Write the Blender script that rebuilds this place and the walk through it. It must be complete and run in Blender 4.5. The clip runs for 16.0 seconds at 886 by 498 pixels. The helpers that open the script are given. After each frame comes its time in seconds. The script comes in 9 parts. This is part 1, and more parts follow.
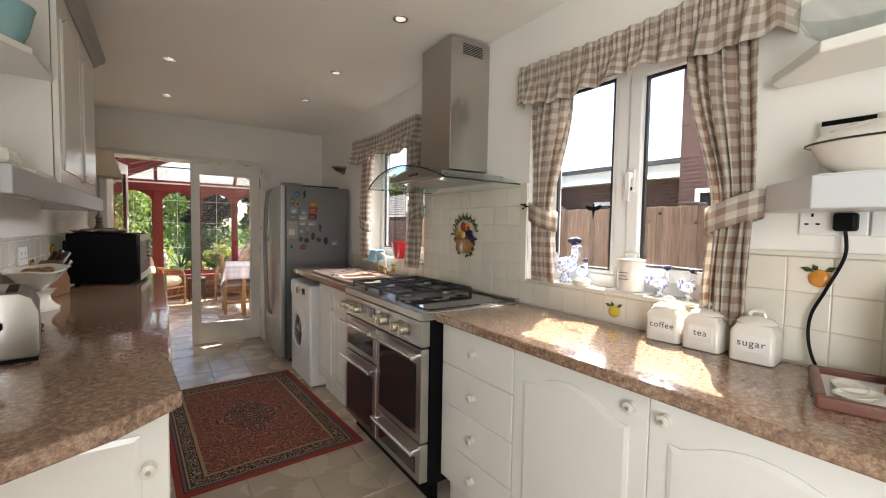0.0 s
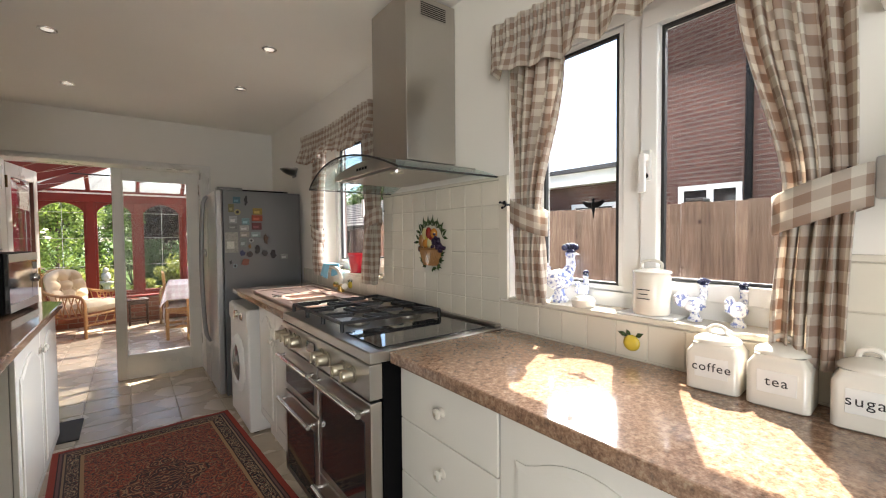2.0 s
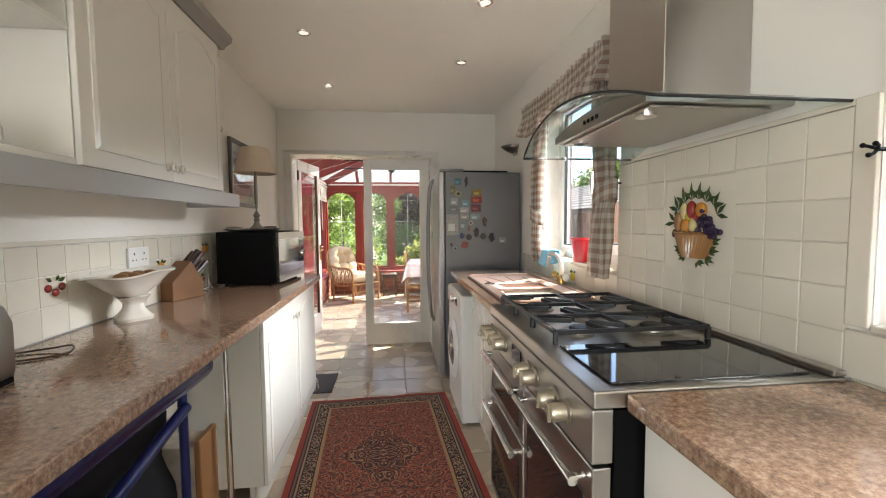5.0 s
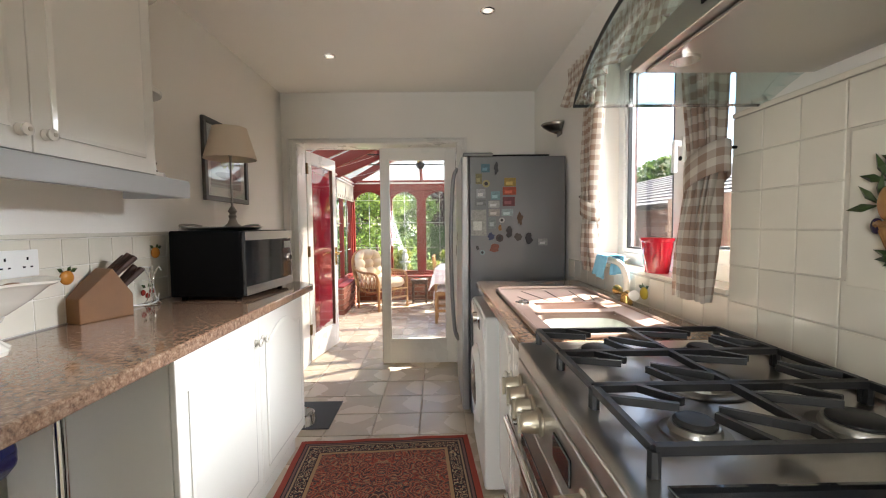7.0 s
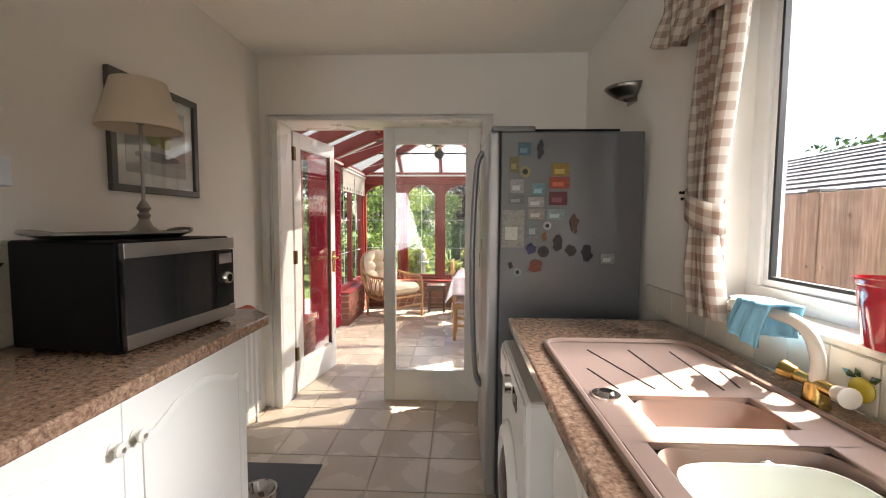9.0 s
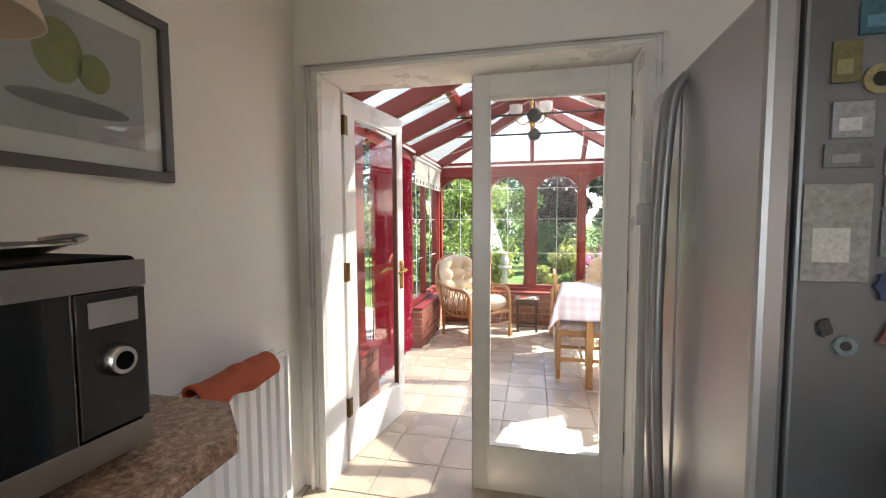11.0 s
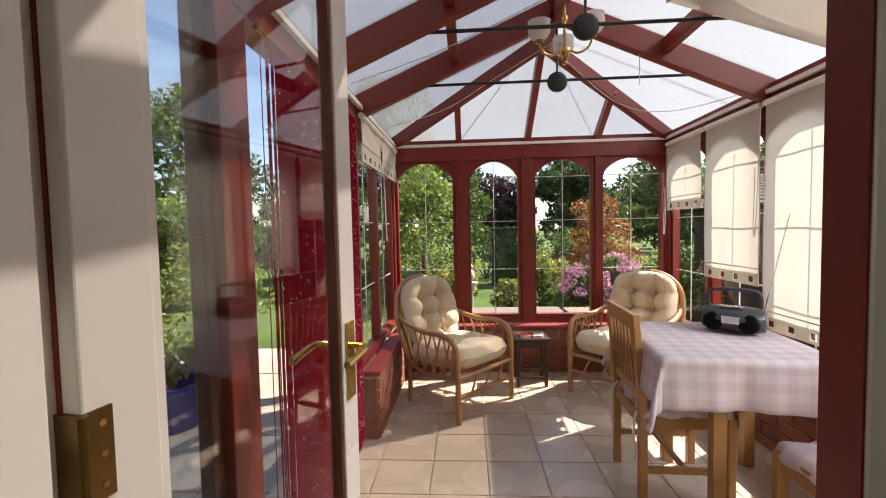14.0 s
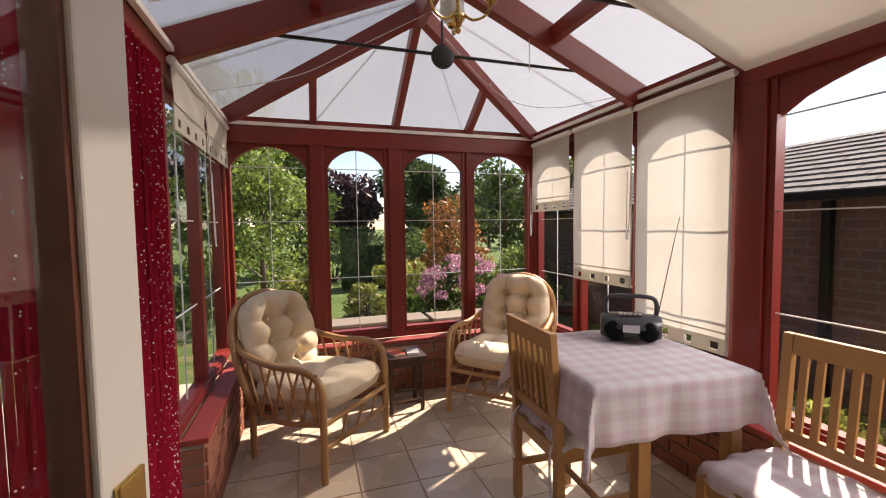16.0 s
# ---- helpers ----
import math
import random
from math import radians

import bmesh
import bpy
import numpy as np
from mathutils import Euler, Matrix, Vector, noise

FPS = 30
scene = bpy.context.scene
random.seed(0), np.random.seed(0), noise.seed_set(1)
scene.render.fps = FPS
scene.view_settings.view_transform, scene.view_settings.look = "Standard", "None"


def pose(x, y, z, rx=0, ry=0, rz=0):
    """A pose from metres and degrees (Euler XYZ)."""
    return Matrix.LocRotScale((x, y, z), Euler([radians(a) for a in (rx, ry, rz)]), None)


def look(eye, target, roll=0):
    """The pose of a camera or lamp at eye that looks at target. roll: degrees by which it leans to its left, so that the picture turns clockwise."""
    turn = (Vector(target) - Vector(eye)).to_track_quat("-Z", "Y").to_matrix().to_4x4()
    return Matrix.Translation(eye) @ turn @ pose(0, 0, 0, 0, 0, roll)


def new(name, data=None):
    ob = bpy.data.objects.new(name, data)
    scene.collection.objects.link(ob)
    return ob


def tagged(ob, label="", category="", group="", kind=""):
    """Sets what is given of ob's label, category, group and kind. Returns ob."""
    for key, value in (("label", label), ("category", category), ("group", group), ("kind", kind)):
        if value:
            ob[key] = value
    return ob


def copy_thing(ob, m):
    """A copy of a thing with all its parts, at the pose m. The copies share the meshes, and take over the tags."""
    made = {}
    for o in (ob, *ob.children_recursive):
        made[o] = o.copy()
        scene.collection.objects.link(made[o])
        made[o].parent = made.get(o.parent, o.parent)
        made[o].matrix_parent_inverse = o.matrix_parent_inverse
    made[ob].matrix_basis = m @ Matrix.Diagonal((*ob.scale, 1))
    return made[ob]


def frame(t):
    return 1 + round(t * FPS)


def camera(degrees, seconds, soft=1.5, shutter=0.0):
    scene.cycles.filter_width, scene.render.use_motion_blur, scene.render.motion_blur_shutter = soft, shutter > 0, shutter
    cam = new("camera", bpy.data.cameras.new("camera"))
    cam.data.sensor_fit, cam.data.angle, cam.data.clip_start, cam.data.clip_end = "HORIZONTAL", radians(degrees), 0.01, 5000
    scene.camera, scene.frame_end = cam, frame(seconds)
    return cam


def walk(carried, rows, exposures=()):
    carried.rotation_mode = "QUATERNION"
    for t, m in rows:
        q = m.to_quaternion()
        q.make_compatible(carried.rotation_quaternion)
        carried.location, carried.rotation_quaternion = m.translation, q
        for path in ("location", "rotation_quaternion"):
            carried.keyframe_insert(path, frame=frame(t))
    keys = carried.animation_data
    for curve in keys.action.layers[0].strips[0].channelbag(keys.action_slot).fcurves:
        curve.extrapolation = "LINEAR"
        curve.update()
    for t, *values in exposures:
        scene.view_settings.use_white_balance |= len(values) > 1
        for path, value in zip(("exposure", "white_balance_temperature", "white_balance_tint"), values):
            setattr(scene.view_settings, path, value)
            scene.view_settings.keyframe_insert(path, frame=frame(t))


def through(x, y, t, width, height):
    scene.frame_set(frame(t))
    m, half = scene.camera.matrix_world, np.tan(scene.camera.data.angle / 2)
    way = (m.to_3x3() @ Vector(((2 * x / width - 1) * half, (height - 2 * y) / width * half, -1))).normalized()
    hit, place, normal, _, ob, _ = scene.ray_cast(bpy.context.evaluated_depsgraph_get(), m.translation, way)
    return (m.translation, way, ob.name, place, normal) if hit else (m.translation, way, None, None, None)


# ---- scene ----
cam = camera(93.9, 16.0, 1.1)
PATH = [
    (0, (0.441, 0.868, 1.335), (1.558, 2.524, 1.233), 1.0),
    (0.5, (0.496, 0.924, 1.338), (1.724, 2.5, 1.252), 0.6),
    (1, (0.57, 1.015, 1.337), (1.859, 2.542, 1.264), 0.0),
    (1.5, (0.68, 1.116, 1.346), (1.967, 2.645, 1.278), -0.3),
    (2, (0.788, 1.247, 1.332), (2.0, 2.836, 1.267), -0.5),
    (2.5, (0.871, 1.387, 1.335), (1.952, 3.068, 1.269), -0.3),
    (3, (0.915, 1.475, 1.335), (1.82, 3.257, 1.264), -0.1),
    (3.5, (0.941, 1.528, 1.333), (1.647, 3.398, 1.251), -0.1),
    (4, (0.94, 1.555, 1.327), (1.452, 3.486, 1.229), -0.2),
    (4.5, (0.946, 1.587, 1.324), (1.297, 3.552, 1.21), -0.3),
    (5, (1.001, 1.66, 1.306), (1.232, 3.643, 1.18), -0.4),
    (5.2, (1.016, 1.708, 1.294), (1.222, 3.693, 1.163), -0.3),
    (7.3, (1.203, 2.452, 1.269), (1.218, 4.449, 1.161), -0.4),
    (7.5, (1.198, 2.549, 1.288), (1.207, 4.546, 1.17), -0.2),
    (8, (1.18, 2.752, 1.294), (1.174, 4.748, 1.176), -0.0),
    (8.5, (1.21, 2.957, 1.293), (1.173, 4.953, 1.179), 0.2),
    (9, (1.231, 3.141, 1.32), (1.151, 5.135, 1.188), 0.3),
    (9.2, (1.223, 3.22, 1.304), (1.113, 5.213, 1.181), 0.3),
    (11.5, (0.86, 4.426, 1.313), (0.393, 6.366, 1.18), -0.7),
    (12, (0.747, 4.68, 1.305), (0.278, 6.62, 1.173), -1.1),
    (12.5, (0.645, 4.987, 1.3), (0.229, 6.938, 1.166), -1.5),
    (13, (0.526, 5.278, 1.288), (0.189, 7.245, 1.16), -1.4),
    (13.5, (0.444, 5.530, 1.264), (0.200, 7.513, 1.169), -1.5),
    (14, (0.402, 5.791, 1.28), (0.281, 7.786, 1.184), -1.2),
    (14.5, (0.328, 5.985, 1.298), (0.371, 7.98, 1.205), -1.2),
    (15, (0.238, 6.209, 1.280), (0.498, 8.191, 1.211), -1.0),
    (15.5, (0.246, 6.305, 1.305), (0.691, 8.252, 1.197), -0.9),
    (16, (0.276, 6.329, 1.291), (0.894, 8.228, 1.181), -0.8),
]
EXPOSURES = [(0, 2.4, 6600, 12), (3, 2.5, 6650, 11), (4, 2.95, 6900, 10), (4.5, 2.88, 7050, 10), (5, 2.9, 6500, 10), (7.5, 2.9, 6450, 11), (9, 2.65, 6650, 13), (11.5, 2.9, 6150, 9), (13, 1.9, 6450, 12), (14, 1.5, 6900, 15), (14.5, 1.4, 7200, 17), (16, 1.25, 7250, 20)]
walk(cam, [(t, look(eye, target, roll)) for t, eye, target, roll in PATH], EXPOSURES)

# ---- world and sun ----
SUN_AZ, SUN_EL = radians(29.0), radians(48.0)   # from +x towards +y
world = bpy.data.worlds.new("sky")
scene.world = world
world.use_nodes = True
wn = world.node_tree
sky = wn.nodes.new("ShaderNodeTexSky")
sky.sky_type = "NISHITA"
sky.sun_disc = False
sky.sun_elevation, sky.sun_rotation = SUN_EL, math.pi / 2 - SUN_AZ
sky.altitude, sky.air_density, sky.dust_density = 50, 1.0, 0.4
wn.links.new(sky.outputs[0], wn.nodes["Background"].inputs[0])
wn.nodes["Background"].inputs[1].default_value = 0.085
sun_data = bpy.data.lights.new("sun", "SUN")
sun_data.energy, sun_data.angle, sun_data.color = 5.0, radians(0.6), (1.0, 0.93, 0.82)
sun = new("sun", sun_data)
sun.matrix_world = look((20 * math.cos(SUN_EL) * math.cos(SUN_AZ), 20 * math.cos(SUN_EL) * math.sin(SUN_AZ), 20 * math.sin(SUN_EL)), (0, 0, 0))


def window_light(name, m, sx, sy, watts):
    d = bpy.data.lights.new(name, "AREA")
    d.shape, d.size, d.size_y, d.energy, d.color = "RECTANGLE", sx, sy, watts, (0.93, 0.96, 1.0)
    o = new(name, d)
    o.matrix_world = m
    return o


# added lamp above the neighbour's roof, boosting sky light through the two kitchen windows
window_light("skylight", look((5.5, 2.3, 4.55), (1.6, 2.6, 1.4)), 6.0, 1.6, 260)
# added lamp over next door's flat roof, standing in for brighter low sky
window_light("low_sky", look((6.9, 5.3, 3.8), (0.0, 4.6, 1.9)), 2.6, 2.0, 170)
# added fill lamp in an invented side door, behind the start of the walk
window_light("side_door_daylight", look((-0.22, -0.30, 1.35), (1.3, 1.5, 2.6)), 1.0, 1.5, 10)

# ---- materials ----


def nodes_of(name):
    m = bpy.data.materials.new(name)
    m.use_nodes = True
    nt = m.node_tree
    return m, nt, nt.nodes["Principled BSDF"]


def add(nt, kind, **props):
    n = nt.nodes.new(kind)
    for k, v in props.items():
        n.inputs[k].default_value = v
    return n


def mixed(nt, fac, a, b, blend="MIX"):
    n = nt.nodes.new("ShaderNodeMix")
    n.data_type, n.blend_type = "RGBA", blend
    for sock, v in ((n.inputs["Factor"], fac), (n.inputs["A"], a), (n.inputs["B"], b)):
        if isinstance(v, bpy.types.NodeSocket):
            nt.links.new(v, sock)
        elif isinstance(v, (int, float)):
            sock.default_value = v
        else:
            sock.default_value = (*v[:3], 1)
    return n.outputs["Result"]


def calc(nt, op, a, b=0.0, c=0.0):
    n = nt.nodes.new("ShaderNodeMath")
    n.operation = op
    for i, v in enumerate((a, b, c)):
        if isinstance(v, bpy.types.NodeSocket):
            nt.links.new(v, n.inputs[i])
        else:
            n.inputs[i].default_value = v
    return n.outputs[0]


def coords(nt, uv=False):
    n = nt.nodes.new("ShaderNodeTexCoord")
    return n.outputs["UV" if uv else "Object"]


def xyz(nt, v):
    n = nt.nodes.new("ShaderNodeSeparateXYZ")
    nt.links.new(v, n.inputs[0])
    return n.outputs


def noisy(nt, vec, scale, detail=4.0, rough=0.55):
    n = add(nt, "ShaderNodeTexNoise", Scale=scale, Detail=detail, Roughness=rough)
    nt.links.new(vec, n.inputs["Vector"])
    return n.outputs["Fac"]


def ramp(nt, fac, stops):
    n = nt.nodes.new("ShaderNodeValToRGB")
    e = n.color_ramp.elements
    while len(e) < len(stops):
        e.new(0.5)
    for el, (p, c) in zip(e, stops):
        el.position = p
        el.color = (*c, 1) if len(c) == 3 else c
    nt.links.new(fac, n.inputs[0])
    return n.outputs[0]


def bump(nt, bsdf, height, strength=0.2, distance=0.002):
    n = add(nt, "ShaderNodeBump", Strength=strength, Distance=distance)
    nt.links.new(height, n.inputs["Height"])
    nt.links.new(n.outputs[0], bsdf.inputs["Normal"])


def surface(name, colour, rough=0.5, metal=0.0, vary=0.12, coarse=2.0, fine=60.0, relief=0.1, spread=0.0, rough_vary=0.1, coat=0.0, island=False):
    """A surface with stains at a large and grain at a small scale."""
    m, nt, b = nodes_of(name)
    v = coords(nt)
    lo = noisy(nt, v, coarse, 5)
    hi = noisy(nt, v, fine, 3)
    dark = [c * (1 - vary * 1.6) for c in colour]
    light = [min(1, c * (1 + vary * 0.7)) for c in colour]
    col = mixed(nt, lo, dark, light)
    col = mixed(nt, calc(nt, "MULTIPLY", hi, 0.35), col, [c * (1 - vary) for c in colour])
    if spread:
        info = nt.nodes.new("ShaderNodeObjectInfo")
        geo = nt.nodes.new("ShaderNodeNewGeometry")
        r = geo.outputs["Random Per Island"] if island else info.outputs["Random"]
        col = mixed(nt, calc(nt, "MULTIPLY", r, spread), col, [c * 0.55 for c in colour])
    nt.links.new(col, b.inputs["Base Color"])
    nt.links.new(calc(nt, "ADD", rough - rough_vary / 2, calc(nt, "MULTIPLY", lo, rough_vary)), b.inputs["Roughness"])
    b.inputs["Metallic"].default_value = metal
    if coat:
        b.inputs["Coat Weight"].default_value = coat
        b.inputs["Coat Roughness"].default_value = 0.06
    if relief:
        bump(nt, b, hi, relief, 0.001)
    return m


M_WALL = surface("wall_paint", (0.86, 0.83, 0.765), 0.75, vary=0.04, coarse=1.3, fine=90, relief=0.12)
M_CEIL = surface("ceiling_paint", (0.90, 0.875, 0.81), 0.8, vary=0.05, coarse=1.1, fine=40, relief=0.2)
M_TRIM = surface("trim_gloss", (0.80, 0.78, 0.73), 0.28, vary=0.03, fine=20, relief=0.03)
M_CAB = surface("cabinet_vinyl", (0.80, 0.775, 0.71), 0.22, vary=0.03, coarse=1.0, fine=14, relief=0.02, coat=0.3)
M_TILE = surface("wall_tile_glaze", (0.76, 0.71, 0.60), 0.12, vary=0.05, coarse=6, fine=18, relief=0.12, spread=0.18)
M_GROUT = surface("grout", (0.67, 0.61, 0.51), 0.9, vary=0.15, fine=200)
M_GROUT_PALE = surface("pale_grout", (0.79, 0.76, 0.69), 0.9, vary=0.1, fine=200)
M_FTILE = surface("floor_tile", (0.64, 0.53, 0.405), 0.27, vary=0.2, coarse=3.2, fine=45, relief=0.12, spread=0.22)
M_FGROUT = surface("floor_grout", (0.581, 0.486, 0.378), 0.9, vary=0.2, fine=150)
M_STEEL = surface("brushed_steel", (0.50, 0.48, 0.45), 0.3, 1.0, vary=0.08, coarse=3, fine=120, relief=0.04)
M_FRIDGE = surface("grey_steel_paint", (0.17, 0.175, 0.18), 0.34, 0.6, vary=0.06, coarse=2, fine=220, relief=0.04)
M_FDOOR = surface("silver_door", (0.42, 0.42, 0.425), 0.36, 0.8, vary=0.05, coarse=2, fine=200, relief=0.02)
M_FHANDLE = surface("satin_grey_handle", (0.30, 0.30, 0.305), 0.38, 0.7, vary=0.05, relief=0.02)
M_CHROME = surface("chrome", (0.75, 0.74, 0.72), 0.1, 1.0, vary=0.03, relief=0)
M_PEWTER = surface("pewter_knob", (0.55, 0.50, 0.40), 0.3, 0.9, vary=0.1, relief=0.05)
M_BRASS = surface("brass", (0.62, 0.42, 0.14), 0.25, 1.0, vary=0.12, coarse=20, relief=0.05)
M_IRON = surface("cast_iron", (0.02, 0.02, 0.021), 0.45, vary=0.3, fine=150, relief=0.25)
M_BLACK = surface("black_plastic", (0.004, 0.004, 0.0045), 0.5, vary=0.15, relief=0.04)
M_BLACK.node_tree.nodes["Principled BSDF"].inputs["Specular IOR Level"].default_value = 0.1
M_BGLASS = surface("black_glass", (0.015, 0.016, 0.018), 0.06, vary=0.05, relief=0.0, coat=0.5)
M_WHITEPL = surface("white_plastic", (0.80, 0.79, 0.76), 0.3, vary=0.03, relief=0.02)
M_PVC = surface("window_pvc", (0.82, 0.82, 0.80), 0.3, vary=0.03, relief=0.02)
M_GASKET = surface("gasket_rubber", (0.02, 0.02, 0.02), 0.6)
M_RED = surface("red_mahogany_stain", (0.21, 0.022, 0.014), 0.38, vary=0.25, coarse=3, fine=70, relief=0.15, coat=0.0)
M_REDSILL = surface("red_painted_sill", (0.30, 0.042, 0.035), 0.5, vary=0.22, coarse=5, fine=60, relief=0.15)
M_BRICK = surface("red_brick", (0.30, 0.105, 0.062), 0.85, vary=0.25, coarse=9, fine=120, relief=0.5, spread=0.6)
M_MORTAR = surface("mortar", (0.33, 0.27, 0.21), 0.95, vary=0.2, fine=200, relief=0.4)
M_OAK = surface("oak_wood", (0.42, 0.22, 0.075), 0.42, vary=0.2, coarse=4, fine=50, relief=0.12)
M_RATTAN = surface("rattan_cane", (0.46, 0.25, 0.10), 0.4, vary=0.25, coarse=14, fine=90, relief=0.2)
M_CUSHION = surface("cream_cushion", (0.74, 0.61, 0.43), 0.85, vary=0.14, coarse=9, fine=300, relief=0.3)
M_DARKWOOD = surface("dark_wood", (0.055, 0.022, 0.012), 0.35, vary=0.25, fine=60)
M_KNIFEWOOD = surface("block_wood", (0.24, 0.11, 0.04), 0.45, vary=0.25, coarse=6, fine=60)
M_CERAMIC = surface("cream_ceramic", (0.74, 0.70, 0.62), 0.16, vary=0.06, coarse=8, relief=0.03, coat=0.3)
M_TERRA = surface("orange_cloth", (0.52, 0.11, 0.045), 0.85, vary=0.2, coarse=10, fine=250, relief=0.35)
M_BLUECLOTH = surface("blue_cloth", (0.20, 0.48, 0.66), 0.9, vary=0.15, coarse=12, fine=260, relief=0.5)
M_REDPOT = surface("red_glaze", (0.42, 0.008, 0.02), 0.12, vary=0.08, relief=0.0, coat=0.5)
M_SINK = surface("composite_sink", (0.34, 0.235, 0.19), 0.34, vary=0.1, coarse=5, fine=180, relief=0.08)
M_BOWL = surface("white_bowl", (0.70, 0.72, 0.66), 0.25, vary=0.05)
M_SHADE = surface("lampshade_linen", (0.66, 0.55, 0.42), 0.9, vary=0.05, fine=300, relief=0.2)
M_GREYTRIM = surface("grey_pelmet", (0.42, 0.42, 0.41), 0.4, vary=0.05)
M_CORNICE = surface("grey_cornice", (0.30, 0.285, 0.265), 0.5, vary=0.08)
M_NAVY = surface("navy_padding", (0.007, 0.010, 0.045), 0.7, vary=0.2, relief=0.3)
M_BAGCLOTH = surface("black_bag_fabric", (0.010, 0.010, 0.013), 0.6, vary=0.3, relief=0.4)
M_BLUE = surface("blue_enamel", (0.006, 0.009, 0.07), 0.3, vary=0.15)
M_MAT = surface("grey_mat", (0.10, 0.10, 0.105), 0.95, vary=0.2, fine=300, relief=0.6)
M_PAPER = surface("paper_white", (0.75, 0.74, 0.70), 0.7, vary=0.05)
M_NAVY = surface("navy_glaze", (0.012, 0.014, 0.06), 0.2, vary=0.1)
M_PEWTER2 = surface("pewter", (0.36, 0.345, 0.32), 0.32, 1.0, vary=0.12, coarse=12, relief=0.05)
M_BAG = surface("printed_bag", (0.55, 0.47, 0.36), 0.6, vary=0.5, coarse=14, fine=60)
M_RADIO = surface("dark_grey_plastic", (0.055, 0.058, 0.065), 0.35, vary=0.15, relief=0.05)
M_BEAD = surface("pale_glint_bead", (0.90, 0.70, 0.74), 0.2, 0.0, vary=0.1)
M_SILVER = surface("silver_plastic", (0.6, 0.6, 0.6), 0.2, 0.8, vary=0.05)
M_STRING = surface("red_string", (0.36, 0.016, 0.04), 0.7, vary=0.3, coarse=30, relief=0)
M_STRING.node_tree.nodes["Principled BSDF"].inputs["Specular IOR Level"].default_value = 0.0
M_DARKFRAME = surface("dark_grey_wood", (0.10, 0.095, 0.085), 0.4, vary=0.12, fine=60)
M_OLDBRASS = surface("aged_brass", (0.20, 0.125, 0.04), 0.4, 0.9, vary=0.25, coarse=25)
M_TEALPOT = surface("teal_glaze", (0.25, 0.45, 0.45), 0.2, vary=0.1)
M_DARKRED = surface("reddish_wood", (0.16, 0.05, 0.028), 0.35, vary=0.25, coarse=6, fine=60)
M_GREYWHITE = surface("pale_grey_edge", (0.62, 0.63, 0.63), 0.4, vary=0.05)


def worktop_material():
    m, nt, b = nodes_of("worktop_laminate")
    v = coords(nt)
    n1 = noisy(nt, v, 62, 3, 0.7)
    n2 = noisy(nt, v, 190, 2, 0.6)
    big = noisy(nt, v, 2.5, 4)
    c1 = ramp(nt, n1, [(0.34, (0.065, 0.039, 0.027)), (0.45, (0.21, 0.115, 0.068)), (0.55, (0.34, 0.205, 0.13)), (0.68, (0.50, 0.37, 0.26))])
    c2 = ramp(nt, n2, [(0.36, (0.12, 0.075, 0.055)), (0.5, (0.30, 0.185, 0.125)), (0.66, (0.44, 0.32, 0.23))])
    c = mixed(nt, 0.36, c1, c2)
    c = mixed(nt, calc(nt, "MULTIPLY", big, 0.2), c, (0.30, 0.19, 0.13))
    nt.links.new(c, b.inputs["Base Color"])
    nt.links.new(calc(nt, "ADD", 0.05, calc(nt, "MULTIPLY", big, 0.10)), b.inputs["Roughness"])
    b.inputs["Specular IOR Level"].default_value = 0.6
    b.inputs["Coat Weight"].default_value = 0.3
    b.inputs["Coat Roughness"].default_value = 0.035
    bump(nt, b, n1, 0.03, 0.0005)
    return m


def gingham(name, base, stripe, size, uv=True, rough=0.9):
    """Woven check: two sets of half-transparent bands."""
    m, nt, b = nodes_of(name)
    s = xyz(nt, coords(nt, uv))
    u, w = s[0], s[1]
    bands = [calc(nt, "GREATER_THAN", calc(nt, "FRACT", calc(nt, "DIVIDE", c, size)), 0.5) for c in (u, w)]
    both = calc(nt, "MULTIPLY", calc(nt, "ADD", bands[0], bands[1]), 0.5)
    weave = noisy(nt, coords(nt), 420, 2)
    col = mixed(nt, both, base, stripe)
    col = mixed(nt, calc(nt, "MULTIPLY", weave, 0.3), col, [c * 0.6 for c in base])
    nt.links.new(col, b.inputs["Base Color"])
    b.inputs["Roughness"].default_value = rough
    bump(nt, b, weave, 0.3, 0.001)
    tr = nt.nodes.new("ShaderNodeBsdfTranslucent")
    nt.links.new(col, tr.inputs[0])
    mx = nt.nodes.new("ShaderNodeMixShader")
    mx.inputs[0].default_value = 0.45
    nt.links.new(b.outputs[0], mx.inputs[1])
    nt.links.new(tr.outputs[0], mx.inputs[2])
    nt.links.new(mx.outputs[0], nt.nodes["Material Output"].inputs[0])
    return m


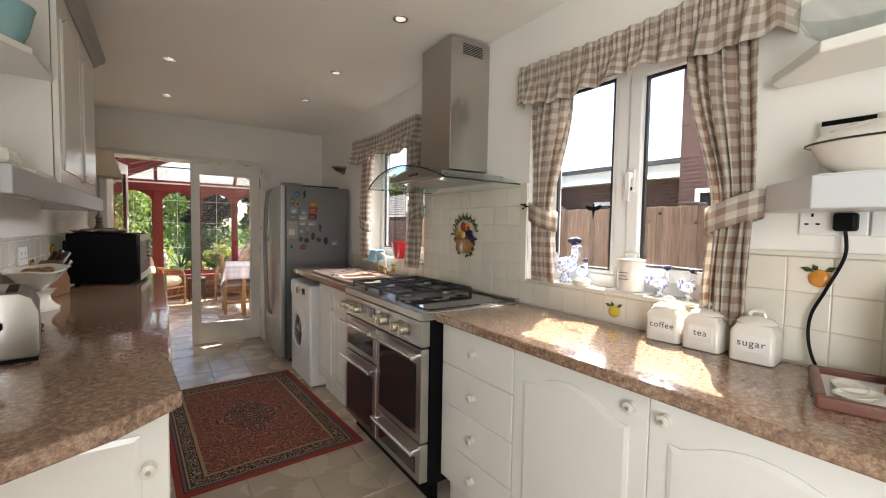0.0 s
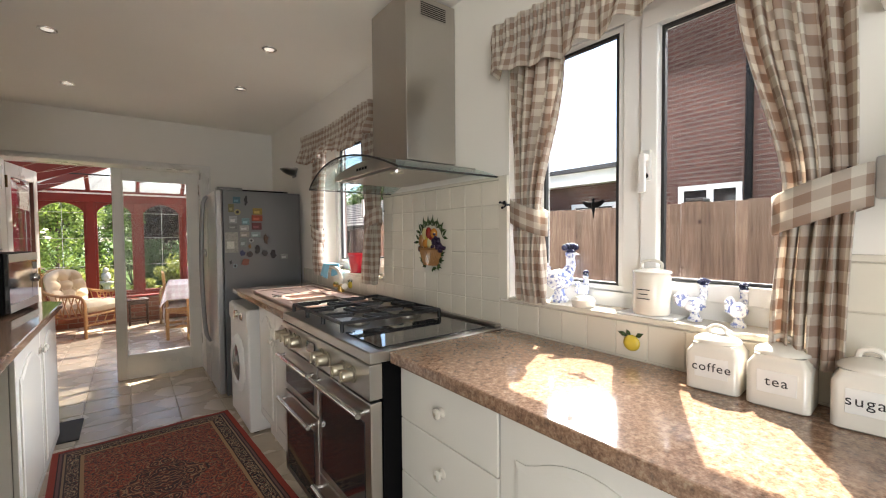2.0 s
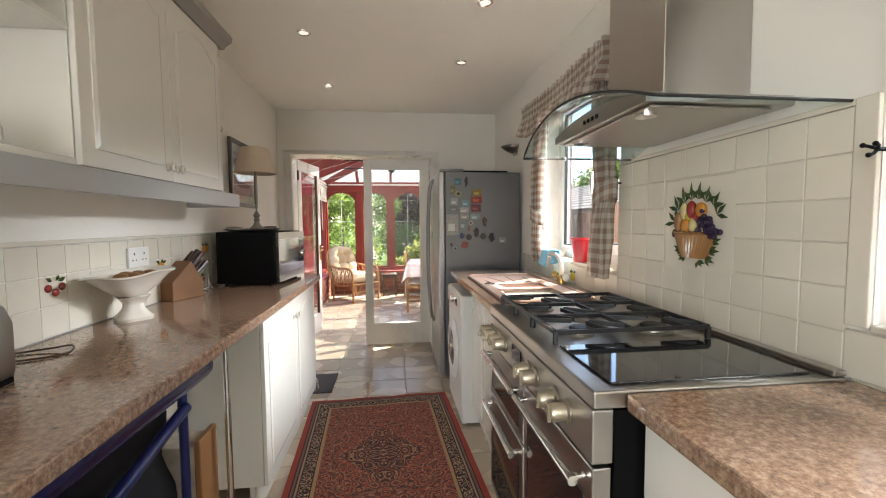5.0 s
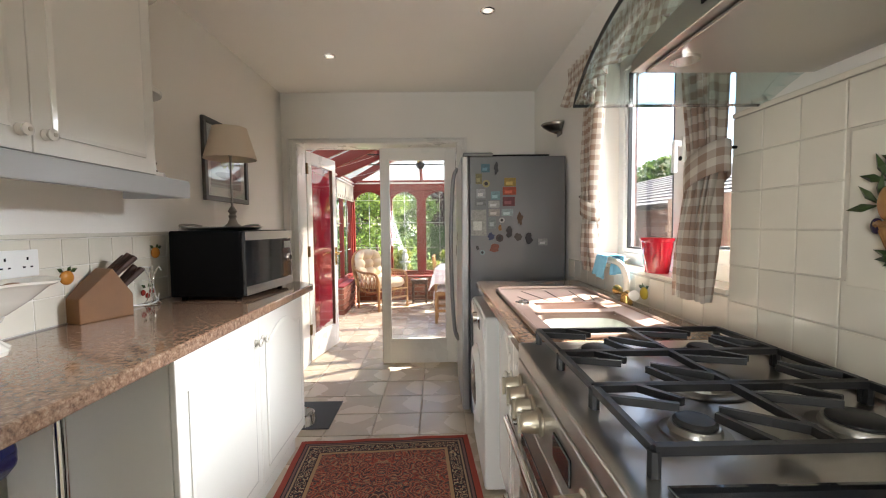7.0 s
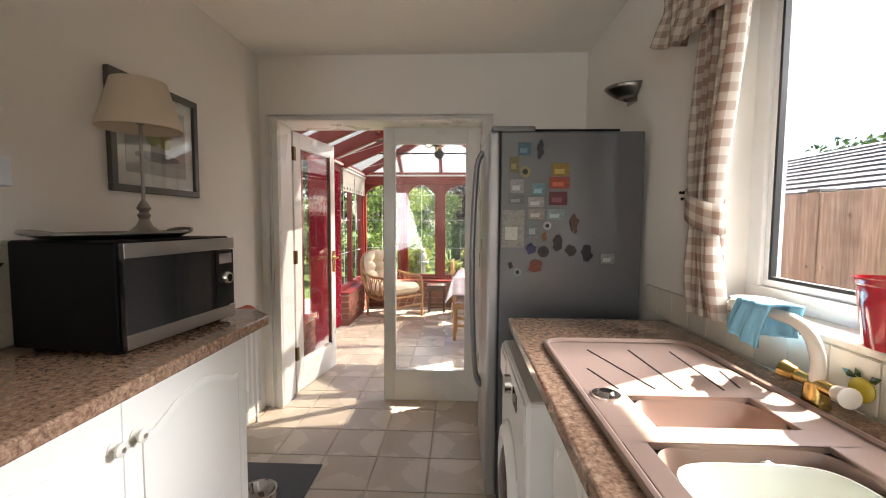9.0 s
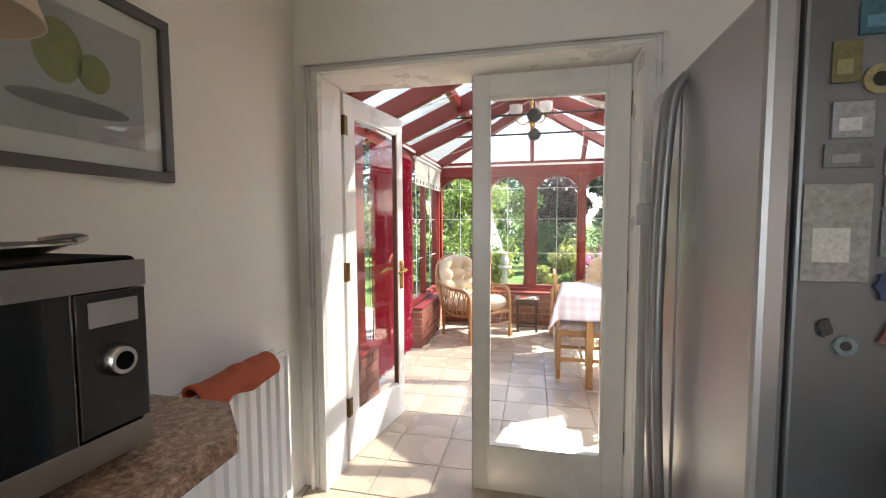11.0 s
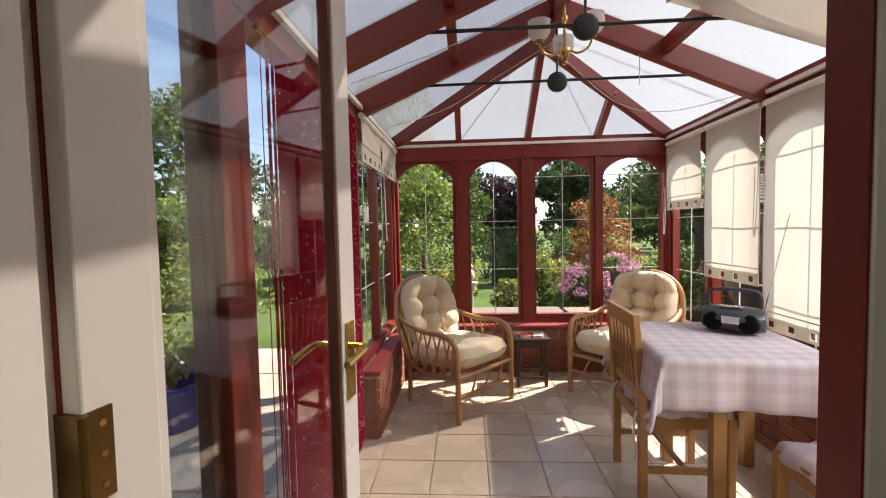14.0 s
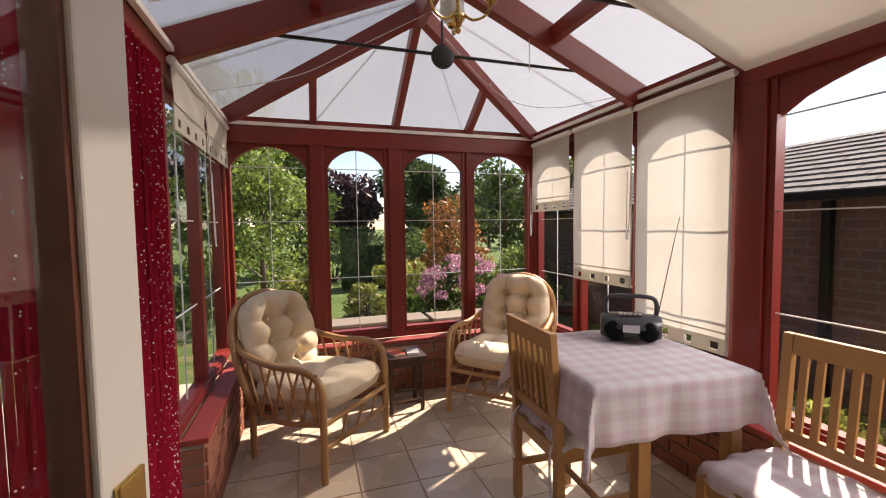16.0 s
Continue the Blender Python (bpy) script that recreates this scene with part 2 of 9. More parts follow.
def translucent(name, colour, share=0.6, rough=0.6, ribs=0.0, clear=0.0):
    m, nt, b = nodes_of(name)
    v = coords(nt)
    n = noisy(nt, v, 3.0, 5)
    col = mixed(nt, n, [c * 0.88 for c in colour], colour)
    nt.links.new(col, b.inputs["Base Color"])
    b.inputs["Roughness"].default_value = rough
    tr = nt.nodes.new("ShaderNodeBsdfTranslucent")
    nt.links.new(col, tr.inputs[0])
    mx = nt.nodes.new("ShaderNodeMixShader")
    mx.inputs[0].default_value = share
    if ribs:
        s = xyz(nt, v)
        bump(nt, b, calc(nt, "SINE", calc(nt, "MULTIPLY", s[0], ribs)), 0.5, 0.004)
    nt.links.new(b.outputs[0], mx.inputs[1])
    nt.links.new(tr.outputs[0], mx.inputs[2])
    last = mx
    if clear:
        tp_ = nt.nodes.new("ShaderNodeBsdfTransparent")
        last = nt.nodes.new("ShaderNodeMixShader")
        last.inputs[0].default_value = clear
        nt.links.new(mx.outputs[0], last.inputs[1])
        nt.links.new(tp_.outputs[0], last.inputs[2])
    nt.links.new(last.outputs[0], nt.nodes["Material Output"].inputs[0])
    return m


def glass(name, tint=(1, 1, 1), gloss=0.08, rough=0.0):
    """Thin window glass: see-through with a mirror share that grows at a slant."""
    m, nt, b = nodes_of(name)
    nt.nodes.remove(b)
    t = nt.nodes.new("ShaderNodeBsdfTransparent")
    t.inputs[0].default_value = (*tint, 1)
    g = nt.nodes.new("ShaderNodeBsdfGlossy")
    g.inputs["Roughness"].default_value = rough
    fr = nt.nodes.new("ShaderNodeLayerWeight")
    fr.inputs["Blend"].default_value = 0.5
    mx = nt.nodes.new("ShaderNodeMixShader")
    nt.links.new(calc(nt, "ADD", calc(nt, "MULTIPLY", calc(nt, "POWER", fr.outputs["Facing"], 4.0), 0.7), gloss), mx.inputs[0])
    nt.links.new(t.outputs[0], mx.inputs[1])
    nt.links.new(g.outputs[0], mx.inputs[2])
    nt.links.new(mx.outputs[0], nt.nodes["Material Output"].inputs[0])
    return m


M_WORKTOP = worktop_material()
M_CURTAIN = gingham("gingham_curtain", (0.80, 0.75, 0.66), (0.40, 0.27, 0.20), 0.049)
M_CLOTH = gingham("pink_gingham", (0.90, 0.87, 0.89), (0.81, 0.69, 0.735), 0.07)
M_BLIND = translucent("cream_blind", (0.72, 0.69, 0.605), 0.34, 0.8)
M_POLY = translucent("polycarbonate", (0.38, 0.39, 0.39), 0.6, 0.35, ribs=300.0, clear=0.42)
M_GLASS = glass("window_glass", (0.98, 0.985, 0.98), 0.025)
M_FROST = translucent("frosted_glass", (0.85, 0.84, 0.80), 0.5, 0.25)
M_DOORGLASS = glass("door_glass", (0.97, 0.975, 0.97), 0.045)
M_HOODGLASS = glass("hood_glass", (0.86, 0.95, 0.95), 0.06)
M_GLASSWARE = glass("glassware", (0.9, 0.92, 0.92), 0.1)
M_BULB, bnt, bb = nodes_of("lamp_glow")
bb.inputs["Base Color"].default_value = (0.9, 0.9, 0.85, 1)
bb.inputs["Emission Color"].default_value = (1.0, 0.92, 0.78, 1)
bb.inputs["Emission Strength"].default_value = 0.12
M_PICGLASS = glass("picture_glass", (0.97, 0.98, 0.97), 0.05)
M_PRINT = surface("print_grey", (0.46, 0.47, 0.46), 0.8, vary=0.12, coarse=5, fine=120)
M_PRINTFRUIT = surface("print_green", (0.30, 0.34, 0.09), 0.8, vary=0.3, coarse=18, fine=120)
M_PRINTSHADE = surface("print_shadow", (0.24, 0.25, 0.25), 0.8, vary=0.3, coarse=12, fine=120)

# ---- mesh helpers ----


def box(bm, a, b):
    m = Matrix.Translation([(p + q) / 2 for p, q in zip(a, b)]) @ Matrix.Diagonal((*[abs(q - p) for p, q in zip(a, b)], 1))
    return bmesh.ops.create_cube(bm, size=1, matrix=m)["verts"]


def rod(bm, p, q, r, r2=None, n=10, caps=True):
    p, q = Vector(p), Vector(q)
    d = q - p
    m = Matrix.Translation((p + q) / 2) @ d.to_track_quat("Z", "Y").to_matrix().to_4x4()
    return bmesh.ops.create_cone(bm, cap_ends=caps, segments=n, radius1=r, radius2=r if r2 is None else r2, depth=d.length, matrix=m)["verts"]


def ball(bm, c, r, n=12, squash=(1, 1, 1)):
    m = Matrix.Translation(c) @ Matrix.Diagonal((*[r * s for s in squash], 1))
    return bmesh.ops.create_uvsphere(bm, u_segments=n, v_segments=max(6, n * 2 // 3), radius=1, matrix=m)["verts"]


def sweep(bm, pts, r, n=8, closed=False, taper=None):
    """A round bar along points."""
    pts = [Vector(p) for p in pts]
    rings = []
    up = None
    count = len(pts)
    for i, p in enumerate(pts):
        a = pts[(i - 1) % count] if (closed or i > 0) else p
        b = pts[(i + 1) % count] if (closed or i < count - 1) else p
        d = (b - a).normalized()
        if up is None:
            up = d.orthogonal().normalized()
        up = (up - d * up.dot(d)).normalized()
        side = d.cross(up)
        rr = r if taper is None else r * taper[i]
        rings.append([bm.verts.new(p + (up * math.cos(t) + side * math.sin(t)) * rr) for t in [2 * math.pi * k / n for k in range(n)]])
    pairs = list(zip(rings, rings[1:])) + ([(rings[-1], rings[0])] if closed else [])
    for u, w in pairs:
        for k in range(n):
            bm.faces.new((u[k], u[(k + 1) % n], w[(k + 1) % n], w[k]))
    if not closed:
        bm.faces.new(rings[0][::-1])
        bm.faces.new(rings[-1])


def arc_pts(ctrl, steps=8):
    """Smooth points through the control points."""
    c = [Vector(p) for p in ctrl]
    out = []
    for i in range(len(c) - 1):
        p0, p1, p2, p3 = c[max(i - 1, 0)], c[i], c[i + 1], c[min(i + 2, len(c) - 1)]
        for s in range(steps):
            t = s / steps
            out.append(0.5 * ((2 * p1) + (p2 - p0) * t + (2 * p0 - 5 * p1 + 4 * p2 - p3) * t * t + (3 * p1 - p0 - 3 * p2 + p3) * t ** 3))
    out.append(c[-1])
    return out


def lathe(bm, prof, n=28, at=(0, 0, 0)):
    rings = []
    for r, z in prof:
        if r < 1e-5:
            rings.append([bm.verts.new((at[0], at[1], at[2] + z))])
        else:
            rings.append([bm.verts.new((at[0] + r * math.cos(2 * math.pi * k / n), at[1] + r * math.sin(2 * math.pi * k / n), at[2] + z)) for k in range(n)])
    for u, w in zip(rings, rings[1:]):
        for k in range(n):
            j = (k + 1) % n
            if len(u) == 1 and len(w) > 1:
                bm.faces.new((u[0], w[j], w[k]))
            elif len(w) == 1 and len(u) > 1:
                bm.faces.new((u[k], u[j], w[0]))
            elif len(u) > 1:
                bm.faces.new((u[k], u[j], w[j], w[k]))


def prism(bm, outline, depth, m=None):
    """An outline in x and y pulled along z by depth."""
    f = bm.faces.new([bm.verts.new((p[0], p[1], 0)) for p in outline])
    out = bmesh.ops.extrude_face_region(bm, geom=[f])
    vs = [v for v in out["geom"] if isinstance(v, bmesh.types.BMVert)]
    bmesh.ops.translate(bm, verts=vs, vec=(0, 0, depth))
    if m is not None:
        bmesh.ops.transform(bm, matrix=m, verts=list(f.verts) + vs)
    return list(f.verts) + vs


def finish(bm, bevel=0.0, segments=2):
    if bevel:
        bmesh.ops.remove_doubles(bm, verts=bm.verts, dist=1e-5)
        es = [e for e in bm.edges if len(e.link_faces) == 2 and e.calc_face_angle(0) > 0.5]
        bmesh.ops.bevel(bm, geom=es, offset=bevel, segments=segments, affect="EDGES", profile=0.5, clamp_overlap=True)
    bmesh.ops.recalc_face_normals(bm, faces=bm.faces)


def mesh_of(name, bm, material, bevel=0.0, smooth=False, m=None):
    finish(bm, bevel)
    if m is not None:
        bmesh.ops.transform(bm, matrix=m, verts=bm.verts)
    me = bpy.data.meshes.new(name)
    bm.to_mesh(me)
    bm.free()
    me.materials.append(material)
    if smooth:
        me.shade_smooth()
        me.set_sharp_from_angle(angle=radians(40))
    return me


def part(name, bm, material, parent=None, label="", bevel=0.0, smooth=False, m=None):
    ob = new(name, mesh_of(name, bm, material, bevel, smooth, m))
    if parent is not None:
        ob.parent = parent
    if label:
        tagged(ob, label)
    return ob


def thing(name, at, label, category, group="", turn=0.0):
    ob = new(name)
    ob.empty_display_size = 0.05
    ob.matrix_basis = pose(*at, 0, 0, turn)
    return tagged(ob, label, category, group)


def single(name, bm, material, label, category, bevel=0.0, smooth=False, group="", kind="", m=None):
    return tagged(part(name, bm, material, None, "", bevel, smooth, m), label, category, group, kind)


def boxes(*pairs):
    bm = bmesh.new()
    for a, b in pairs:
        box(bm, a, b)
    return bm


def setting(name, bm, material, label, category, bevel=0.0, smooth=False):
    return single(name, bm, material, label, category, bevel, smooth, kind="structure")


# ---- plan ----
XL, XR = -0.14, 2.06            # kitchen walls
YB, YF = -0.9, 5.96             # back wall and garden-side wall
H = 2.43
WT = 0.935                      # worktop height
CXL, CXR, CY0, CY1 = -0.27, 2.16, 6.2, 9.53   # conservatory
W1Y0, W1Y1, W2Y0, W2Y1 = 1.443, 2.455, 3.514, 4.53
SILL, HEAD = 1.065, 2.12

bm = boxes(((-0.6, -1.2, -0.12), (2.5, 9.75, -0.008)))
setting("floor", bm, M_FGROUT, "brown cement grout bed under the floor tiles", "floor")
bm = boxes(((-0.45, -1.1, H), (2.4, YF + 0.22, H + 0.15)))
setting("ceiling", bm, M_CEIL, "cream painted plaster kitchen ceiling with faint stains", "ceiling")
# gap from y -0.85 to 0.25 is cut for the added side door
bm = boxes(((XL - 0.25, YB, 0), (XL, -0.85, H)), ((XL - 0.25, 0.25, 0), (XL, YF, H)), ((XL - 0.25, -0.85, 2.12), (XL, 0.25, H)))
setting("wall_west", bm, M_WALL, "cream painted kitchen wall behind the long worktop", "wall")
bm = boxes(((XL - 0.25, YB - 0.2, 0), (XR + 0.3, YB, H)))
setting("wall_south", bm, M_WALL, "cream painted kitchen wall at the back", "wall")
# window wall with two openings through it
bm = bmesh.new()
X2 = XR + 0.19
box(bm, (XR, YB, 0), (X2, YF, SILL))
box(bm, (XR, YB, HEAD), (X2, YF, H))
for a, b in ((YB, W1Y0), (W1Y1, W2Y0), (W2Y1, YF)):
    box(bm, (XR, a, SILL), (X2, b, HEAD))
setting("wall_east", bm, M_WALL, "cream painted kitchen wall with two windows", "wall")
# eaves out of view, added to block high sun from the kitchen windows
bm = boxes(((X2 + 0.001, YB, 2.34), (X2 + 0.42, YF + 0.2, 2.40)), ((X2 + 0.40, YB, 2.40), (X2 + 0.42, YF + 0.2, 2.55)))
setting("eaves_soffit", bm, M_TRIM, "white boarded eaves added unseen to shade the kitchen windows", "eaves", 0.003)
# wall to the conservatory with the door opening
D0, D1, DH = 0.0, 1.375, 1.99
bm = bmesh.new()
box(bm, (-1.6, YF, 0), (D0 - 0.03, CY0 + 0.02, 2.9))
box(bm, (D1 + 0.03, YF, 0), (2.34, CY0 + 0.02, 2.9))
box(bm, (D0 - 0.03, YF, DH + 0.03), (D1 + 0.03, CY0 + 0.02, 2.9))
setting("wall_north", bm, M_WALL, "cream painted wall with a double door opening", "wall")

# ---- double doors ----
bm = bmesh.new()
for x0, x1, y1 in ((D0 - 0.03, D0, 6.155), (D1, D1 + 0.03, CY0 + 0.03)):
    box(bm, (x0, YF - 0.004, 0), (x1, y1, DH))
box(bm, (D0 - 0.03, YF - 0.004, DH), (D1 + 0.03, CY0 + 0.03, DH + 0.03))
setting("door_frame", bm, M_TRIM, "white gloss painted door lining", "door frame", 0.003)
bm = bmesh.new()
for w, v, d in ((0.088, 0.002, 0.010), (0.088, 0.070, 0.030), (0.060, 0.052, 0.018), (0.042, 0.018, 0.022), (0.018, 0.004, 0.030)):
    for x0, x1 in ((D0 - w, D0 - v), (D1 + v, D1 + w)):
        box(bm, (x0, YF - d, 0), (x1, YF - 0.001, DH + v * 0.55))
    box(bm, (D0 - w, YF - d, DH + v * 0.55 + 0.0005), (D1 + w, YF - 0.001, DH + w * 0.55))
setting("trim", bm, M_TRIM, "white moulded architrave round the double door", "architrave", 0.003)


def glazed_leaf(name, at, turn, label, handles, w=0.675):
    """A glazed leaf: hinge edge at the origin, running along +x, y is its thickness."""
    t = thing(name, at, label, "door", turn=turn)
    h, k = 1.975, 0.04
    for nm, a, b in (("stile", (0, -k / 2, 0), (0.09, k / 2, h)), ("stile", (w - 0.075, -k / 2, 0), (w, k / 2, h)),
                     ("top_rail", (0.09, -k / 2, h - 0.1), (w - 0.075, k / 2, h)), ("bottom_rail", (0.09, -k / 2, 0), (w - 0.075, k / 2, 0.215))):
        part(nm, boxes((a, b)), M_TRIM, t, bevel=0.003)
    x0, x1, z0, z1 = 0.09, w - 0.075, 0.215, h - 0.1
    bm = bmesh.new()
    part("glazing_bead", boxes(((x1 - 0.008, -0.014, z0), (x1, 0.014, z1))), M_DARKRED if handles else M_TRIM, t, "dark stained glazing bead" if handles else "")
    for a, b in (((x0, -0.017, z0), (x0 + 0.012, 0.017, z1)),
                 ((x0 + 0.012, -0.017, z0), (x1 - 0.012, 0.017, z0 + 0.012)), ((x0 + 0.012, -0.017, z1 - 0.012), (x1 - 0.012, 0.017, z1))):
        box(bm, a, b)
    part("glazing_bead", bm, M_TRIM, t)
    g = part("pane", boxes(((x0 + 0.002, -0.002, z0 + 0.002), (x1 - 0.002, 0.002, z1 - 0.002))), M_DOORGLASS, t, "clear glass pane")
    g.visible_shadow = False
    for z in (0.30, 1.04, 1.81):
        bm = boxes(((-0.004, -k / 2 - 0.003, z - 0.05), (0.03, -k / 2, z + 0.05)), ((-0.006, -k / 2, z - 0.05), (0.0, k / 2, z + 0.05)))
        rod(bm, (-0.004, -k / 2 - 0.006, z - 0.05), (-0.004, -k / 2 - 0.006, z + 0.05), 0.006)
        hg = part("hinge", bm, M_OLDBRASS, t, "brass hinge")
        for dz in (-0.034, 0.0, 0.034):
            bm = bmesh.new()
            rod(bm, (0.018, -k / 2 - 0.0045, z + dz), (0.018, -k / 2 - 0.003, z + dz), 0.004, n=10)
            part("screw", bm, M_BRASS, hg)
    if handles:
        for s in (-1, 1):
            bm = boxes(((w - 0.06, s * k / 2, 0.86), (w - 0.018, s * (k / 2 + 0.006), 1.05)))
            hd = part("back_plate", bm, M_BRASS, t, "brass back plate", 0.002)
            bm = bmesh.new()
            y = s * (k / 2 + 0.006)
            sweep(bm, arc_pts([(w - 0.04, y, 0.99), (w - 0.04, y + s * 0.03, 0.99), (w - 0.055, y + s * 0.045, 0.99), (w - 0.10, y + s * 0.045, 0.985), (w - 0.15, y + s * 0.043, 0.978)], 5), 0.009)
            part("lever", bm, M_BRASS, hd, "brass lever", smooth=True)
    else:
        for z in (0.1, 1.88):
            part("bolt", boxes(((w - 0.028, -k / 2 - 0.006, z - 0.06), (w - 0.008, -k / 2, z + 0.06))), M_BRASS, t, "brass flush bolt", 0.002)
    # the conservatory side and the edges it shares are stained red
    x = w if not handles else -0.002
    part("stained_edge", boxes(((x, -0.019 if not handles else 0.004, 0.002), (x + 0.002, 0.019, h - 0.002))), M_RED, t, "red stained door edge")
    return t


glazed_leaf("door_1", (D0 - 0.02, 6.19, 0.006), 80.3, "open white glazed door leaf with brass handle", True, 0.652)
leaf = glazed_leaf("door_2", (D1 - 0.003, 6.12, 0.006), 180.0, "closed white glazed door leaf", False, 0.686)

# ---- windows ----


def pvc_window(name, y0, y1, mull, label):
    """White plastic window with a fixed and an opening light, set in the reveal."""
    x0, x1 = XR + 0.11, XR + 0.17
    w = thing(name, (x0, (y0 + y1) / 2, SILL), label, "window")
    tagged(w, kind="structure")
    cy, z1 = (y0 + y1) / 2, HEAD - SILL
    a, b, d = y0 - cy, y1 - cy, x1 - x0
    part("window_frame", boxes(((0, a, 0), (d, b, 0.06)), ((0, a, z1 - 0.06), (d, b, z1)), ((0, a, 0.06), (d, a + 0.06, z1 - 0.06)),
                               ((0, b - 0.06, 0.06), (d, b, z1 - 0.06)), ((0.0, mull - cy - 0.035, 0.06), (d, mull - cy + 0.035, z1 - 0.06))), M_PVC, w, bevel=0.004)
    for u0, u1, sash in ((a + 0.06, mull - cy - 0.035, True), (mull - cy + 0.035, b - 0.06, False)):
        f = 0.055 if sash else 0.022
        o = -0.018 if sash else 0.01
        s = part("sash" if sash else "glazing_bead", boxes(((o, u0 + .002, 0.062), (d - 0.01, u1 - .002, 0.06 + f)), ((o, u0 + .002, z1 - 0.06 - f), (d - 0.01, u1 - .002, z1 - 0.062)),
                 ((o, u0 + .002, 0.06 + f), (d - 0.01, u0 + f, z1 - 0.06 - f)), ((o, u1 - f, 0.06 + f), (d - 0.01, u1 - .002, z1 - 0.06 - f))), M_PVC, w, bevel=0.004)
        gk = 0.01
        p0, p1, q0, q1 = u0 + f, u1 - f, 0.06 + f, z1 - 0.06 - f
        part("gasket", boxes(((0.012, p0, q0), (0.03, p1, q0 + gk)), ((0.012, p0, q1 - gk), (0.03, p1, q1)), ((0.012, p0, q0 + gk), (0.03, p0 + gk, q1 - gk)), ((0.012, p1 - gk, q0 + gk), (0.03, p1, q1 - gk))), M_GASKET, s)
        g = part("pane", boxes(((0.02, p0, q0), (0.024, p1, q1))), M_GLASS, s)
        g.visible_shadow = False
        if sash:
            bm = boxes(((o - 0.012, u1 - 0.04, 0.44), (o, u1 - 0.012, 0.54)))
            box(bm, (o - 0.04, u1 - 0.036, 0.50), (o - 0.012, u1 - 0.016, 0.525))
            box(bm, (o - 0.045, u1 - 0.037, 0.40), (o - 0.03, u1 - 0.015, 0.525))
            part("window_handle", bm, M_WHITEPL, s, "white handle with a dark lock button", 0.004)
            bm = bmesh.new()
            rod(bm, (o - 0.013, u1 - 0.026, 0.456), (o - 0.017, u1 - 0.026, 0.456), 0.009)
            part("lock_button", bm, M_BLACK, s)
    return w


pvc_window("window_1", W1Y0, W1Y1, 1.985, "white plastic kitchen window with an opening light")
pvc_window("window_2", W2Y0, W2Y1, 3.972, "white plastic window above the kitchen sink")
# added unseen glazed side door behind the walk's start, holding the fill lamp
bd_ = thing("door_3", (XL - 0.16, -0.85, 0), "white glazed side door added unseen for a fill lamp", "door")
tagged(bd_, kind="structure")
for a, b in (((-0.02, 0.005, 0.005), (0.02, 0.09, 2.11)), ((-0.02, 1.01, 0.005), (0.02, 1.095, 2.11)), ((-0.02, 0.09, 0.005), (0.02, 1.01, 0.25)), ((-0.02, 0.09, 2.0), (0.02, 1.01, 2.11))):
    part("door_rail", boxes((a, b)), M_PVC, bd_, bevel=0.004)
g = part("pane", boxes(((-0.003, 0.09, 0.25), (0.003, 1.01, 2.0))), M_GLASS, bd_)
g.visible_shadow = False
for nm, y0, y1 in (("window_sill_one", W1Y0, W1Y1), ("window_sill_two", W2Y0, W2Y1)):
    bm = boxes(((XR - 0.012, y0 + 0.002, SILL - 0.01), (XR + 0.112, y1 - 0.002, SILL + 0.008)))
    setting(nm, bm, M_TILE, "cream glazed window sill", "window sill", 0.004)

# ---- worktops ----


def slab(name, outline, label):
    bm = bmesh.new()
    prism(bm, outline, 0.04, Matrix.Translation((0, 0, WT - 0.04)))
    return single(name, bm, M_WORKTOP, label, "worktop", 0.006)


XF = 1.495
LF = 0.452
east_top = slab("worktop", [(XF, 0.1), (XR - 0.003, 0.1), (XR - 0.003, 2.484), (XF, 2.484)], "speckled pink-brown laminate worktop under the window")
# the sink worktop has a cut-out for the sink
bm = bmesh.new()
ring = []
for x0, y0, x1, y1 in ((1.43, 3.464, XR - 0.003, 4.80), (1.515, 3.515, 1.94, 4.455)):
    ring.append([[bm.verts.new((x, y, z)) for x, y in ((x0, y0), (x1, y0), (x1, y1), (x0, y1))] for z in (WT - 0.04, WT)])
(ob_, ot), (ib, it) = ring
for k in range(4):
    n_ = (k + 1) % 4
    for f in ((ot[k], ot[n_], it[n_], it[k]), (ob_[n_], ob_[k], ib[k], ib[n_]), (ob_[k], ob_[n_], ot[n_], ot[k]), (ib[n_], ib[k], it[k], it[n_])):
        bm.faces.new(f)
sink_top = single("worktop", bm, M_WORKTOP, "speckled brown laminate worktop round the sink", "worktop", 0.006)
part("sealant", boxes(((XR - 0.014, 3.455, WT + 0.0005), (XR - 0.0115, 4.79, WT + 0.0045))), M_GROUT, sink_top, "grey-brown sealant bead")
long_top = slab("worktop", [(XL + 0.003, 1.62), (0.355, 1.905), (0.472, 2.02), (LF, 2.30), (LF, 4.79), (LF - 0.11, 4.90), (XL + 0.003, 4.90)], "long speckled laminate worktop with cut corners")

# ---- cabinets ----


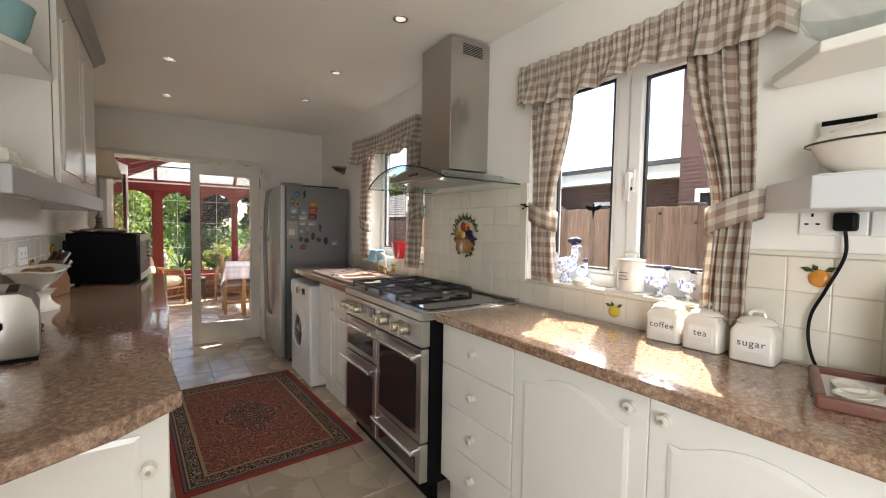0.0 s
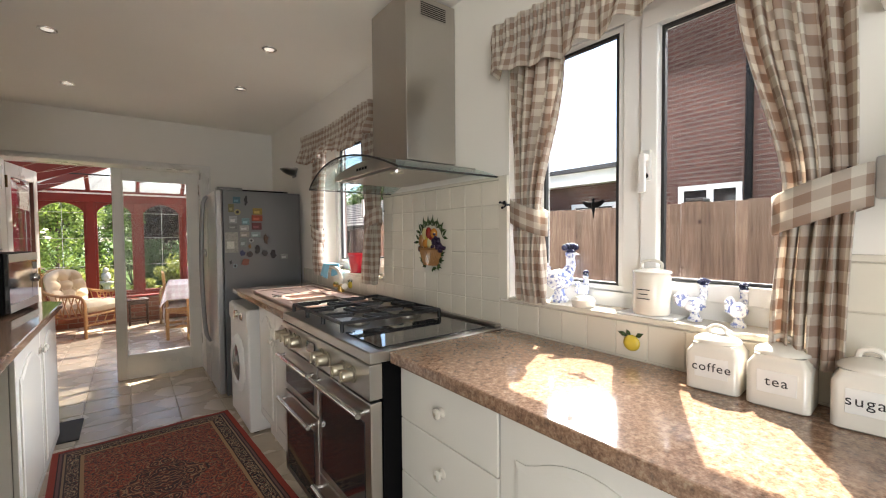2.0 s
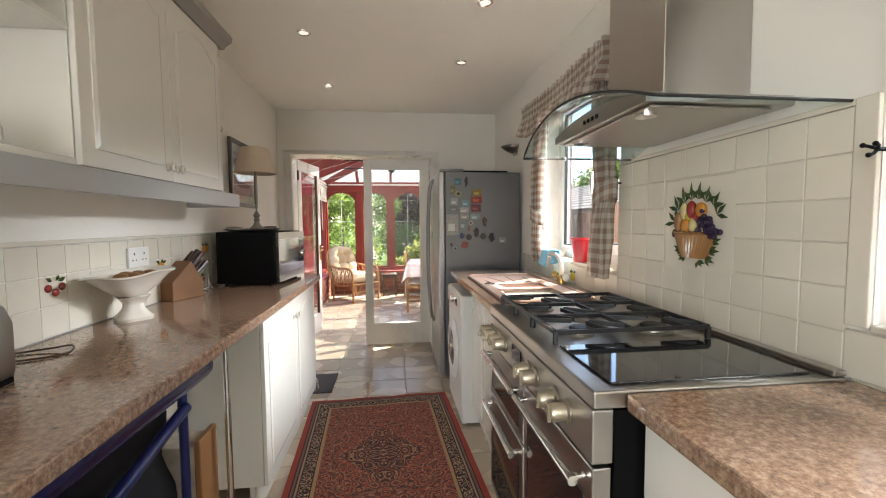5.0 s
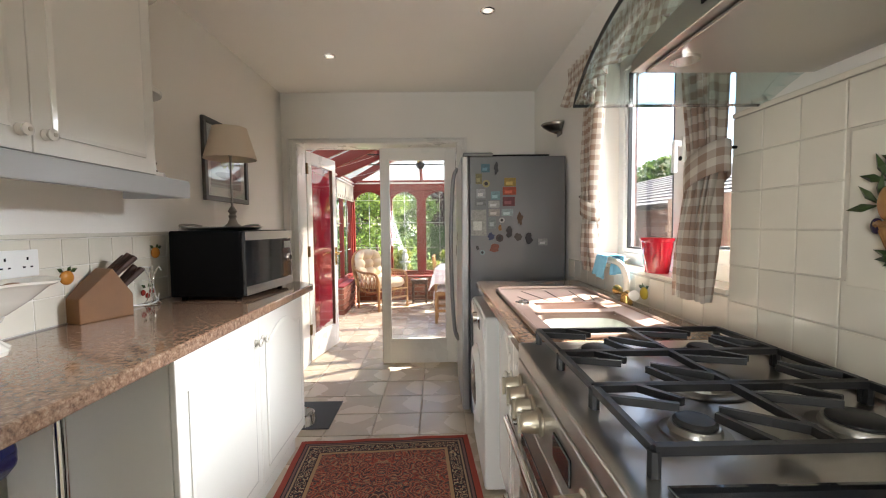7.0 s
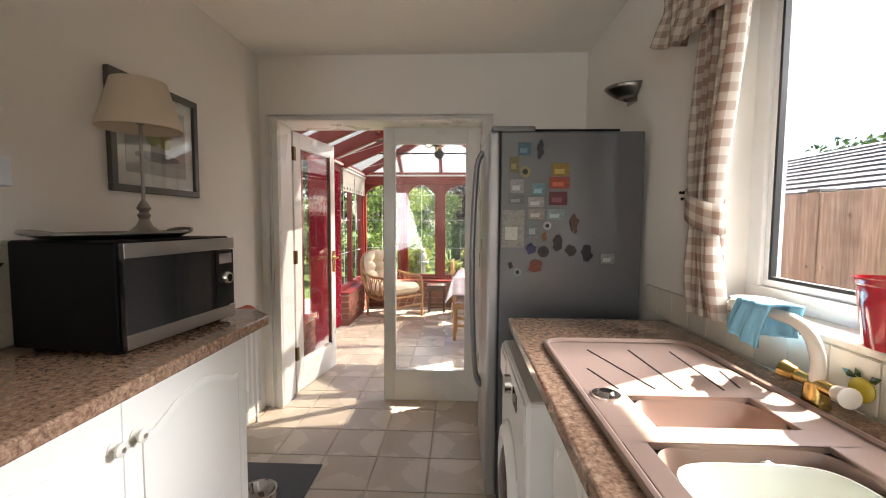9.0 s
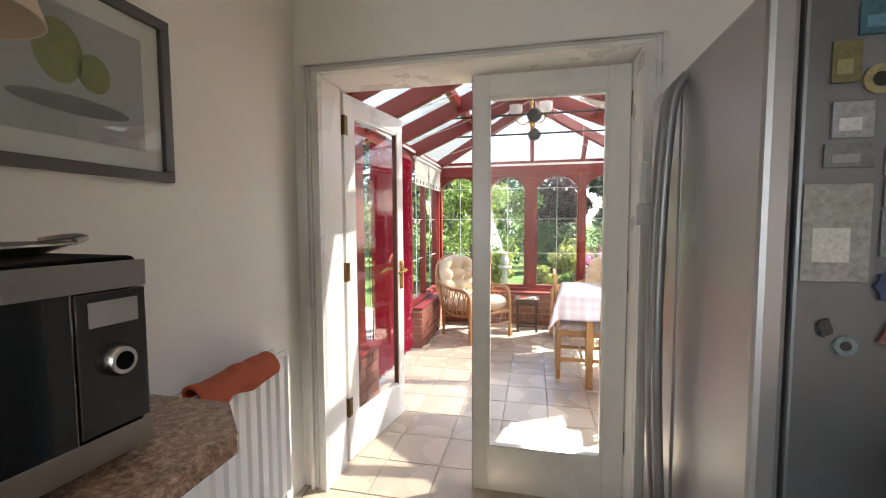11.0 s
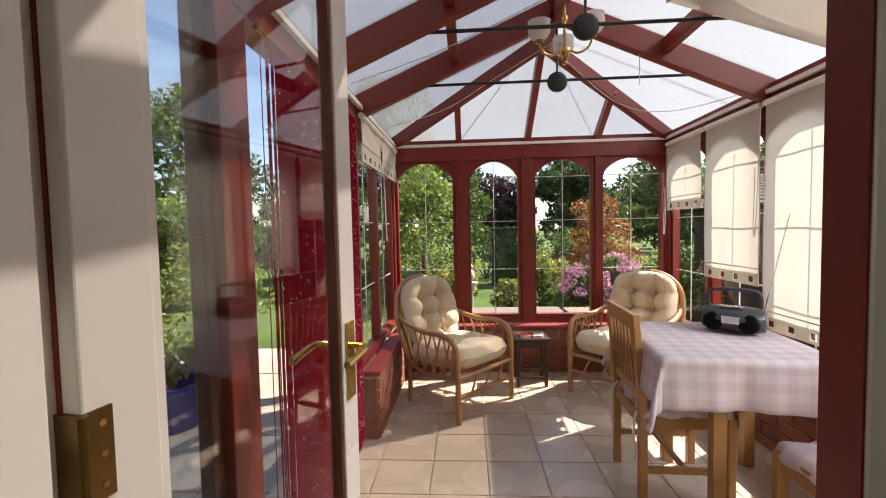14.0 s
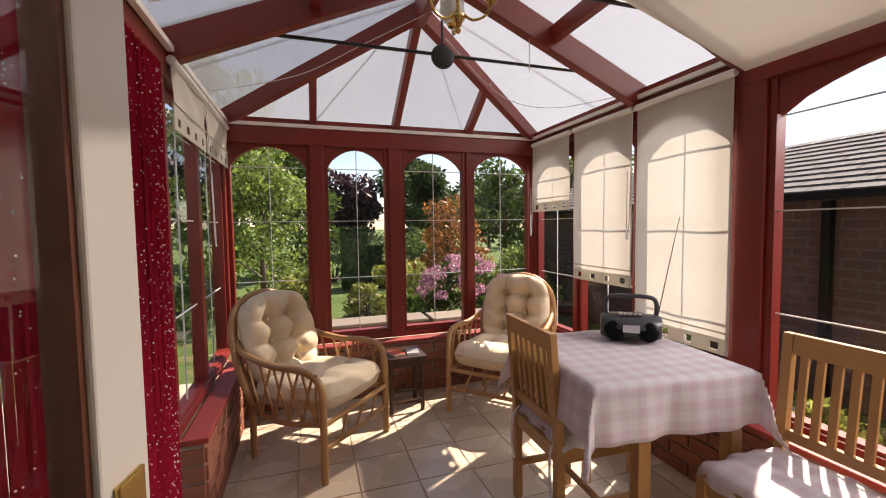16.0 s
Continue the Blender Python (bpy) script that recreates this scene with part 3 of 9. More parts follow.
def raised_door(w, h, arch, t=0.018):
    """A door front in x (width) and z (height), facing -y, with a raised field."""
    bm = boxes(((0, 0, 0), (w, t, h)))
    finish(bm, 0.003)
    if arch is not None:
        e = min(0.055, w * 0.2)
        pts = [(e, e), (w - e, e)]
        if arch:
            top = h - e - 0.055
            for i in range(13):
                u = i / 12
                x = w - e - u * (w - 2 * e)
                bulge = max(0.0, math.sin(math.pi * (u - 0.12) / 0.76)) if 0.12 < u < 0.88 else 0.0
                pts.append((x, top + 0.055 * bulge ** 0.8))
        else:
            pts += [(w - e, h - e), (e, h - e)]
        vs = prism(bm, pts, 0.005, Matrix(((1, 0, 0, 0), (0, 0, -1, 0.0005), (0, 1, 0, 0), (0, 0, 0, 1))))
        top_f = [f for f in bm.faces if all(v in set(vs) for v in f.verts) and abs(f.calc_center_median().y + 0.0045) < 1e-4]
        if top_f:
            out = bmesh.ops.inset_region(bm, faces=top_f, thickness=0.018, depth=0.0)
            bmesh.ops.translate(bm, verts=list({v for f in top_f for v in f.verts}), vec=(0, -0.003, 0))
    return bm


def knob(bm_at, parent):
    bm = bmesh.new()
    lathe(bm, [(0.0, 0), (0.016, 0), (0.016, 0.003), (0.007, 0.008), (0.008, 0.014), (0.016, 0.018), (0.0165, 0.024), (0.010, 0.028), (0.0, 0.028)], 20)
    k = part("knob", bm, M_CERAMIC, parent, "round cream knob with a metal centre", smooth=True, m=Matrix.Translation(bm_at) @ pose(0, 0, 0, 90, 0, 0))
    bm = bmesh.new()
    rod(bm, (0, 0, 0.026), (0, 0, 0.030), 0.006, n=12)
    part("knob_centre", bm, M_PEWTER, k, m=Matrix.Translation(bm_at) @ pose(0, 0, 0, 90, 0, 0))


def base_cabinet(at, turn, width, fronts, label, depth=0.52, high=0.72):
    """Front at y=0 facing -y, body towards +y; fronts: (x0, z0, w, h, arch, knob x, knob z)."""
    c = thing("base_cabinet", at, label, "cabinet", turn=turn)
    part("body", boxes(((0, 0.02, 0.0), (width, depth, high))), M_CAB, c, bevel=0.002)
    part("plinth", boxes(((0, 0.06, -0.148), (width, 0.08, 0.0))), M_CAB, c)
    for x0, z0, w, h, arch, kx, kz in fronts:
        d = part("drawer_front" if arch is None else "door", raised_door(w, h, arch), M_CAB, c, m=Matrix.Translation((x0, 0, z0)))
        knob((x0 + kx, -0.001, z0 + kz), d)
    return c


Z0 = 0.148
HB = WT - 0.04 - Z0 - 0.002
# facing -x: local x runs towards -y
CR = -90.0
base_cabinet((1.535, 2.478, Z0), CR, 0.48, [(0.002, z, 0.476, h, None, 0.238, h / 2) for z, h in ((0.553, 0.188), (0.365, 0.185), (0.179, 0.183), (0.002, 0.174))], "cream drawer unit with four drawers", 0.5, HB)
base_cabinet((1.535, 1.995, Z0), CR, 1.056, [(0.002, 0.002, 0.525, HB - 0.006, True, 0.478, 0.69), (0.529, 0.002, 0.525, HB - 0.006, True, 0.047, 0.69)], "cream double cupboard with arched raised doors", 0.5, HB)
base_cabinet((1.535, 0.936, Z0), CR, 0.82, [(0.002, 0.002, 0.406, HB - 0.006, True, 0.36, 0.69), (0.411, 0.002, 0.406, HB - 0.006, True, 0.046, 0.69)], "cream double cupboard with arched raised doors", 0.5, HB)
base_cabinet((1.475, 4.18, Z0), CR, 0.715, [(0.002, 0.002, 0.357, HB - 0.008, True, 0.32, 0.55), (0.361, 0.002, 0.357, HB - 0.008, True, 0.038, 0.55)], "cream sink cupboard with raised doors", 0.48, HB - 0.15)
# facing +x: local x runs towards +y
base_cabinet((LF - 0.02, 3.50, Z0), 90.0, 1.13, [(0.002, 0.002, 0.562, HB - 0.008, True, 0.53, 0.64), (0.566, 0.002, 0.562, HB - 0.008, True, 0.032, 0.64)], "cream double cupboard with arched raised doors", 0.5, HB)
# end unit facing the back of the room
base_cabinet((XL + 0.01, 2.055, Z0), 0.0, 0.575, [(0.002, 0.002, 0.571, HB - 0.006, False, 0.53, 0.60)], "cream end cupboard under the worktop", 0.20, HB)
part("sealant", boxes(((XR - 0.014, 0.37, WT + 0.0005), (XR - 0.0115, 2.48, WT + 0.0045))), M_GROUT, east_top, "grey-brown sealant bead")
# dark strip drawn along the gap between long worktop and wall tiles
part("sealant", boxes(((XL + 0.0115, 1.99, WT + 0.0005), (XL + 0.014, 4.80, WT + 0.0045))), M_CORNICE, long_top, "dark strip along the wall joint")

# wall cabinets
UX = 0.125
wc = thing("wall_cabinet", (UX, 2.955, 1.475), "cream wall cabinet with two doors", "cabinet", turn=90.0)
part("body", boxes(((0, 0.02, 0), (0.975, 0.262, 0.735))), M_CAB, wc, bevel=0.002)
for x0 in (0.002, 0.489):
    d = part("door", raised_door(0.484, 0.73, True), M_CAB, wc, m=Matrix.Translation((x0, 0, 0.002)))
    knob((x0 + (0.45 if x0 < 0.1 else 0.034), -0.001, 0.055), d)
part("pelmet", boxes(((-0.66, -0.012, -0.075), (1.165, 0.012, -0.002))), M_GREYTRIM, wc, "grey light pelmet", 0.004)
part("pelmet_end", boxes(((1.145, 0.013, -0.075), (1.165, 0.262, -0.002))), M_GREYTRIM, wc, "grey light pelmet", 0.003)
bm = bmesh.new()
prism(bm, [(0.02, 0), (-0.005, 0), (-0.02, 0.02), (-0.045, 0.035), (-0.05, 0.06), (0.02, 0.06)], 1.70, Matrix(((0, 0, 1, -0.66), (1, 0, 0, 0), (0, 1, 0, 0.737), (0, 0, 0, 1))))
part("cornice", bm, M_CORNICE, wc, "grey moulded cornice")
part("under_panel", boxes(((-0.6, 0.03, -0.02), (1.14, 0.255, -0.003))), M_CAB, wc)
os_ = thing("open_shelf_unit", (UX, 2.955, 1.475), "cream open corner shelf unit beside the wall cabinet", "shelf", turn=90.0)
for z in (0.0, 0.37, 0.715):
    bm = bmesh.new()
    prism(bm, [(-0.002, 0.012), (-0.002, 0.262), (-0.66, 0.262), (-0.66, 0.22), (-0.30, 0.012)], 0.02, Matrix.Translation((0, 0, z)))
    part("shelf", bm, M_CAB, os_, bevel=0.003)
part("back_panel", boxes(((-0.66, 0.255, 0.02), (-0.003, 0.262, 0.715))), M_CAB, os_)
es_ = thing("end_shelf_unit", (UX, 2.955 + 0.978, 1.475), "cream rounded end shelves on the wall cabinet", "shelf", turn=90.0)
for z in (0.0, 0.325, 0.715):
    bm = bmesh.new()
    prism(bm, [(0, 0.262), (0, 0.012)] + [(0.03 + 0.14 * math.sin(a), 0.172 - 0.16 * math.cos(a)) for a in [math.pi / 2 * k / 8 for k in range(9)]] + [(0.17, 0.262)], 0.018, Matrix.Translation((0, 0, z)))
    part("shelf", bm, M_CAB, es_, bevel=0.003)
for k, (z, hh) in enumerate(((1.494, 0.15), (1.494, 0.075))):
    bm = bmesh.new()
    lathe(bm, [(0, 0), (0.026, 0), (0.028, 0.01), (0.014, 0.02), (0.020, hh * 0.35), (0.026, hh * 0.55), (0.014, hh * 0.7), (0.018, hh * 0.85), (0.008, hh), (0, hh)], 16)
    single("ornament", bm, M_DARKWOOD, "small dark carved ornament on the end shelf", "ornament", smooth=True, group="shelf ornaments", m=Matrix.Translation((-0.01 + 0.06 * k, 4.0, z)))

# ---- conservatory ----
EZ = 2.02      # eaves
DW = 0.425     # dwarf wall height


def arched_bay(parent, u0, u1, z0, z1, rise, place, bars=True):
    """One framed light with an arched head: u along the wall, z up. place(u, n, z) gives the local point, n is outwards."""
    n0, n1 = 0.01, 0.05
    steps = 12
    top = [(u1 - (u1 - u0) * i / steps, z1 - rise + rise * math.sin(math.pi * i / steps) ** 0.7) for i in range(steps + 1)]
    bm = bmesh.new()
    # spandrel above the arch
    upper = z1 + 0.02
    for (a, za), (b, zb) in zip(top, top[1:]):
        vs = [bm.verts.new(place(*p)) for p in ((a, n0, za), (b, n0, zb), (b, n0, upper), (a, n0, upper), (a, n1, za), (b, n1, zb), (b, n1, upper), (a, n1, upper))]
        for f in ((0, 1, 2, 3), (7, 6, 5, 4), (0, 4, 5, 1), (3, 2, 6, 7)):
            bm.faces.new([vs[k] for k in f])
    part("arched_head", bm, M_RED, parent)
    bm = bmesh.new()
    gl = [(u0, z0), (u1, z0)] + top
    bm.faces.new([bm.verts.new(place(u, 0.028, z)) for u, z in gl])
    bmesh.ops.remove_doubles(bm, verts=bm.verts, dist=1e-5)
    g = part("pane", bm, M_GLASS, parent)
    g.visible_shadow = False
    if bars:
        bm = bmesh.new()
        um = (u0 + u1) / 2
        zs = [z0 + (z1 - rise - z0) * f for f in (0.33, 0.68, 0.995)]
        pa, pb = place(um - 0.0028, 0.025, z0), place(um + 0.0028, 0.031, z1 - 0.005)
        box(bm, pa, pb)
        for z in zs:
            box(bm, place(u0, 0.025, z - 0.0028), place(u1, 0.031, z + 0.0028))
        part("lead_bar", bm, M_GREYWHITE, parent, "thin pale glazing bar")


def bay_wall(name, at, label, lights, posts, z_base, place, length, head):
    w = thing(name, at, label, "window")
    tagged(w, kind="structure")
    for a, b in posts:
        part("post", boxes((place(a, -0.02, z_base), place(b, 0.075, EZ))), M_RED, w, bevel=0.004)
    part("bottom_rail", boxes((place(length[0], -0.015, z_base), place(length[1], 0.07, z_base + 0.04))), M_RED, w, bevel=0.003)
    part("head_rail", boxes((place(length[0], -0.025, head), place(length[1], 0.08, EZ))), M_RED, w, bevel=0.003)
    for u0, u1, z0, z1 in lights:
        arched_bay(w, u0, u1, z0, z1, 0.14, place)
        fr = 0.03
        part("light_frame", boxes((place(u0 - fr, 0, z0 - fr), place(u0, 0.06, z1 + .02)), (place(u1, 0, z0 - fr), place(u1 + fr, 0.06, z1 + .02)), (place(u0, 0, z0 - fr), place(u1, 0.06, z0))), M_RED, w, bevel=0.003)
    return w


# end wall: u is x, outwards is +y
ends = [(-0.225, 0.273), (0.428, 0.851), (1.007, 1.492), (1.597, 2.095)]
bay_wall("window_3", (0, CY1, 0), "red stained end wall of arched garden windows", [(a, b, 0.5, 1.875) for a, b in ends],
         [(-0.29, -0.255), (0.303, 0.398), (0.881, 0.977), (1.522, 1.567), (2.125, 2.22)], DW, lambda u, n, z: (u, n, z), (-0.29, 2.22), 1.89)
# right wall: u is y, outwards is +x
rights = [(8.97, 9.46), (8.37, 8.87), (7.76, 8.27), (6.55, 7.57)]
bay_wall("window_4", (CXR, 0, 0), "red stained side wall of arched windows", [(a, b, 0.48, 1.88) for a, b in rights],
         [(9.49, 9.58), (8.90, 8.94), (8.30, 8.34), (7.60, 7.73), (6.2, 6.52)], DW, lambda u, n, z: (n, u, z), (6.2, 9.58), 1.895)
# left wall: windows, then a doorway to the patio
lefts = [(8.88, 9.44), (8.30, 8.82)]
w5 = bay_wall("window_5", (CXL, 0, 0), "red stained side wall with garden windows", [(a, b, 0.48, 1.88) for a, b in lefts],
              [(9.47, 9.58), (8.15, 8.27)], DW, lambda u, n, z: (-n, u, z), (8.15, 9.58), 1.895)
part("post", boxes(((-0.075, 6.87, 0), (0.02, 7.02, EZ))), M_RED, w5, bevel=0.004)
part("post", boxes(((-0.075, 6.2, 0), (0.02, 6.3, EZ))), M_RED, w5, bevel=0.004)
part("head_rail", boxes(((-0.08, 6.3, 1.93), (0.025, 8.15, EZ))), M_RED, w5, bevel=0.003)
fx = boxes(((-0.05, 6.3, 0.425), (-0.01, 6.869, 0.48)), ((-0.05, 6.82, 0.48), (-0.01, 6.869, 1.93)), ((-0.05, 6.3, 0.48), (-0.01, 6.35, 1.93)))
# the red sash gets a dark wood colour for the shade it stands in
part("fixed_light_frame", fx, M_DARKWOOD, w5, "red frame of the fixed light coloured dark for shade", 0.003)
g = part("pane", boxes(((-0.032, 6.35, 0.48), (-0.028, 6.82, 1.93))), M_GLASS, w5)
g.visible_shadow = False

# dwarf walls: mortar cores, the bricks come last
for nm, a, b, lab in (("dwarf_wall_end", (-0.24, CY1 - 0.085, 0), (2.10, CY1 + 0.1, DW - 0.03), "low red brick wall under the end windows"),
                      ("dwarf_wall_east", (CXR - 0.085, 6.3, 0), (CXR + 0.1, CY1 - 0.09, DW - 0.03), "low red brick wall under the side windows"),
                      ("dwarf_wall_west", (CXL - 0.1, 8.25, 0), (CXL + 0.105, CY1 - 0.09, DW - 0.03), "low red brick wall with a painted sill"),
                      ("dwarf_wall_house", (CXL - 0.1, 6.225, 0), (CXL + 0.105, 7.03, DW - 0.03), "low red brick wall beside the house door")):
    setting(nm, boxes((a, b)), M_MORTAR, lab, "low wall")
setting("sill_end", boxes(((-0.155, CY1 - 0.12, DW - 0.028), (2.05, CY1 - 0.021, DW - 0.002))), M_REDSILL, "red painted window sill at the end", "sill", 0.005)
setting("sill_east", boxes(((CXR - 0.12, 6.3, DW - 0.028), (CXR - 0.021, CY1 - 0.125, DW - 0.002))), M_REDSILL, "red painted window sill at the side", "sill", 0.005)
setting("sill_west", boxes(((CXL + 0.021, 8.235, DW - 0.028), (CXL + 0.125, CY1 - 0.125, DW - 0.002)), ((CXL - 0.02, 8.235, DW - 0.028), (CXL + 0.021, 8.27, DW - 0.003))), M_REDSILL, "worn red painted brick sill", "sill", 0.005)
setting("sill_house", boxes(((CXL + 0.021, 6.225, DW - 0.028), (CXL + 0.125, 7.055, DW - 0.002)), ((CXL - 0.02, 7.0, DW - 0.028), (CXL + 0.02, 7.055, DW - 0.003))), M_REDSILL, "red painted sill on the low wall beside the door", "sill", 0.005)

# roof: gable towards the house, hipped at the garden end
RX, RZ, RY = 0.945, 2.62, 8.78
rf = thing("conservatory_roof", (0, 0, 0), "red timber roof with white ribbed polycarbonate panels", "roof")
tagged(rf, kind="structure")


def rafter(p, q, wide=0.05, deep=0.10, name="rafter"):
    bm = bmesh.new()
    p, q = Vector(p), Vector(q)
    d = (q - p).normalized()
    side = d.cross(Vector((0, 0, 1))).normalized()
    up = side.cross(d)
    vs = []
    for e in (p, q):
        for s, u in ((-1, -1), (1, -1), (1, 0), (-1, 0)):
            vs.append(bm.verts.new(e + side * s * wide / 2 + up * u * deep))
    for f in ((0, 1, 2, 3), (7, 6, 5, 4), (0, 4, 5, 1), (1, 5, 6, 2), (2, 6, 7, 3), (3, 7, 4, 0)):
        bm.faces.new([vs[k] for k in f])
    return part(name, bm, M_RED, rf, bevel=0.004)


apex = (RX, RY, RZ)
EAVE = EZ + 0.06
rafter((RX, CY0, RZ + 0.02), (RX, RY, RZ + 0.02), 0.055, 0.16, "ridge_beam")
for y in (6.45, 7.08, 7.70, 8.32):
    for x in (CXL - 0.03, CXR + 0.03):
        rafter((x, y, EAVE), (RX, y, RZ), 0.06, 0.13)
for x in (CXL - 0.03, CXR + 0.03):
    rafter((x, CY1 + 0.02, EAVE), apex, 0.06, 0.10, "hip_rafter")
for x in (0.94, ):
    rafter((x, CY1 + 0.03, EAVE), apex, 0.05, 0.08)
for x in (0.335, 1.545):
    f = 0.5
    hx = (CXL if x < RX else CXR)
    k = (x - hx) / (RX - hx)
    rafter((x, CY1 + 0.03, EAVE), (x, CY1 + (RY - CY1) * k, EAVE + (RZ - EAVE) * k), 0.05, 0.07, "jack_rafter")
for s in (0, 1):
    x = CXL if s == 0 else CXR
    k = 0.5
    rafter((x + (RX - x) * k, 6.2, EAVE + (RZ - EAVE) * k - 0.01), (x + (RX - x) * k, 8.3, EAVE + (RZ - EAVE) * k - 0.01), 0.05, 0.08, "purlin")
part("eaves_beam", boxes(((CXL - 0.08, 6.2, EZ), (CXL + 0.03, 9.6, EZ + 0.05)), ((CXR - 0.03, 6.2, EZ), (CXR + 0.08, 9.6, EZ + 0.05)), ((CXL + 0.03, CY1 - 0.02, EZ), (CXR - 0.03, CY1 + 0.08, EZ + 0.05))), M_RED, rf, bevel=0.003)
part("eaves_trim", boxes(((CXL + 0.031, 6.25, EZ - 0.012), (CXL + 0.055, 9.5, EZ + 0.012)), ((CXR - 0.055, 6.25, EZ - 0.012), (CXR - 0.031, 9.5, EZ + 0.012)), ((CXL + 0.06, CY1 - 0.045, EZ - 0.012), (CXR - 0.06, CY1 - 0.021, EZ + 0.012))), M_TRIM, rf, "white eaves strip")


def sheet(pts):
    bm = bmesh.new()
    f = bm.faces.new([bm.verts.new((p[0], p[1], p[2] + 0.012)) for p in pts])
    out = bmesh.ops.extrude_face_region(bm, geom=[f])
    bmesh.ops.translate(bm, verts=[v for v in out["geom"] if isinstance(v, bmesh.types.BMVert)], vec=(0, 0, 0.016))
    return part("roof_panel", bm, M_POLY, rf, "white ribbed polycarbonate sheet")


for x in (CXL - 0.1, CXR + 0.1):
    ys = [6.21, 6.45, 7.08, 7.70, 8.32, RY]
    for a, b in zip(ys, ys[1:]):
        sheet([(x, a, EAVE - 0.03), (x, b, EAVE - 0.03), (RX, b, RZ), (RX, a, RZ)])
    sheet([(x, RY, EAVE - 0.03), (x, CY1 + 0.1, EAVE - 0.03), apex])
for a, b in ((CXL - 0.1, 0.335), (0.335, 0.94), (0.94, 1.545), (1.545, CXR + 0.1)):
    sheet([(a, CY1 + 0.1, EAVE - 0.03), (b, CY1 + 0.1, EAVE - 0.03), apex])

# ---- cooker ----


def cooker():
    # local: front at y=0 facing -y, x from 0 to W towards -y in the room
    c = thing("range_cooker", (1.442, 3.460, 0), "stainless steel range cooker with gas hob", "cooker", turn=-90.0)
    W, D = 0.972, 0.612
    part("body", boxes(((0, 0.03, 0.1), (W, D, 0.895))), M_BLACK, c)
    part("plinth", boxes(((0.01, 0.06, 0), (W - 0.01, 0.09, 0.1))), M_BLACK, c)
    top = part("hob_top", boxes(((-0.002, -0.02, 0.90), (W + 0.002, D - 0.01, WT + 0.005))), M_STEEL, c, bevel=0.005)
    part("upstand", boxes(((0, D - 0.045, WT + 0.006), (W, D - 0.012, WT + 0.022))), M_STEEL, c, bevel=0.004)
    part("control_panel", boxes(((0, -0.022, 0.775), (W, 0.028, 0.898))), M_STEEL, c, bevel=0.004)
    for kx in (0.055, 0.125, 0.195, 0.265, 0.55, 0.615, 0.765, 0.845):
        bm = bmesh.new()
        lathe(bm, [(0.0, 0), (0.030, 0), (0.031, 0.006), (0.024, 0.010), (0.022, 0.040), (0.018, 0.046), (0.0, 0.047)], 20)
        box(bm, (-0.005, -0.022, 0.044), (0.005, 0.022, 0.052))
        part("knob", bm, M_PEWTER, c, "satin metal control knob", smooth=True, m=pose(kx, -0.023, 0.838, 90, 0, 0))
    part("clock", boxes(((0.37, -0.028, 0.82), (0.47, -0.0225, 0.87))), M_BGLASS, c, "dark clock display", 0.002)

    def oven_door(x0, x1, z0, z1, win, bar):
        d = part("oven_door", boxes(((x0 + 0.003, -0.018, z0), (x1 - 0.003, 0.027, z1))), M_STEEL, c, bevel=0.004)
        a = 0.045
        part("oven_window", boxes(((x0 + a, -0.0215, z0 + a * 0.8), (x1 - a, -0.0185, z1 - win))), M_BGLASS, d, "dark oven glass", 0.001)
        bm = bmesh.new()
        z = z1 - 0.035
        rod(bm, (x0 + 0.02, -0.055, z), (x1 - 0.02, -0.055, z), 0.012, n=14)
        for x in (x0 + 0.04, x1 - 0.04):
            rod(bm, (x, -0.02, z), (x, -0.055, z), 0.009)
        part("door_handle", bm, M_CHROME, d, "round steel bar handle", smooth=True)

    oven_door(0.0, 0.478, 0.55, 0.765, 0.06, True)
    oven_door(0.0, 0.478, 0.12, 0.54, 0.07, True)
    oven_door(0.483, W, 0.315, 0.765, 0.075, True)
    oven_door(0.483, W, 0.12, 0.307, 0.075, True)
    # hob: burners on the far side, hotplate on the near side
    part("hotplate", boxes(((0.655, 0.035, WT + 0.006), (W - 0.03, D - 0.075, WT + 0.011))), M_BGLASS, top, "black ceramic hotplate", 0.002)
    for bx, by, r in ((0.13, 0.155, 0.045), (0.13, 0.415, 0.035), (0.325, 0.285, 0.06), (0.52, 0.155, 0.035), (0.52, 0.415, 0.045)):
        bm = bmesh.new()
        lathe(bm, [(0, 0.014), (r, 0.014), (r * 1.08, 0.010), (r * 1.1, 0.004), (r * 1.45, 0.003), (r * 1.5, 0.0), (0, 0)], 28, (bx, by, WT + 0.0065))
        ring_ = part("burner_base", bm, M_PEWTER2, top, "silver burner ring", smooth=True)
        bm = bmesh.new()
        lathe(bm, [(0.0, 0.024), (r * 0.78, 0.023), (r * 0.9, 0.019), (r * 0.9, 0.0145), (0, 0.0145)], 28, (bx, by, WT + 0.0065))
        part("burner_cap", bm, M_IRON, ring_, "black burner cap", smooth=True)

    def bar(bm, p, q, wide=0.011, deep=0.013, lift=0.0):
        """A cast bar of rectangular section from p to q, its end q lifted."""
        p, q = Vector(p), Vector(q) + Vector((0, 0, lift))
        d = (q - p).normalized()
        side = d.cross(Vector((0, 0, 1))).normalized() * wide / 2
        up = Vector((0, 0, deep))
        vs = [bm.verts.new(v) for v in (p - side, p + side, p + side + up, p - side + up, q - side * 0.7, q + side * 0.7, q + side * 0.7 + up, q - side * 0.7 + up)]
        for f in ((3, 2, 1, 0), (4, 5, 6, 7), (0, 1, 5, 4), (1, 2, 6, 5), (2, 3, 7, 6), (3, 0, 4, 7)):
            bm.faces.new([vs[k] for k in f])

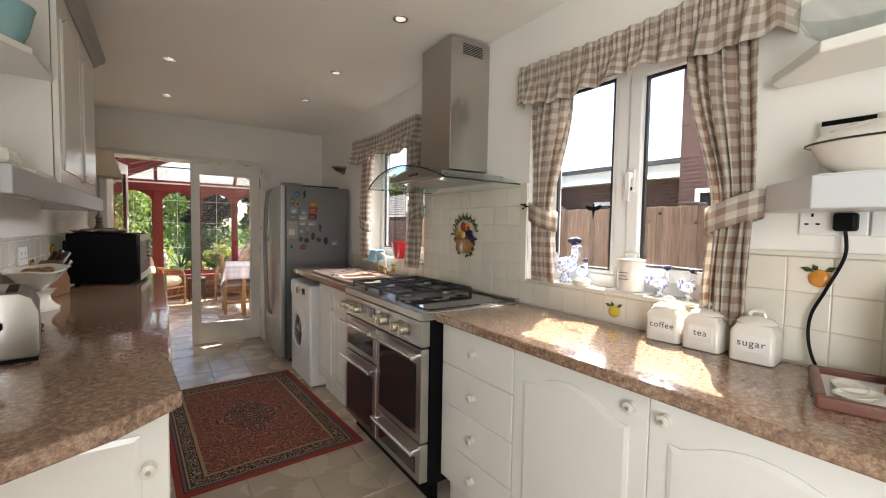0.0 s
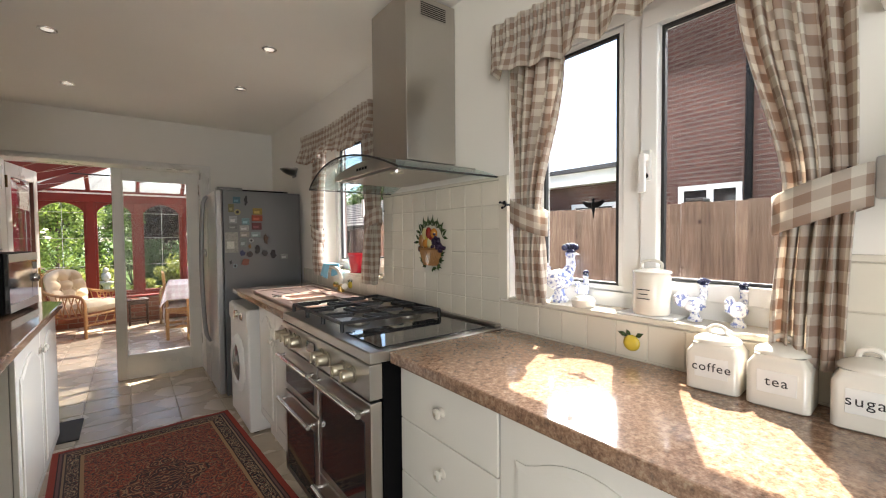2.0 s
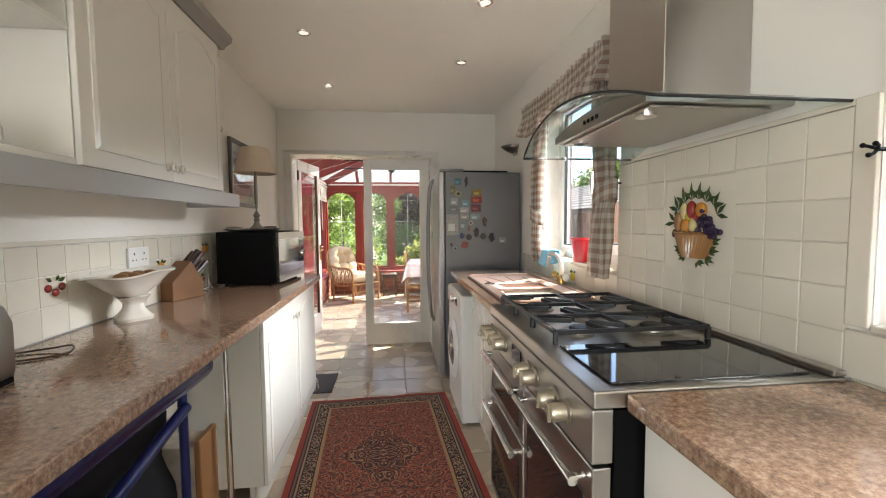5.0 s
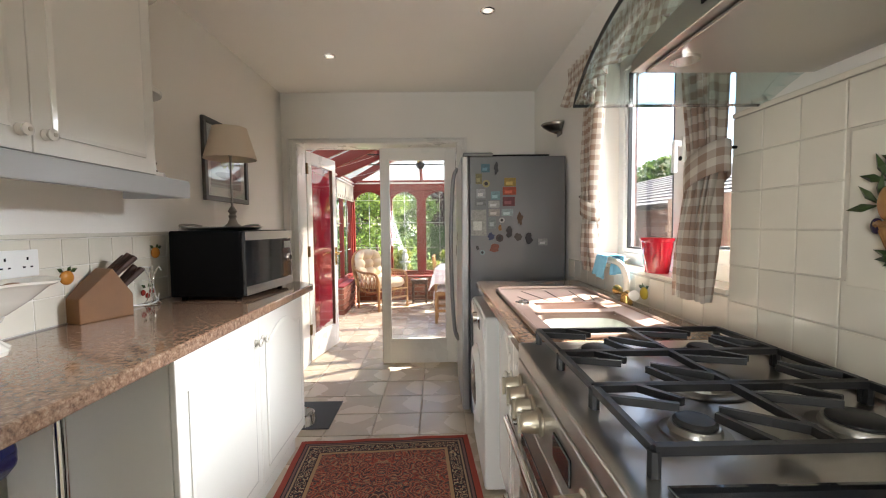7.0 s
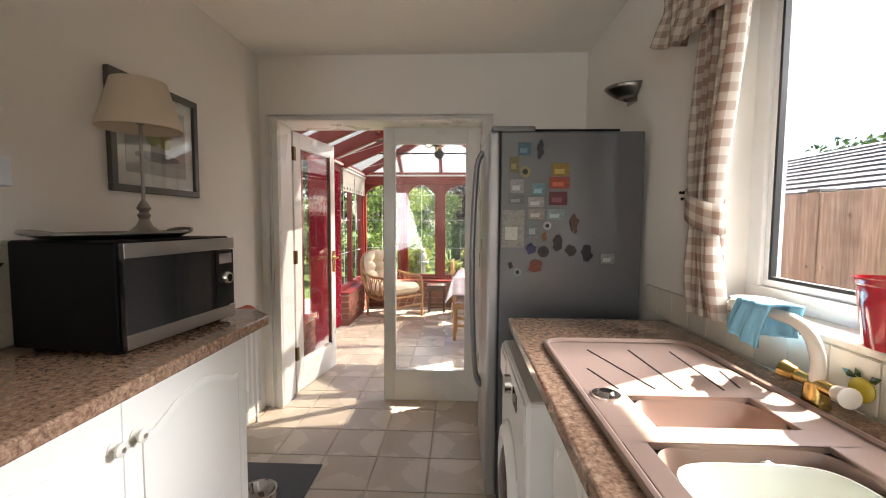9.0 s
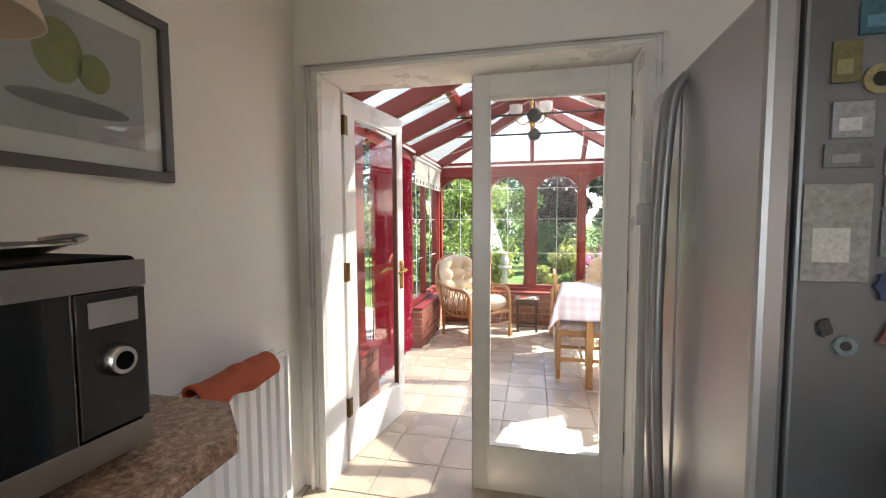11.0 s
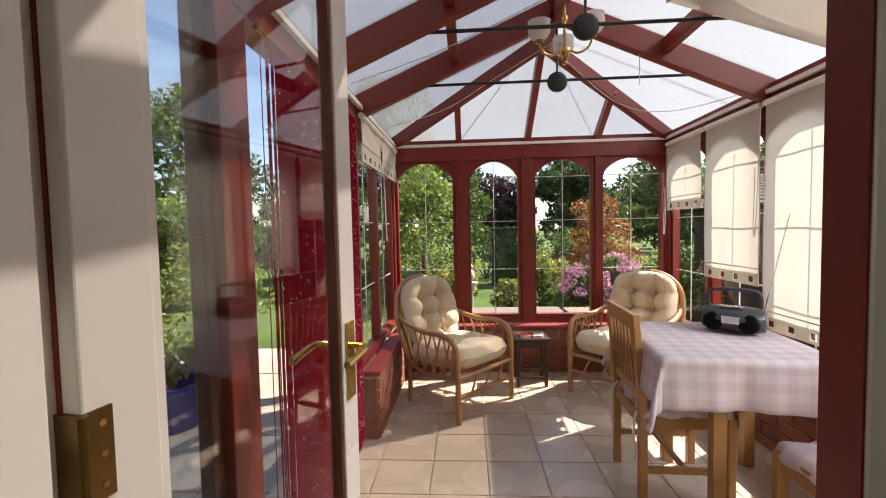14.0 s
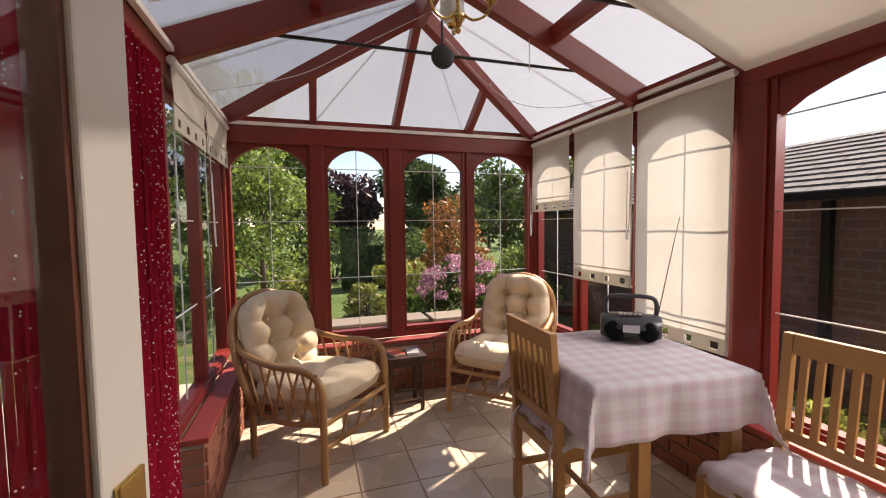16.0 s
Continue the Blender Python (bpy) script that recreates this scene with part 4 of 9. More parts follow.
    for gx0, gx1 in ((0.022, 0.222), (0.228, 0.422), (0.428, 0.63)):
        bm = bmesh.new()
        z = WT + 0.036
        y0, y1 = 0.032, D - 0.085
        ring = [(gx0, y0, z), (gx1, y0, z), (gx1, y1, z), (gx0, y1, z)]
        for i in range(4):
            bar(bm, ring[i], ring[(i + 1) % 4], 0.013)
        for x, y, _ in ring:
            rod(bm, (x, y, WT + 0.006), (x, y, z + 0.006), 0.009, n=8)
        gm, ym = (gx0 + gx1) / 2, (y0 + y1) / 2
        bar(bm, (gx0, ym, z), (gx1, ym, z), 0.012)
        for cy in (0.155, 0.415):
            for dx, dy in ((1, 0.35), (-1, -0.35), (0.3, 1), (-0.3, -1)):
                ex = min(max(gm + dx * 0.2, gx0), gx1)
                ey = min(max(cy + dy * 0.13, y0), y1)
                bar(bm, (ex, ey, z), (gm + dx * 0.026, cy + dy * 0.026, z), 0.012, 0.013, 0.006)
        part("pan_support", bm, M_IRON, top, "black cast iron pan support")
    return c


cooker()


def cooker_hood():
    y0, y1, cy = 2.515, 3.41, 2.96
    h = thing("cooker_hood", (XR, cy, 1.58), "stainless chimney hood with curved glass canopy", "cooker hood")
    part("chimney", boxes(((-0.28, -0.157, 0.09), (-0.003, 0.157, 0.83))), M_STEEL, h, bevel=0.003)
    grille = part("vent_grille", boxes(((-0.205, -0.158, 0.738), (-0.055, -0.157, 0.812))), M_STEEL, h, "pressed vent grille")
    for k in range(7):
        part("slot", boxes(((-0.2, -0.1592, 0.745 + k * 0.009), (-0.06, -0.158, 0.749 + k * 0.009))), M_BLACK, grille, "dark vent slot")
    # motor box under the arch
    bm = bmesh.new()
    n = 16
    prof = []
    for i in range(n + 1):
        u = -1 + 2 * i / n
        prof.append((u * 0.30, 0.088 - 0.075 * (u * 0.66) ** 2))
    outline = [(-0.30, 0.03)] + [(p[0], p[1]) for p in prof] + [(0.30, 0.03)]
    prism(bm, outline, 0.42, Matrix(((0, 0, -1, -0.003), (1, 0, 0, 0), (0, 1, 0, 0), (0, 0, 0, 1))))
    bx = part("motor_box", bm, M_STEEL, h, bevel=0.002)
    part("filter_panel", boxes(((-0.40, -0.28, 0.022), (-0.05, 0.28, 0.0285))), M_STEEL, bx, "steel grease filter", 0.002)
    for y in (-0.2, 0.2):
        bm = bmesh.new()
        rod(bm, (-0.36, y, 0.016), (-0.36, y, 0.022), 0.028, n=18)
        part("hood_lamp", bm, M_CHROME, bx, "round hood lamp")
    bm = boxes(*[((-0.4262, -0.05 + k * 0.028, 0.05), (-0.4235, -0.036 + k * 0.028, 0.062)) for k in range(4)])
    part("buttons", bm, M_BLACK, bx, "small push buttons")
    bm = bmesh.new()
    rows = []
    for i in range(25):
        u = -1 + 2 * i / 24
        z = 0.094 - 0.094 * u * u
        row = []
        for k in range(9):
            v = k / 8
            front = 0.50 + 0.03 * (1 - u * u)
            row.append(bm.verts.new((-0.004 - v * front, u * 0.448, z)))
        rows.append(row)
    for a, b in zip(rows, rows[1:]):
        for k in range(8):
            bm.faces.new((a[k], b[k], b[k + 1], a[k + 1]))
    g = part("glass_canopy", bm, M_HOODGLASS, h, "curved clear glass canopy", smooth=True)
    sol = g.modifiers.new("thickness", "SOLIDIFY")
    sol.thickness = 0.006
    bm = bmesh.new()
    edge = [Vector((-0.004 - 0.50 - 0.03 * (1 - u * u), u * 0.448, 0.093 - 0.094 * u * u)) for u in [-1 + 2 * i / 24 for i in range(25)]]
    edge = [Vector((-0.004, edge[0].y, edge[0].z))] + edge + [Vector((-0.004, edge[-1].y, edge[-1].z))]
    sweep(bm, edge, 0.0038, 8)
    part("glass_edge", bm, M_GASKET, g, "dark polished glass edge")


cooker_hood()


def washing_machine():
    m = thing("washing_machine", (1.41, 4.80, 0.0), "white front-loading washing machine", "washing machine", turn=-90.0)
    W, D, HH = 0.595, 0.57, 0.845
    part("body", boxes(((0, 0.0, 0.015), (W, D, HH))), M_WHITEPL, m, bevel=0.012)
    part("control_panel", boxes(((0.01, -0.006, 0.72), (W - 0.01, 0.0, 0.835))), M_WHITEPL, m, bevel=0.003)
    part("drawer", boxes(((0.03, -0.012, 0.735), (0.19, -0.0065, 0.825))), M_WHITEPL, m, bevel=0.004)
    bm = bmesh.new()
    lathe(bm, [(0, 0), (0.032, 0), (0.030, 0.02), (0, 0.022)], 22)
    part("programme_knob", bm, M_CHROME, m, smooth=True, m=pose(0.30, -0.0065, 0.78, 90, 0, 0))
    part("display", boxes(((0.38, -0.009, 0.755), (0.46, -0.0065, 0.805))), M_BGLASS, m)
    bm = bmesh.new()
    lathe(bm, [(0.135, 0.012), (0.145, 0.026), (0.185, 0.024), (0.205, 0.006), (0.205, 0.0), (0.13, 0.0)], 40)
    d = part("porthole_door", bm, M_WHITEPL, m, smooth=True, m=pose(W / 2, -0.001, 0.43, 90, 0, 0))
    bm = bmesh.new()
    lathe(bm, [(0.135, 0.012), (0.12, -0.01 + 0.03), (0.06, 0.034), (0, 0.038)], 40)
    part("porthole_glass", bm, M_BGLASS, d, "dark domed door glass", smooth=True, m=pose(W / 2, -0.001, 0.43, 90, 0, 0))
    for x in (0.05, W - 0.05):
        bm = bmesh.new()
        rod(bm, (x, 0.05, 0), (x, 0.05, 0.016), 0.02)
        part("foot", bm, M_BLACK, m)


washing_machine()


def fridge():
    f = thing("fridge_freezer", (1.41, 5.70, 0), "tall grey two-door fridge freezer with magnets", "fridge", turn=-90.0)
    W, D, HH = 0.71, 0.62, 1.715
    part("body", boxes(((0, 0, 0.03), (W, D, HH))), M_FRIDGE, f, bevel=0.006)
    part("top_cap", boxes(((0.02, 0.02, HH + 0.001), (W - 0.02, D - 0.1, HH + 0.014))), M_BLACK, f, bevel=0.003)
    part("hinge_cover", boxes(((W - 0.09, -0.04, HH + 0.001), (W - 0.004, 0.15, HH + 0.025))), M_FRIDGE, f, bevel=0.006)
    for x0, x1, nm, hx_ in ((0.0, 0.29, "freezer_door", 0.262), (0.296, W, "fridge_door", 0.326)):
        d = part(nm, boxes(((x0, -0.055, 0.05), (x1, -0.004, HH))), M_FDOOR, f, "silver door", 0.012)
        bm = bmesh.new()
        sweep(bm, arc_pts([(hx_, -0.056, 0.42), (hx_, -0.088, 0.50), (hx_, -0.105, 0.80), (hx_, -0.11, 1.08), (hx_, -0.105, 1.35), (hx_, -0.088, 1.62), (hx_, -0.056, 1.69)], 5), 0.014, 10)
        part("door_handle", bm, M_FHANDLE, d, "long bowed grey handle", smooth=True)
        if nm == "freezer_door":
            part("display", boxes(((0.06, -0.058, 1.16), (0.19, -0.0555, 1.225))), M_BGLASS, d, "dark display window", 0.002)
    for x in (0.05, W - 0.05):
        bm = bmesh.new()
        rod(bm, (x, 0.06, 0), (x, 0.06, 0.035), 0.02)
        part("foot", bm, M_BLACK, f)
    return f


fridge()

# ---- curtains ----


def cloth_sheet(rows, uvs):
    """A sheet from rows of points with cloth measures as its map."""
    bm = bmesh.new()
    lay = bm.loops.layers.uv.new("cloth")
    grid = [[bm.verts.new(p) for p in r] for r in rows]
    for i in range(len(grid) - 1):
        for j in range(len(grid[0]) - 1):
            f = bm.faces.new((grid[i][j], grid[i][j + 1], grid[i + 1][j + 1], grid[i + 1][j]))
            for lp, (a, b) in zip(f.loops, ((i, j), (i, j + 1), (i + 1, j + 1), (i + 1, j))):
                lp[lay].uv = uvs[a][b]
    return bm


def cloth_part(name, rows, uvs, material, parent, label="", thick=0.003):
    bm = cloth_sheet(rows, uvs)
    me = bpy.data.meshes.new(name)
    bm.to_mesh(me)
    bm.free()
    me.materials.append(material)
    me.shade_smooth()
    ob = new(name, me)
    ob.parent = parent
    if label:
        tagged(ob, label)
    if thick:
        s = ob.modifiers.new("thickness", "SOLIDIFY")
        s.thickness = thick
    return ob


def curtain(yc_top, half_top, y_tie, z_tie, y_bot, half_bot, z_top, z_bot, hook_y, seed):
    rnd = random.Random(seed)
    x0 = 2.0
    c = thing("curtain", (x0, yc_top, z_bot), "brown and cream gingham curtain tied back", "curtain", "kitchen curtains")
    ns, nz, wide = 72, 40, 0.62
    rows, uvs = [], []
    ph = [rnd.uniform(0, 6) for _ in range(4)]
    for i in range(nz + 1):
        z = z_top + (z_bot - z_top) * i / nz
        if z > z_tie:
            k = (z_top - z) / (z_top - z_tie)
            e = k * k * (3 - 2 * k)
            yc = yc_top + (y_tie - yc_top) * e ** 1.3
            half = half_top * (1 - e ** 1.6) + 0.055 * e ** 1.6
        else:
            k = min(1, (z_tie - z) / (z_tie - z_bot))
            yc = y_tie + (y_bot - y_tie) * k ** 0.7
            half = 0.055 + (half_bot - 0.055) * k ** 0.6
        amp = 0.018 + 0.012 * math.sin(k * 3.1)
        row, uv = [], []
        for j in range(ns + 1):
            s = j / ns
            w = 2 * math.pi * s
            y = yc + (s - 0.5) * 2 * half + 0.006 * math.sin(w * 9 + ph[0])
            x = amp * math.sin(w * 5.0 + ph[1] + 0.5 * math.sin(k * 3 + ph[2])) + 0.007 * math.sin(w * 11 + ph[3] + k * 2)
            row.append((x, y - yc_top, z - z_bot))
            uv.append((s * wide, z))
        rows.append(row)
        uvs.append(uv)
    cloth_part("drape", rows, uvs, M_CURTAIN, c)
    # tie-back band
    rows, uvs = [], []
    n = 28
    for i in range(5):
        row, uv = [], []
        for j in range(n + 1):
            a = 2 * math.pi * j / n
            lean = 0.030 * math.sin(a)
            row.append((0.042 * math.cos(a), y_tie - yc_top + 0.082 * math.sin(a), z_tie - z_bot + 0.045 - 0.09 * i / 4 - lean * (1 if hook_y > y_tie else -1) * -1))
            uv.append((j / n * 0.40, i * 0.024))
        rows.append(row)
        uvs.append(uv)
    cloth_part("tie_back", rows, uvs, M_CURTAIN, c, "gingham tie-back band")
    bm = bmesh.new()
    hy = hook_y - yc_top
    hz = z_tie - z_bot + 0.055
    rod(bm, (0.058, hy, hz), (0.012, hy, hz), 0.0045, n=8)
    for dy, dz in ((-0.012, 0.009), (0.012, 0.009), (0.0, -0.013)):
        sweep(bm, [(0.014, hy, hz), (0.004, hy + dy * 0.7, hz + dz * 0.7), (-0.006, hy + dy, hz + dz)], 0.0035, 6)
        ball(bm, (-0.008, hy + dy, hz + dz), 0.0055, 8)
    part("tie_hook", bm, M_BLACK, c, "small dark iron tie hook")
    return c


def pelmet(y0, y1, z_top, z_bot, seed):
    rnd = random.Random(seed)
    x0 = 1.955
    p = thing("curtain_pelmet", (x0, (y0 + y1) / 2, z_bot), "gathered gingham pelmet frill above the window", "curtain", "kitchen pelmets")
    ns, nz = 300, 14
    L = y1 - y0
    ph = [rnd.uniform(0, 6) for _ in range(6)]
    rows, uvs = [], []
    for i in range(nz + 1):
        v = i / nz
        row, uv = [], []
        for j in range(ns + 1):
            s = j / ns
            y = y0 + s * L
            tight = max(0.0, 1 - abs(v - 0.30) / 0.36)
            fr = max(0.0, (v - 0.42) / 0.58)
            x = 0.007 * tight * math.sin(s * L * 330) + 0.010 * (1 - tight) * math.sin(s * L * 95 + ph[0]) + fr * 0.024 * math.sin(s * L * 48 + ph[1] + 1.2 * math.sin(s * 7 + ph[2]))
            x -= 0.018 * fr
            z = z_top + (z_bot - z_top) * v - fr * (0.022 * math.sin(s * L * 9 + ph[3]) + 0.010 * math.sin(s * L * 48 + ph[4]))
            z += 0.010 * math.sin(s * L * 5 + ph[5])
            # returns to the wall
            edge = min(s, 1 - s) * L
            if edge < 0.02:
                x += 0.10 * (1 - edge / 0.02)
            row.append((x, y - (y0 + y1) / 2, z - z_bot))
            uv.append((s * L * 1.75, v * (z_top - z_bot) * 1.1))
        rows.append(row)
        uvs.append(uv)
    cloth_part("frill", rows, uvs, M_CURTAIN, p)
    bm = boxes(((0.01, -L / 2 + 0.03, z_top - z_bot - 0.07), (0.025, L / 2 - 0.03, z_top - z_bot - 0.05)))
    for y in (-L / 2 + 0.05, L / 2 - 0.05):
        box(bm, (0.025, y, z_top - z_bot - 0.07), (0.105, y + 0.02, z_top - z_bot - 0.05))
    part("rail", bm, M_WHITEPL, p)


curtain(2.245, 0.125, 2.30, 1.40, 2.285, 0.075, 2.06, 1.078, 2.43, 3)
curtain(1.53, 0.105, 1.47, 1.40, 1.49, 0.06, 2.06, 1.03, 1.41, 5)
pelmet(1.34, 2.475, 2.14, 1.945, 7)
curtain(4.425, 0.105, 4.48, 1.36, 4.45, 0.07, 2.06, 1.03, 4.60, 9)
curtain(3.575, 0.09, 3.545, 1.43, 3.60, 0.075, 2.06, 1.03, 3.49, 11)
pelmet(3.47, 4.72, 2.14, 1.925, 13)

# ---- sink ----


def sink():
    s = thing("sink", (1.515, 3.515, WT), "brown composite sink with drainer and two bowls", "sink")
    L, D = 0.94, 0.425

    def rim(a, b):
        return (a[0], a[1], -0.004), (b[0], b[1], 0.008)
    bm = boxes(rim((0, 0), (D, 0.03)), rim((0, 0.03), (0.042, 0.33)), rim((0.345, 0.03), (D, 0.33)), rim((0, 0.33), (D, 0.385)),
               rim((0, 0.385), (0.085, 0.525)), rim((0.345, 0.385), (D, 0.525)), rim((0, 0.525), (D, 0.56)))
    part("rim", bm, M_SINK, s, bevel=0.003)
    bm = bmesh.new()
    r = 0.05
    outline = []
    for cx, cy, a0 in ((D - r, L - r, 0), (r, L - r, 90), (r, r, 180), (D - r, r, 270)):
        outline += [(cx + (r + 0.012) * math.cos(radians(a0 + 15 * k)), cy + (r + 0.012) * math.sin(radians(a0 + 15 * k)), 0.006) for k in range(7)]
    sweep(bm, outline, 0.009, 8, closed=True)
    part("raised_edge", bm, M_SINK, s, "rounded raised sink edge", smooth=True)
    part("drainer", boxes(((0.0, 0.561, -0.006), (D, L, 0.003))), M_SINK, s, bevel=0.002)
    # grooves are dark bars on the drainer, with their shade in the colour
    for x0, x1, y0, y1 in ((0.085, 0.053, 0.565, 0.70), (0.168, 0.102, 0.575, 0.86), (0.229, 0.224, 0.575, 0.865), (0.323, 0.341, 0.575, 0.856), (0.368, 0.39, 0.59, 0.70)):
        bm = bmesh.new()
        rod(bm, (x0, y0, 0.0025), (x1, y1, 0.0025), 0.003, n=6)
        part("drainer_groove", bm, M_GASKET, s, "dark bar in place of a drainage groove")

    def bowl(x0, y0, x1, y1, d, nm):
        bm = bmesh.new()
        n = 8
        rings = []
        for z, ins, rad in ((0.0, 0.0, 0.05), (-0.02, 0.006, 0.05), (-d + 0.03, 0.02, 0.05), (-d, 0.05, 0.04)):
            ring = []
            for cx, cy, a0 in ((x1 - rad, y1 - rad, 0), (x0 + rad, y1 - rad, 90), (x0 + rad, y0 + rad, 180), (x1 - rad, y0 + rad, 270)):
                for i in range(n):
                    a = radians(a0 + 90 * i / (n - 1))
                    sx = 1 if cx > (x0 + x1) / 2 else -1
                    sy = 1 if cy > (y0 + y1) / 2 else -1
                    ring.append(bm.verts.new((cx - sx * ins + rad * math.cos(a), cy - sy * ins + rad * math.sin(a), z)))
            rings.append(ring)
        for u, w in zip(rings, rings[1:]):
            for k in range(len(u)):
                bm.faces.new((u[k], u[(k + 1) % len(u)], w[(k + 1) % len(u)], w[k]))
        bm.faces.new(rings[-1])
        return part(nm, bm, M_SINK, s, smooth=True)

    half = bowl(0.085, 0.385, 0.345, 0.525, 0.10, "half_bowl")
    big = bowl(0.042, 0.03, 0.345, 0.33, 0.17, "main_bowl")
    bm = bmesh.new()
    lathe(bm, [(0, 0.002), (0.018, 0.002), (0.020, 0.004), (0.026, 0.003), (0.027, 0)], 24)
    part("overflow", bm, M_CHROME, big, "round chrome overflow", smooth=True, m=pose(0.235, 0.318, -0.040, 90, 0, 0))
    bm = boxes(((-0.016, -0.0025, 0.0042), (0.016, 0.0025, 0.005)), ((-0.0025, -0.016, 0.0042), (0.0025, 0.016, 0.005)))
    part("overflow_cross", bm, M_BLACK, big, m=pose(0.235, 0.318, -0.040, 90, 0, 45))
    wb = bmesh.new()
    rings = []
    for r, z in ((0.02, 0.004), (0.78, 0.004), (0.92, 0.15), (0.95, 0.160), (1.0, 0.158), (0.96, 0.145), (0.82, 0.0), (0.02, 0.0)):
        ring = []
        for i in range(48):
            c, q = math.cos(2 * math.pi * i / 48), math.sin(2 * math.pi * i / 48)
            k = r / (abs(c) ** 4.5 + abs(q) ** 4.5) ** (1 / 4.5)
            ring.append(wb.verts.new((0.140 * k * c, 0.128 * k * q, z)))
        rings.append(ring)
    for u, v in zip(rings, rings[1:]):
        for i in range(48):
            wb.faces.new((u[i], u[(i + 1) % 48], v[(i + 1) % 48], v[i]))
    o = single("washing_up_bowl", wb, M_BOWL, "white plastic washing-up bowl standing in the sink", "bowl", smooth=True, m=Matrix.Translation((1.515 + 0.193, 3.515 + 0.175, WT - 0.168)))
    bm = bmesh.new()
    lathe(bm, [(0, 0.012), (0.014, 0.012), (0.02, 0.006), (0.03, 0.005), (0.031, 0.0), (0, 0)], 26)
    single("sink_plug", bm, M_CHROME, "chrome sink strainer plug lying on the drainer", "plug", smooth=True, m=Matrix.Translation((1.553, 4.035, WT + 0.008)))


sink()
t = thing("mixer_tap", (1.99, 4.03, WT + 0.001), "cream and brass kitchen mixer tap", "tap")
bm = bmesh.new()
rod(bm, (0, 0, 0), (0, 0, 0.05), 0.026, 0.02, 18)
rod(bm, (0, -0.055, 0.045), (0, 0.055, 0.045), 0.014, n=14)
part("body", bm, M_BRASS, t, smooth=True)
for y in (-0.1, 0.1):
    bm = bmesh.new()
    rod(bm, (0, y * 0.5, 0.045), (-0.006, y * 0.82, 0.048), 0.016, 0.021, 14)
    part("tap_handle", bm, M_BRASS if y > 0 else M_CERAMIC, t, "round tap handle", smooth=True)
bm = bmesh.new()
sweep(bm, arc_pts([(0, 0, 0.05), (0, 0, 0.10), (-0.003, 0.02, 0.145), (-0.008, 0.05, 0.165), (-0.015, 0.09, 0.172), (-0.028, 0.19, 0.176), (-0.034, 0.225, 0.172)], 5), 0.014, 12)
part("spout", bm, M_CERAMIC, t, "cream enamelled spout", smooth=True)
rows, uvs = [], []
for i in range(25):
    a = i / 24
    row, uv = [], []
    for j in range(17):
        s = j / 16
        y = 0.075 + s * 0.105 + 0.010 * math.sin(a * 7 + 1)
        fold = 0.006 * math.sin(s * 15 + a * 2) + 0.004 * math.sin(s * 31 + a * 5)
        k = abs(a - 0.5)
        if k < 0.08:
            x, z = -0.022 + (a - 0.5) * 0.42, 0.194 + 0.3 * fold
        elif a < 0.5:
            x, z = -0.056 - 0.03 * (0.42 - a) + fold * (0.5 + 1.6 * (0.42 - a)), 0.194 - (0.42 - a) * (0.24 - 0.05 * s)
        else:
            x, z = 0.012 + 0.012 * (a - 0.58) + fold, 0.194 - (a - 0.58) * (0.18 + 0.05 * s)
        row.append((x, y, z))
        uv.append((s, a))
    rows.append(row)
    uvs.append(uv)
tc = thing("dish_cloth", (1.99, 4.03, WT + 0.001), "light blue cloth draped over the tap spout", "cloth")
cloth_part("cloth", rows, uvs, M_BLUECLOTH, tc, thick=0.006)
# sill things at the second window
bm = bmesh.new()
lathe(bm, [(0, 0), (0.052, 0), (0.055, 0.01), (0.072, 0.125), (0.076, 0.128), (0.078, 0.14), (0.072, 0.14), (0.066, 0.12), (0.05, 0.02), (0, 0.02)], 32)
single("plant_pot", bm, M_REDPOT, "glossy red pot on the window sill", "pot", smooth=True, m=Matrix.Translation((2.085, 3.97, SILL + 0.008)) @ Matrix.Diagonal((0.8, 1, 1, 1)))
dp = thing("soap_dish", (2.09, 4.36, SILL + 0.008), "white glass dish on the window sill", "dish")
bm = bmesh.new()
lathe(bm, [(0, 0), (0.04, 0), (0.065, 0.03), (0.06, 0.03), (0.037, 0.006), (0, 0.006)], 24)
part("dish", bm, M_CERAMIC, dp, smooth=True)

# ---- things on the first window sill ----


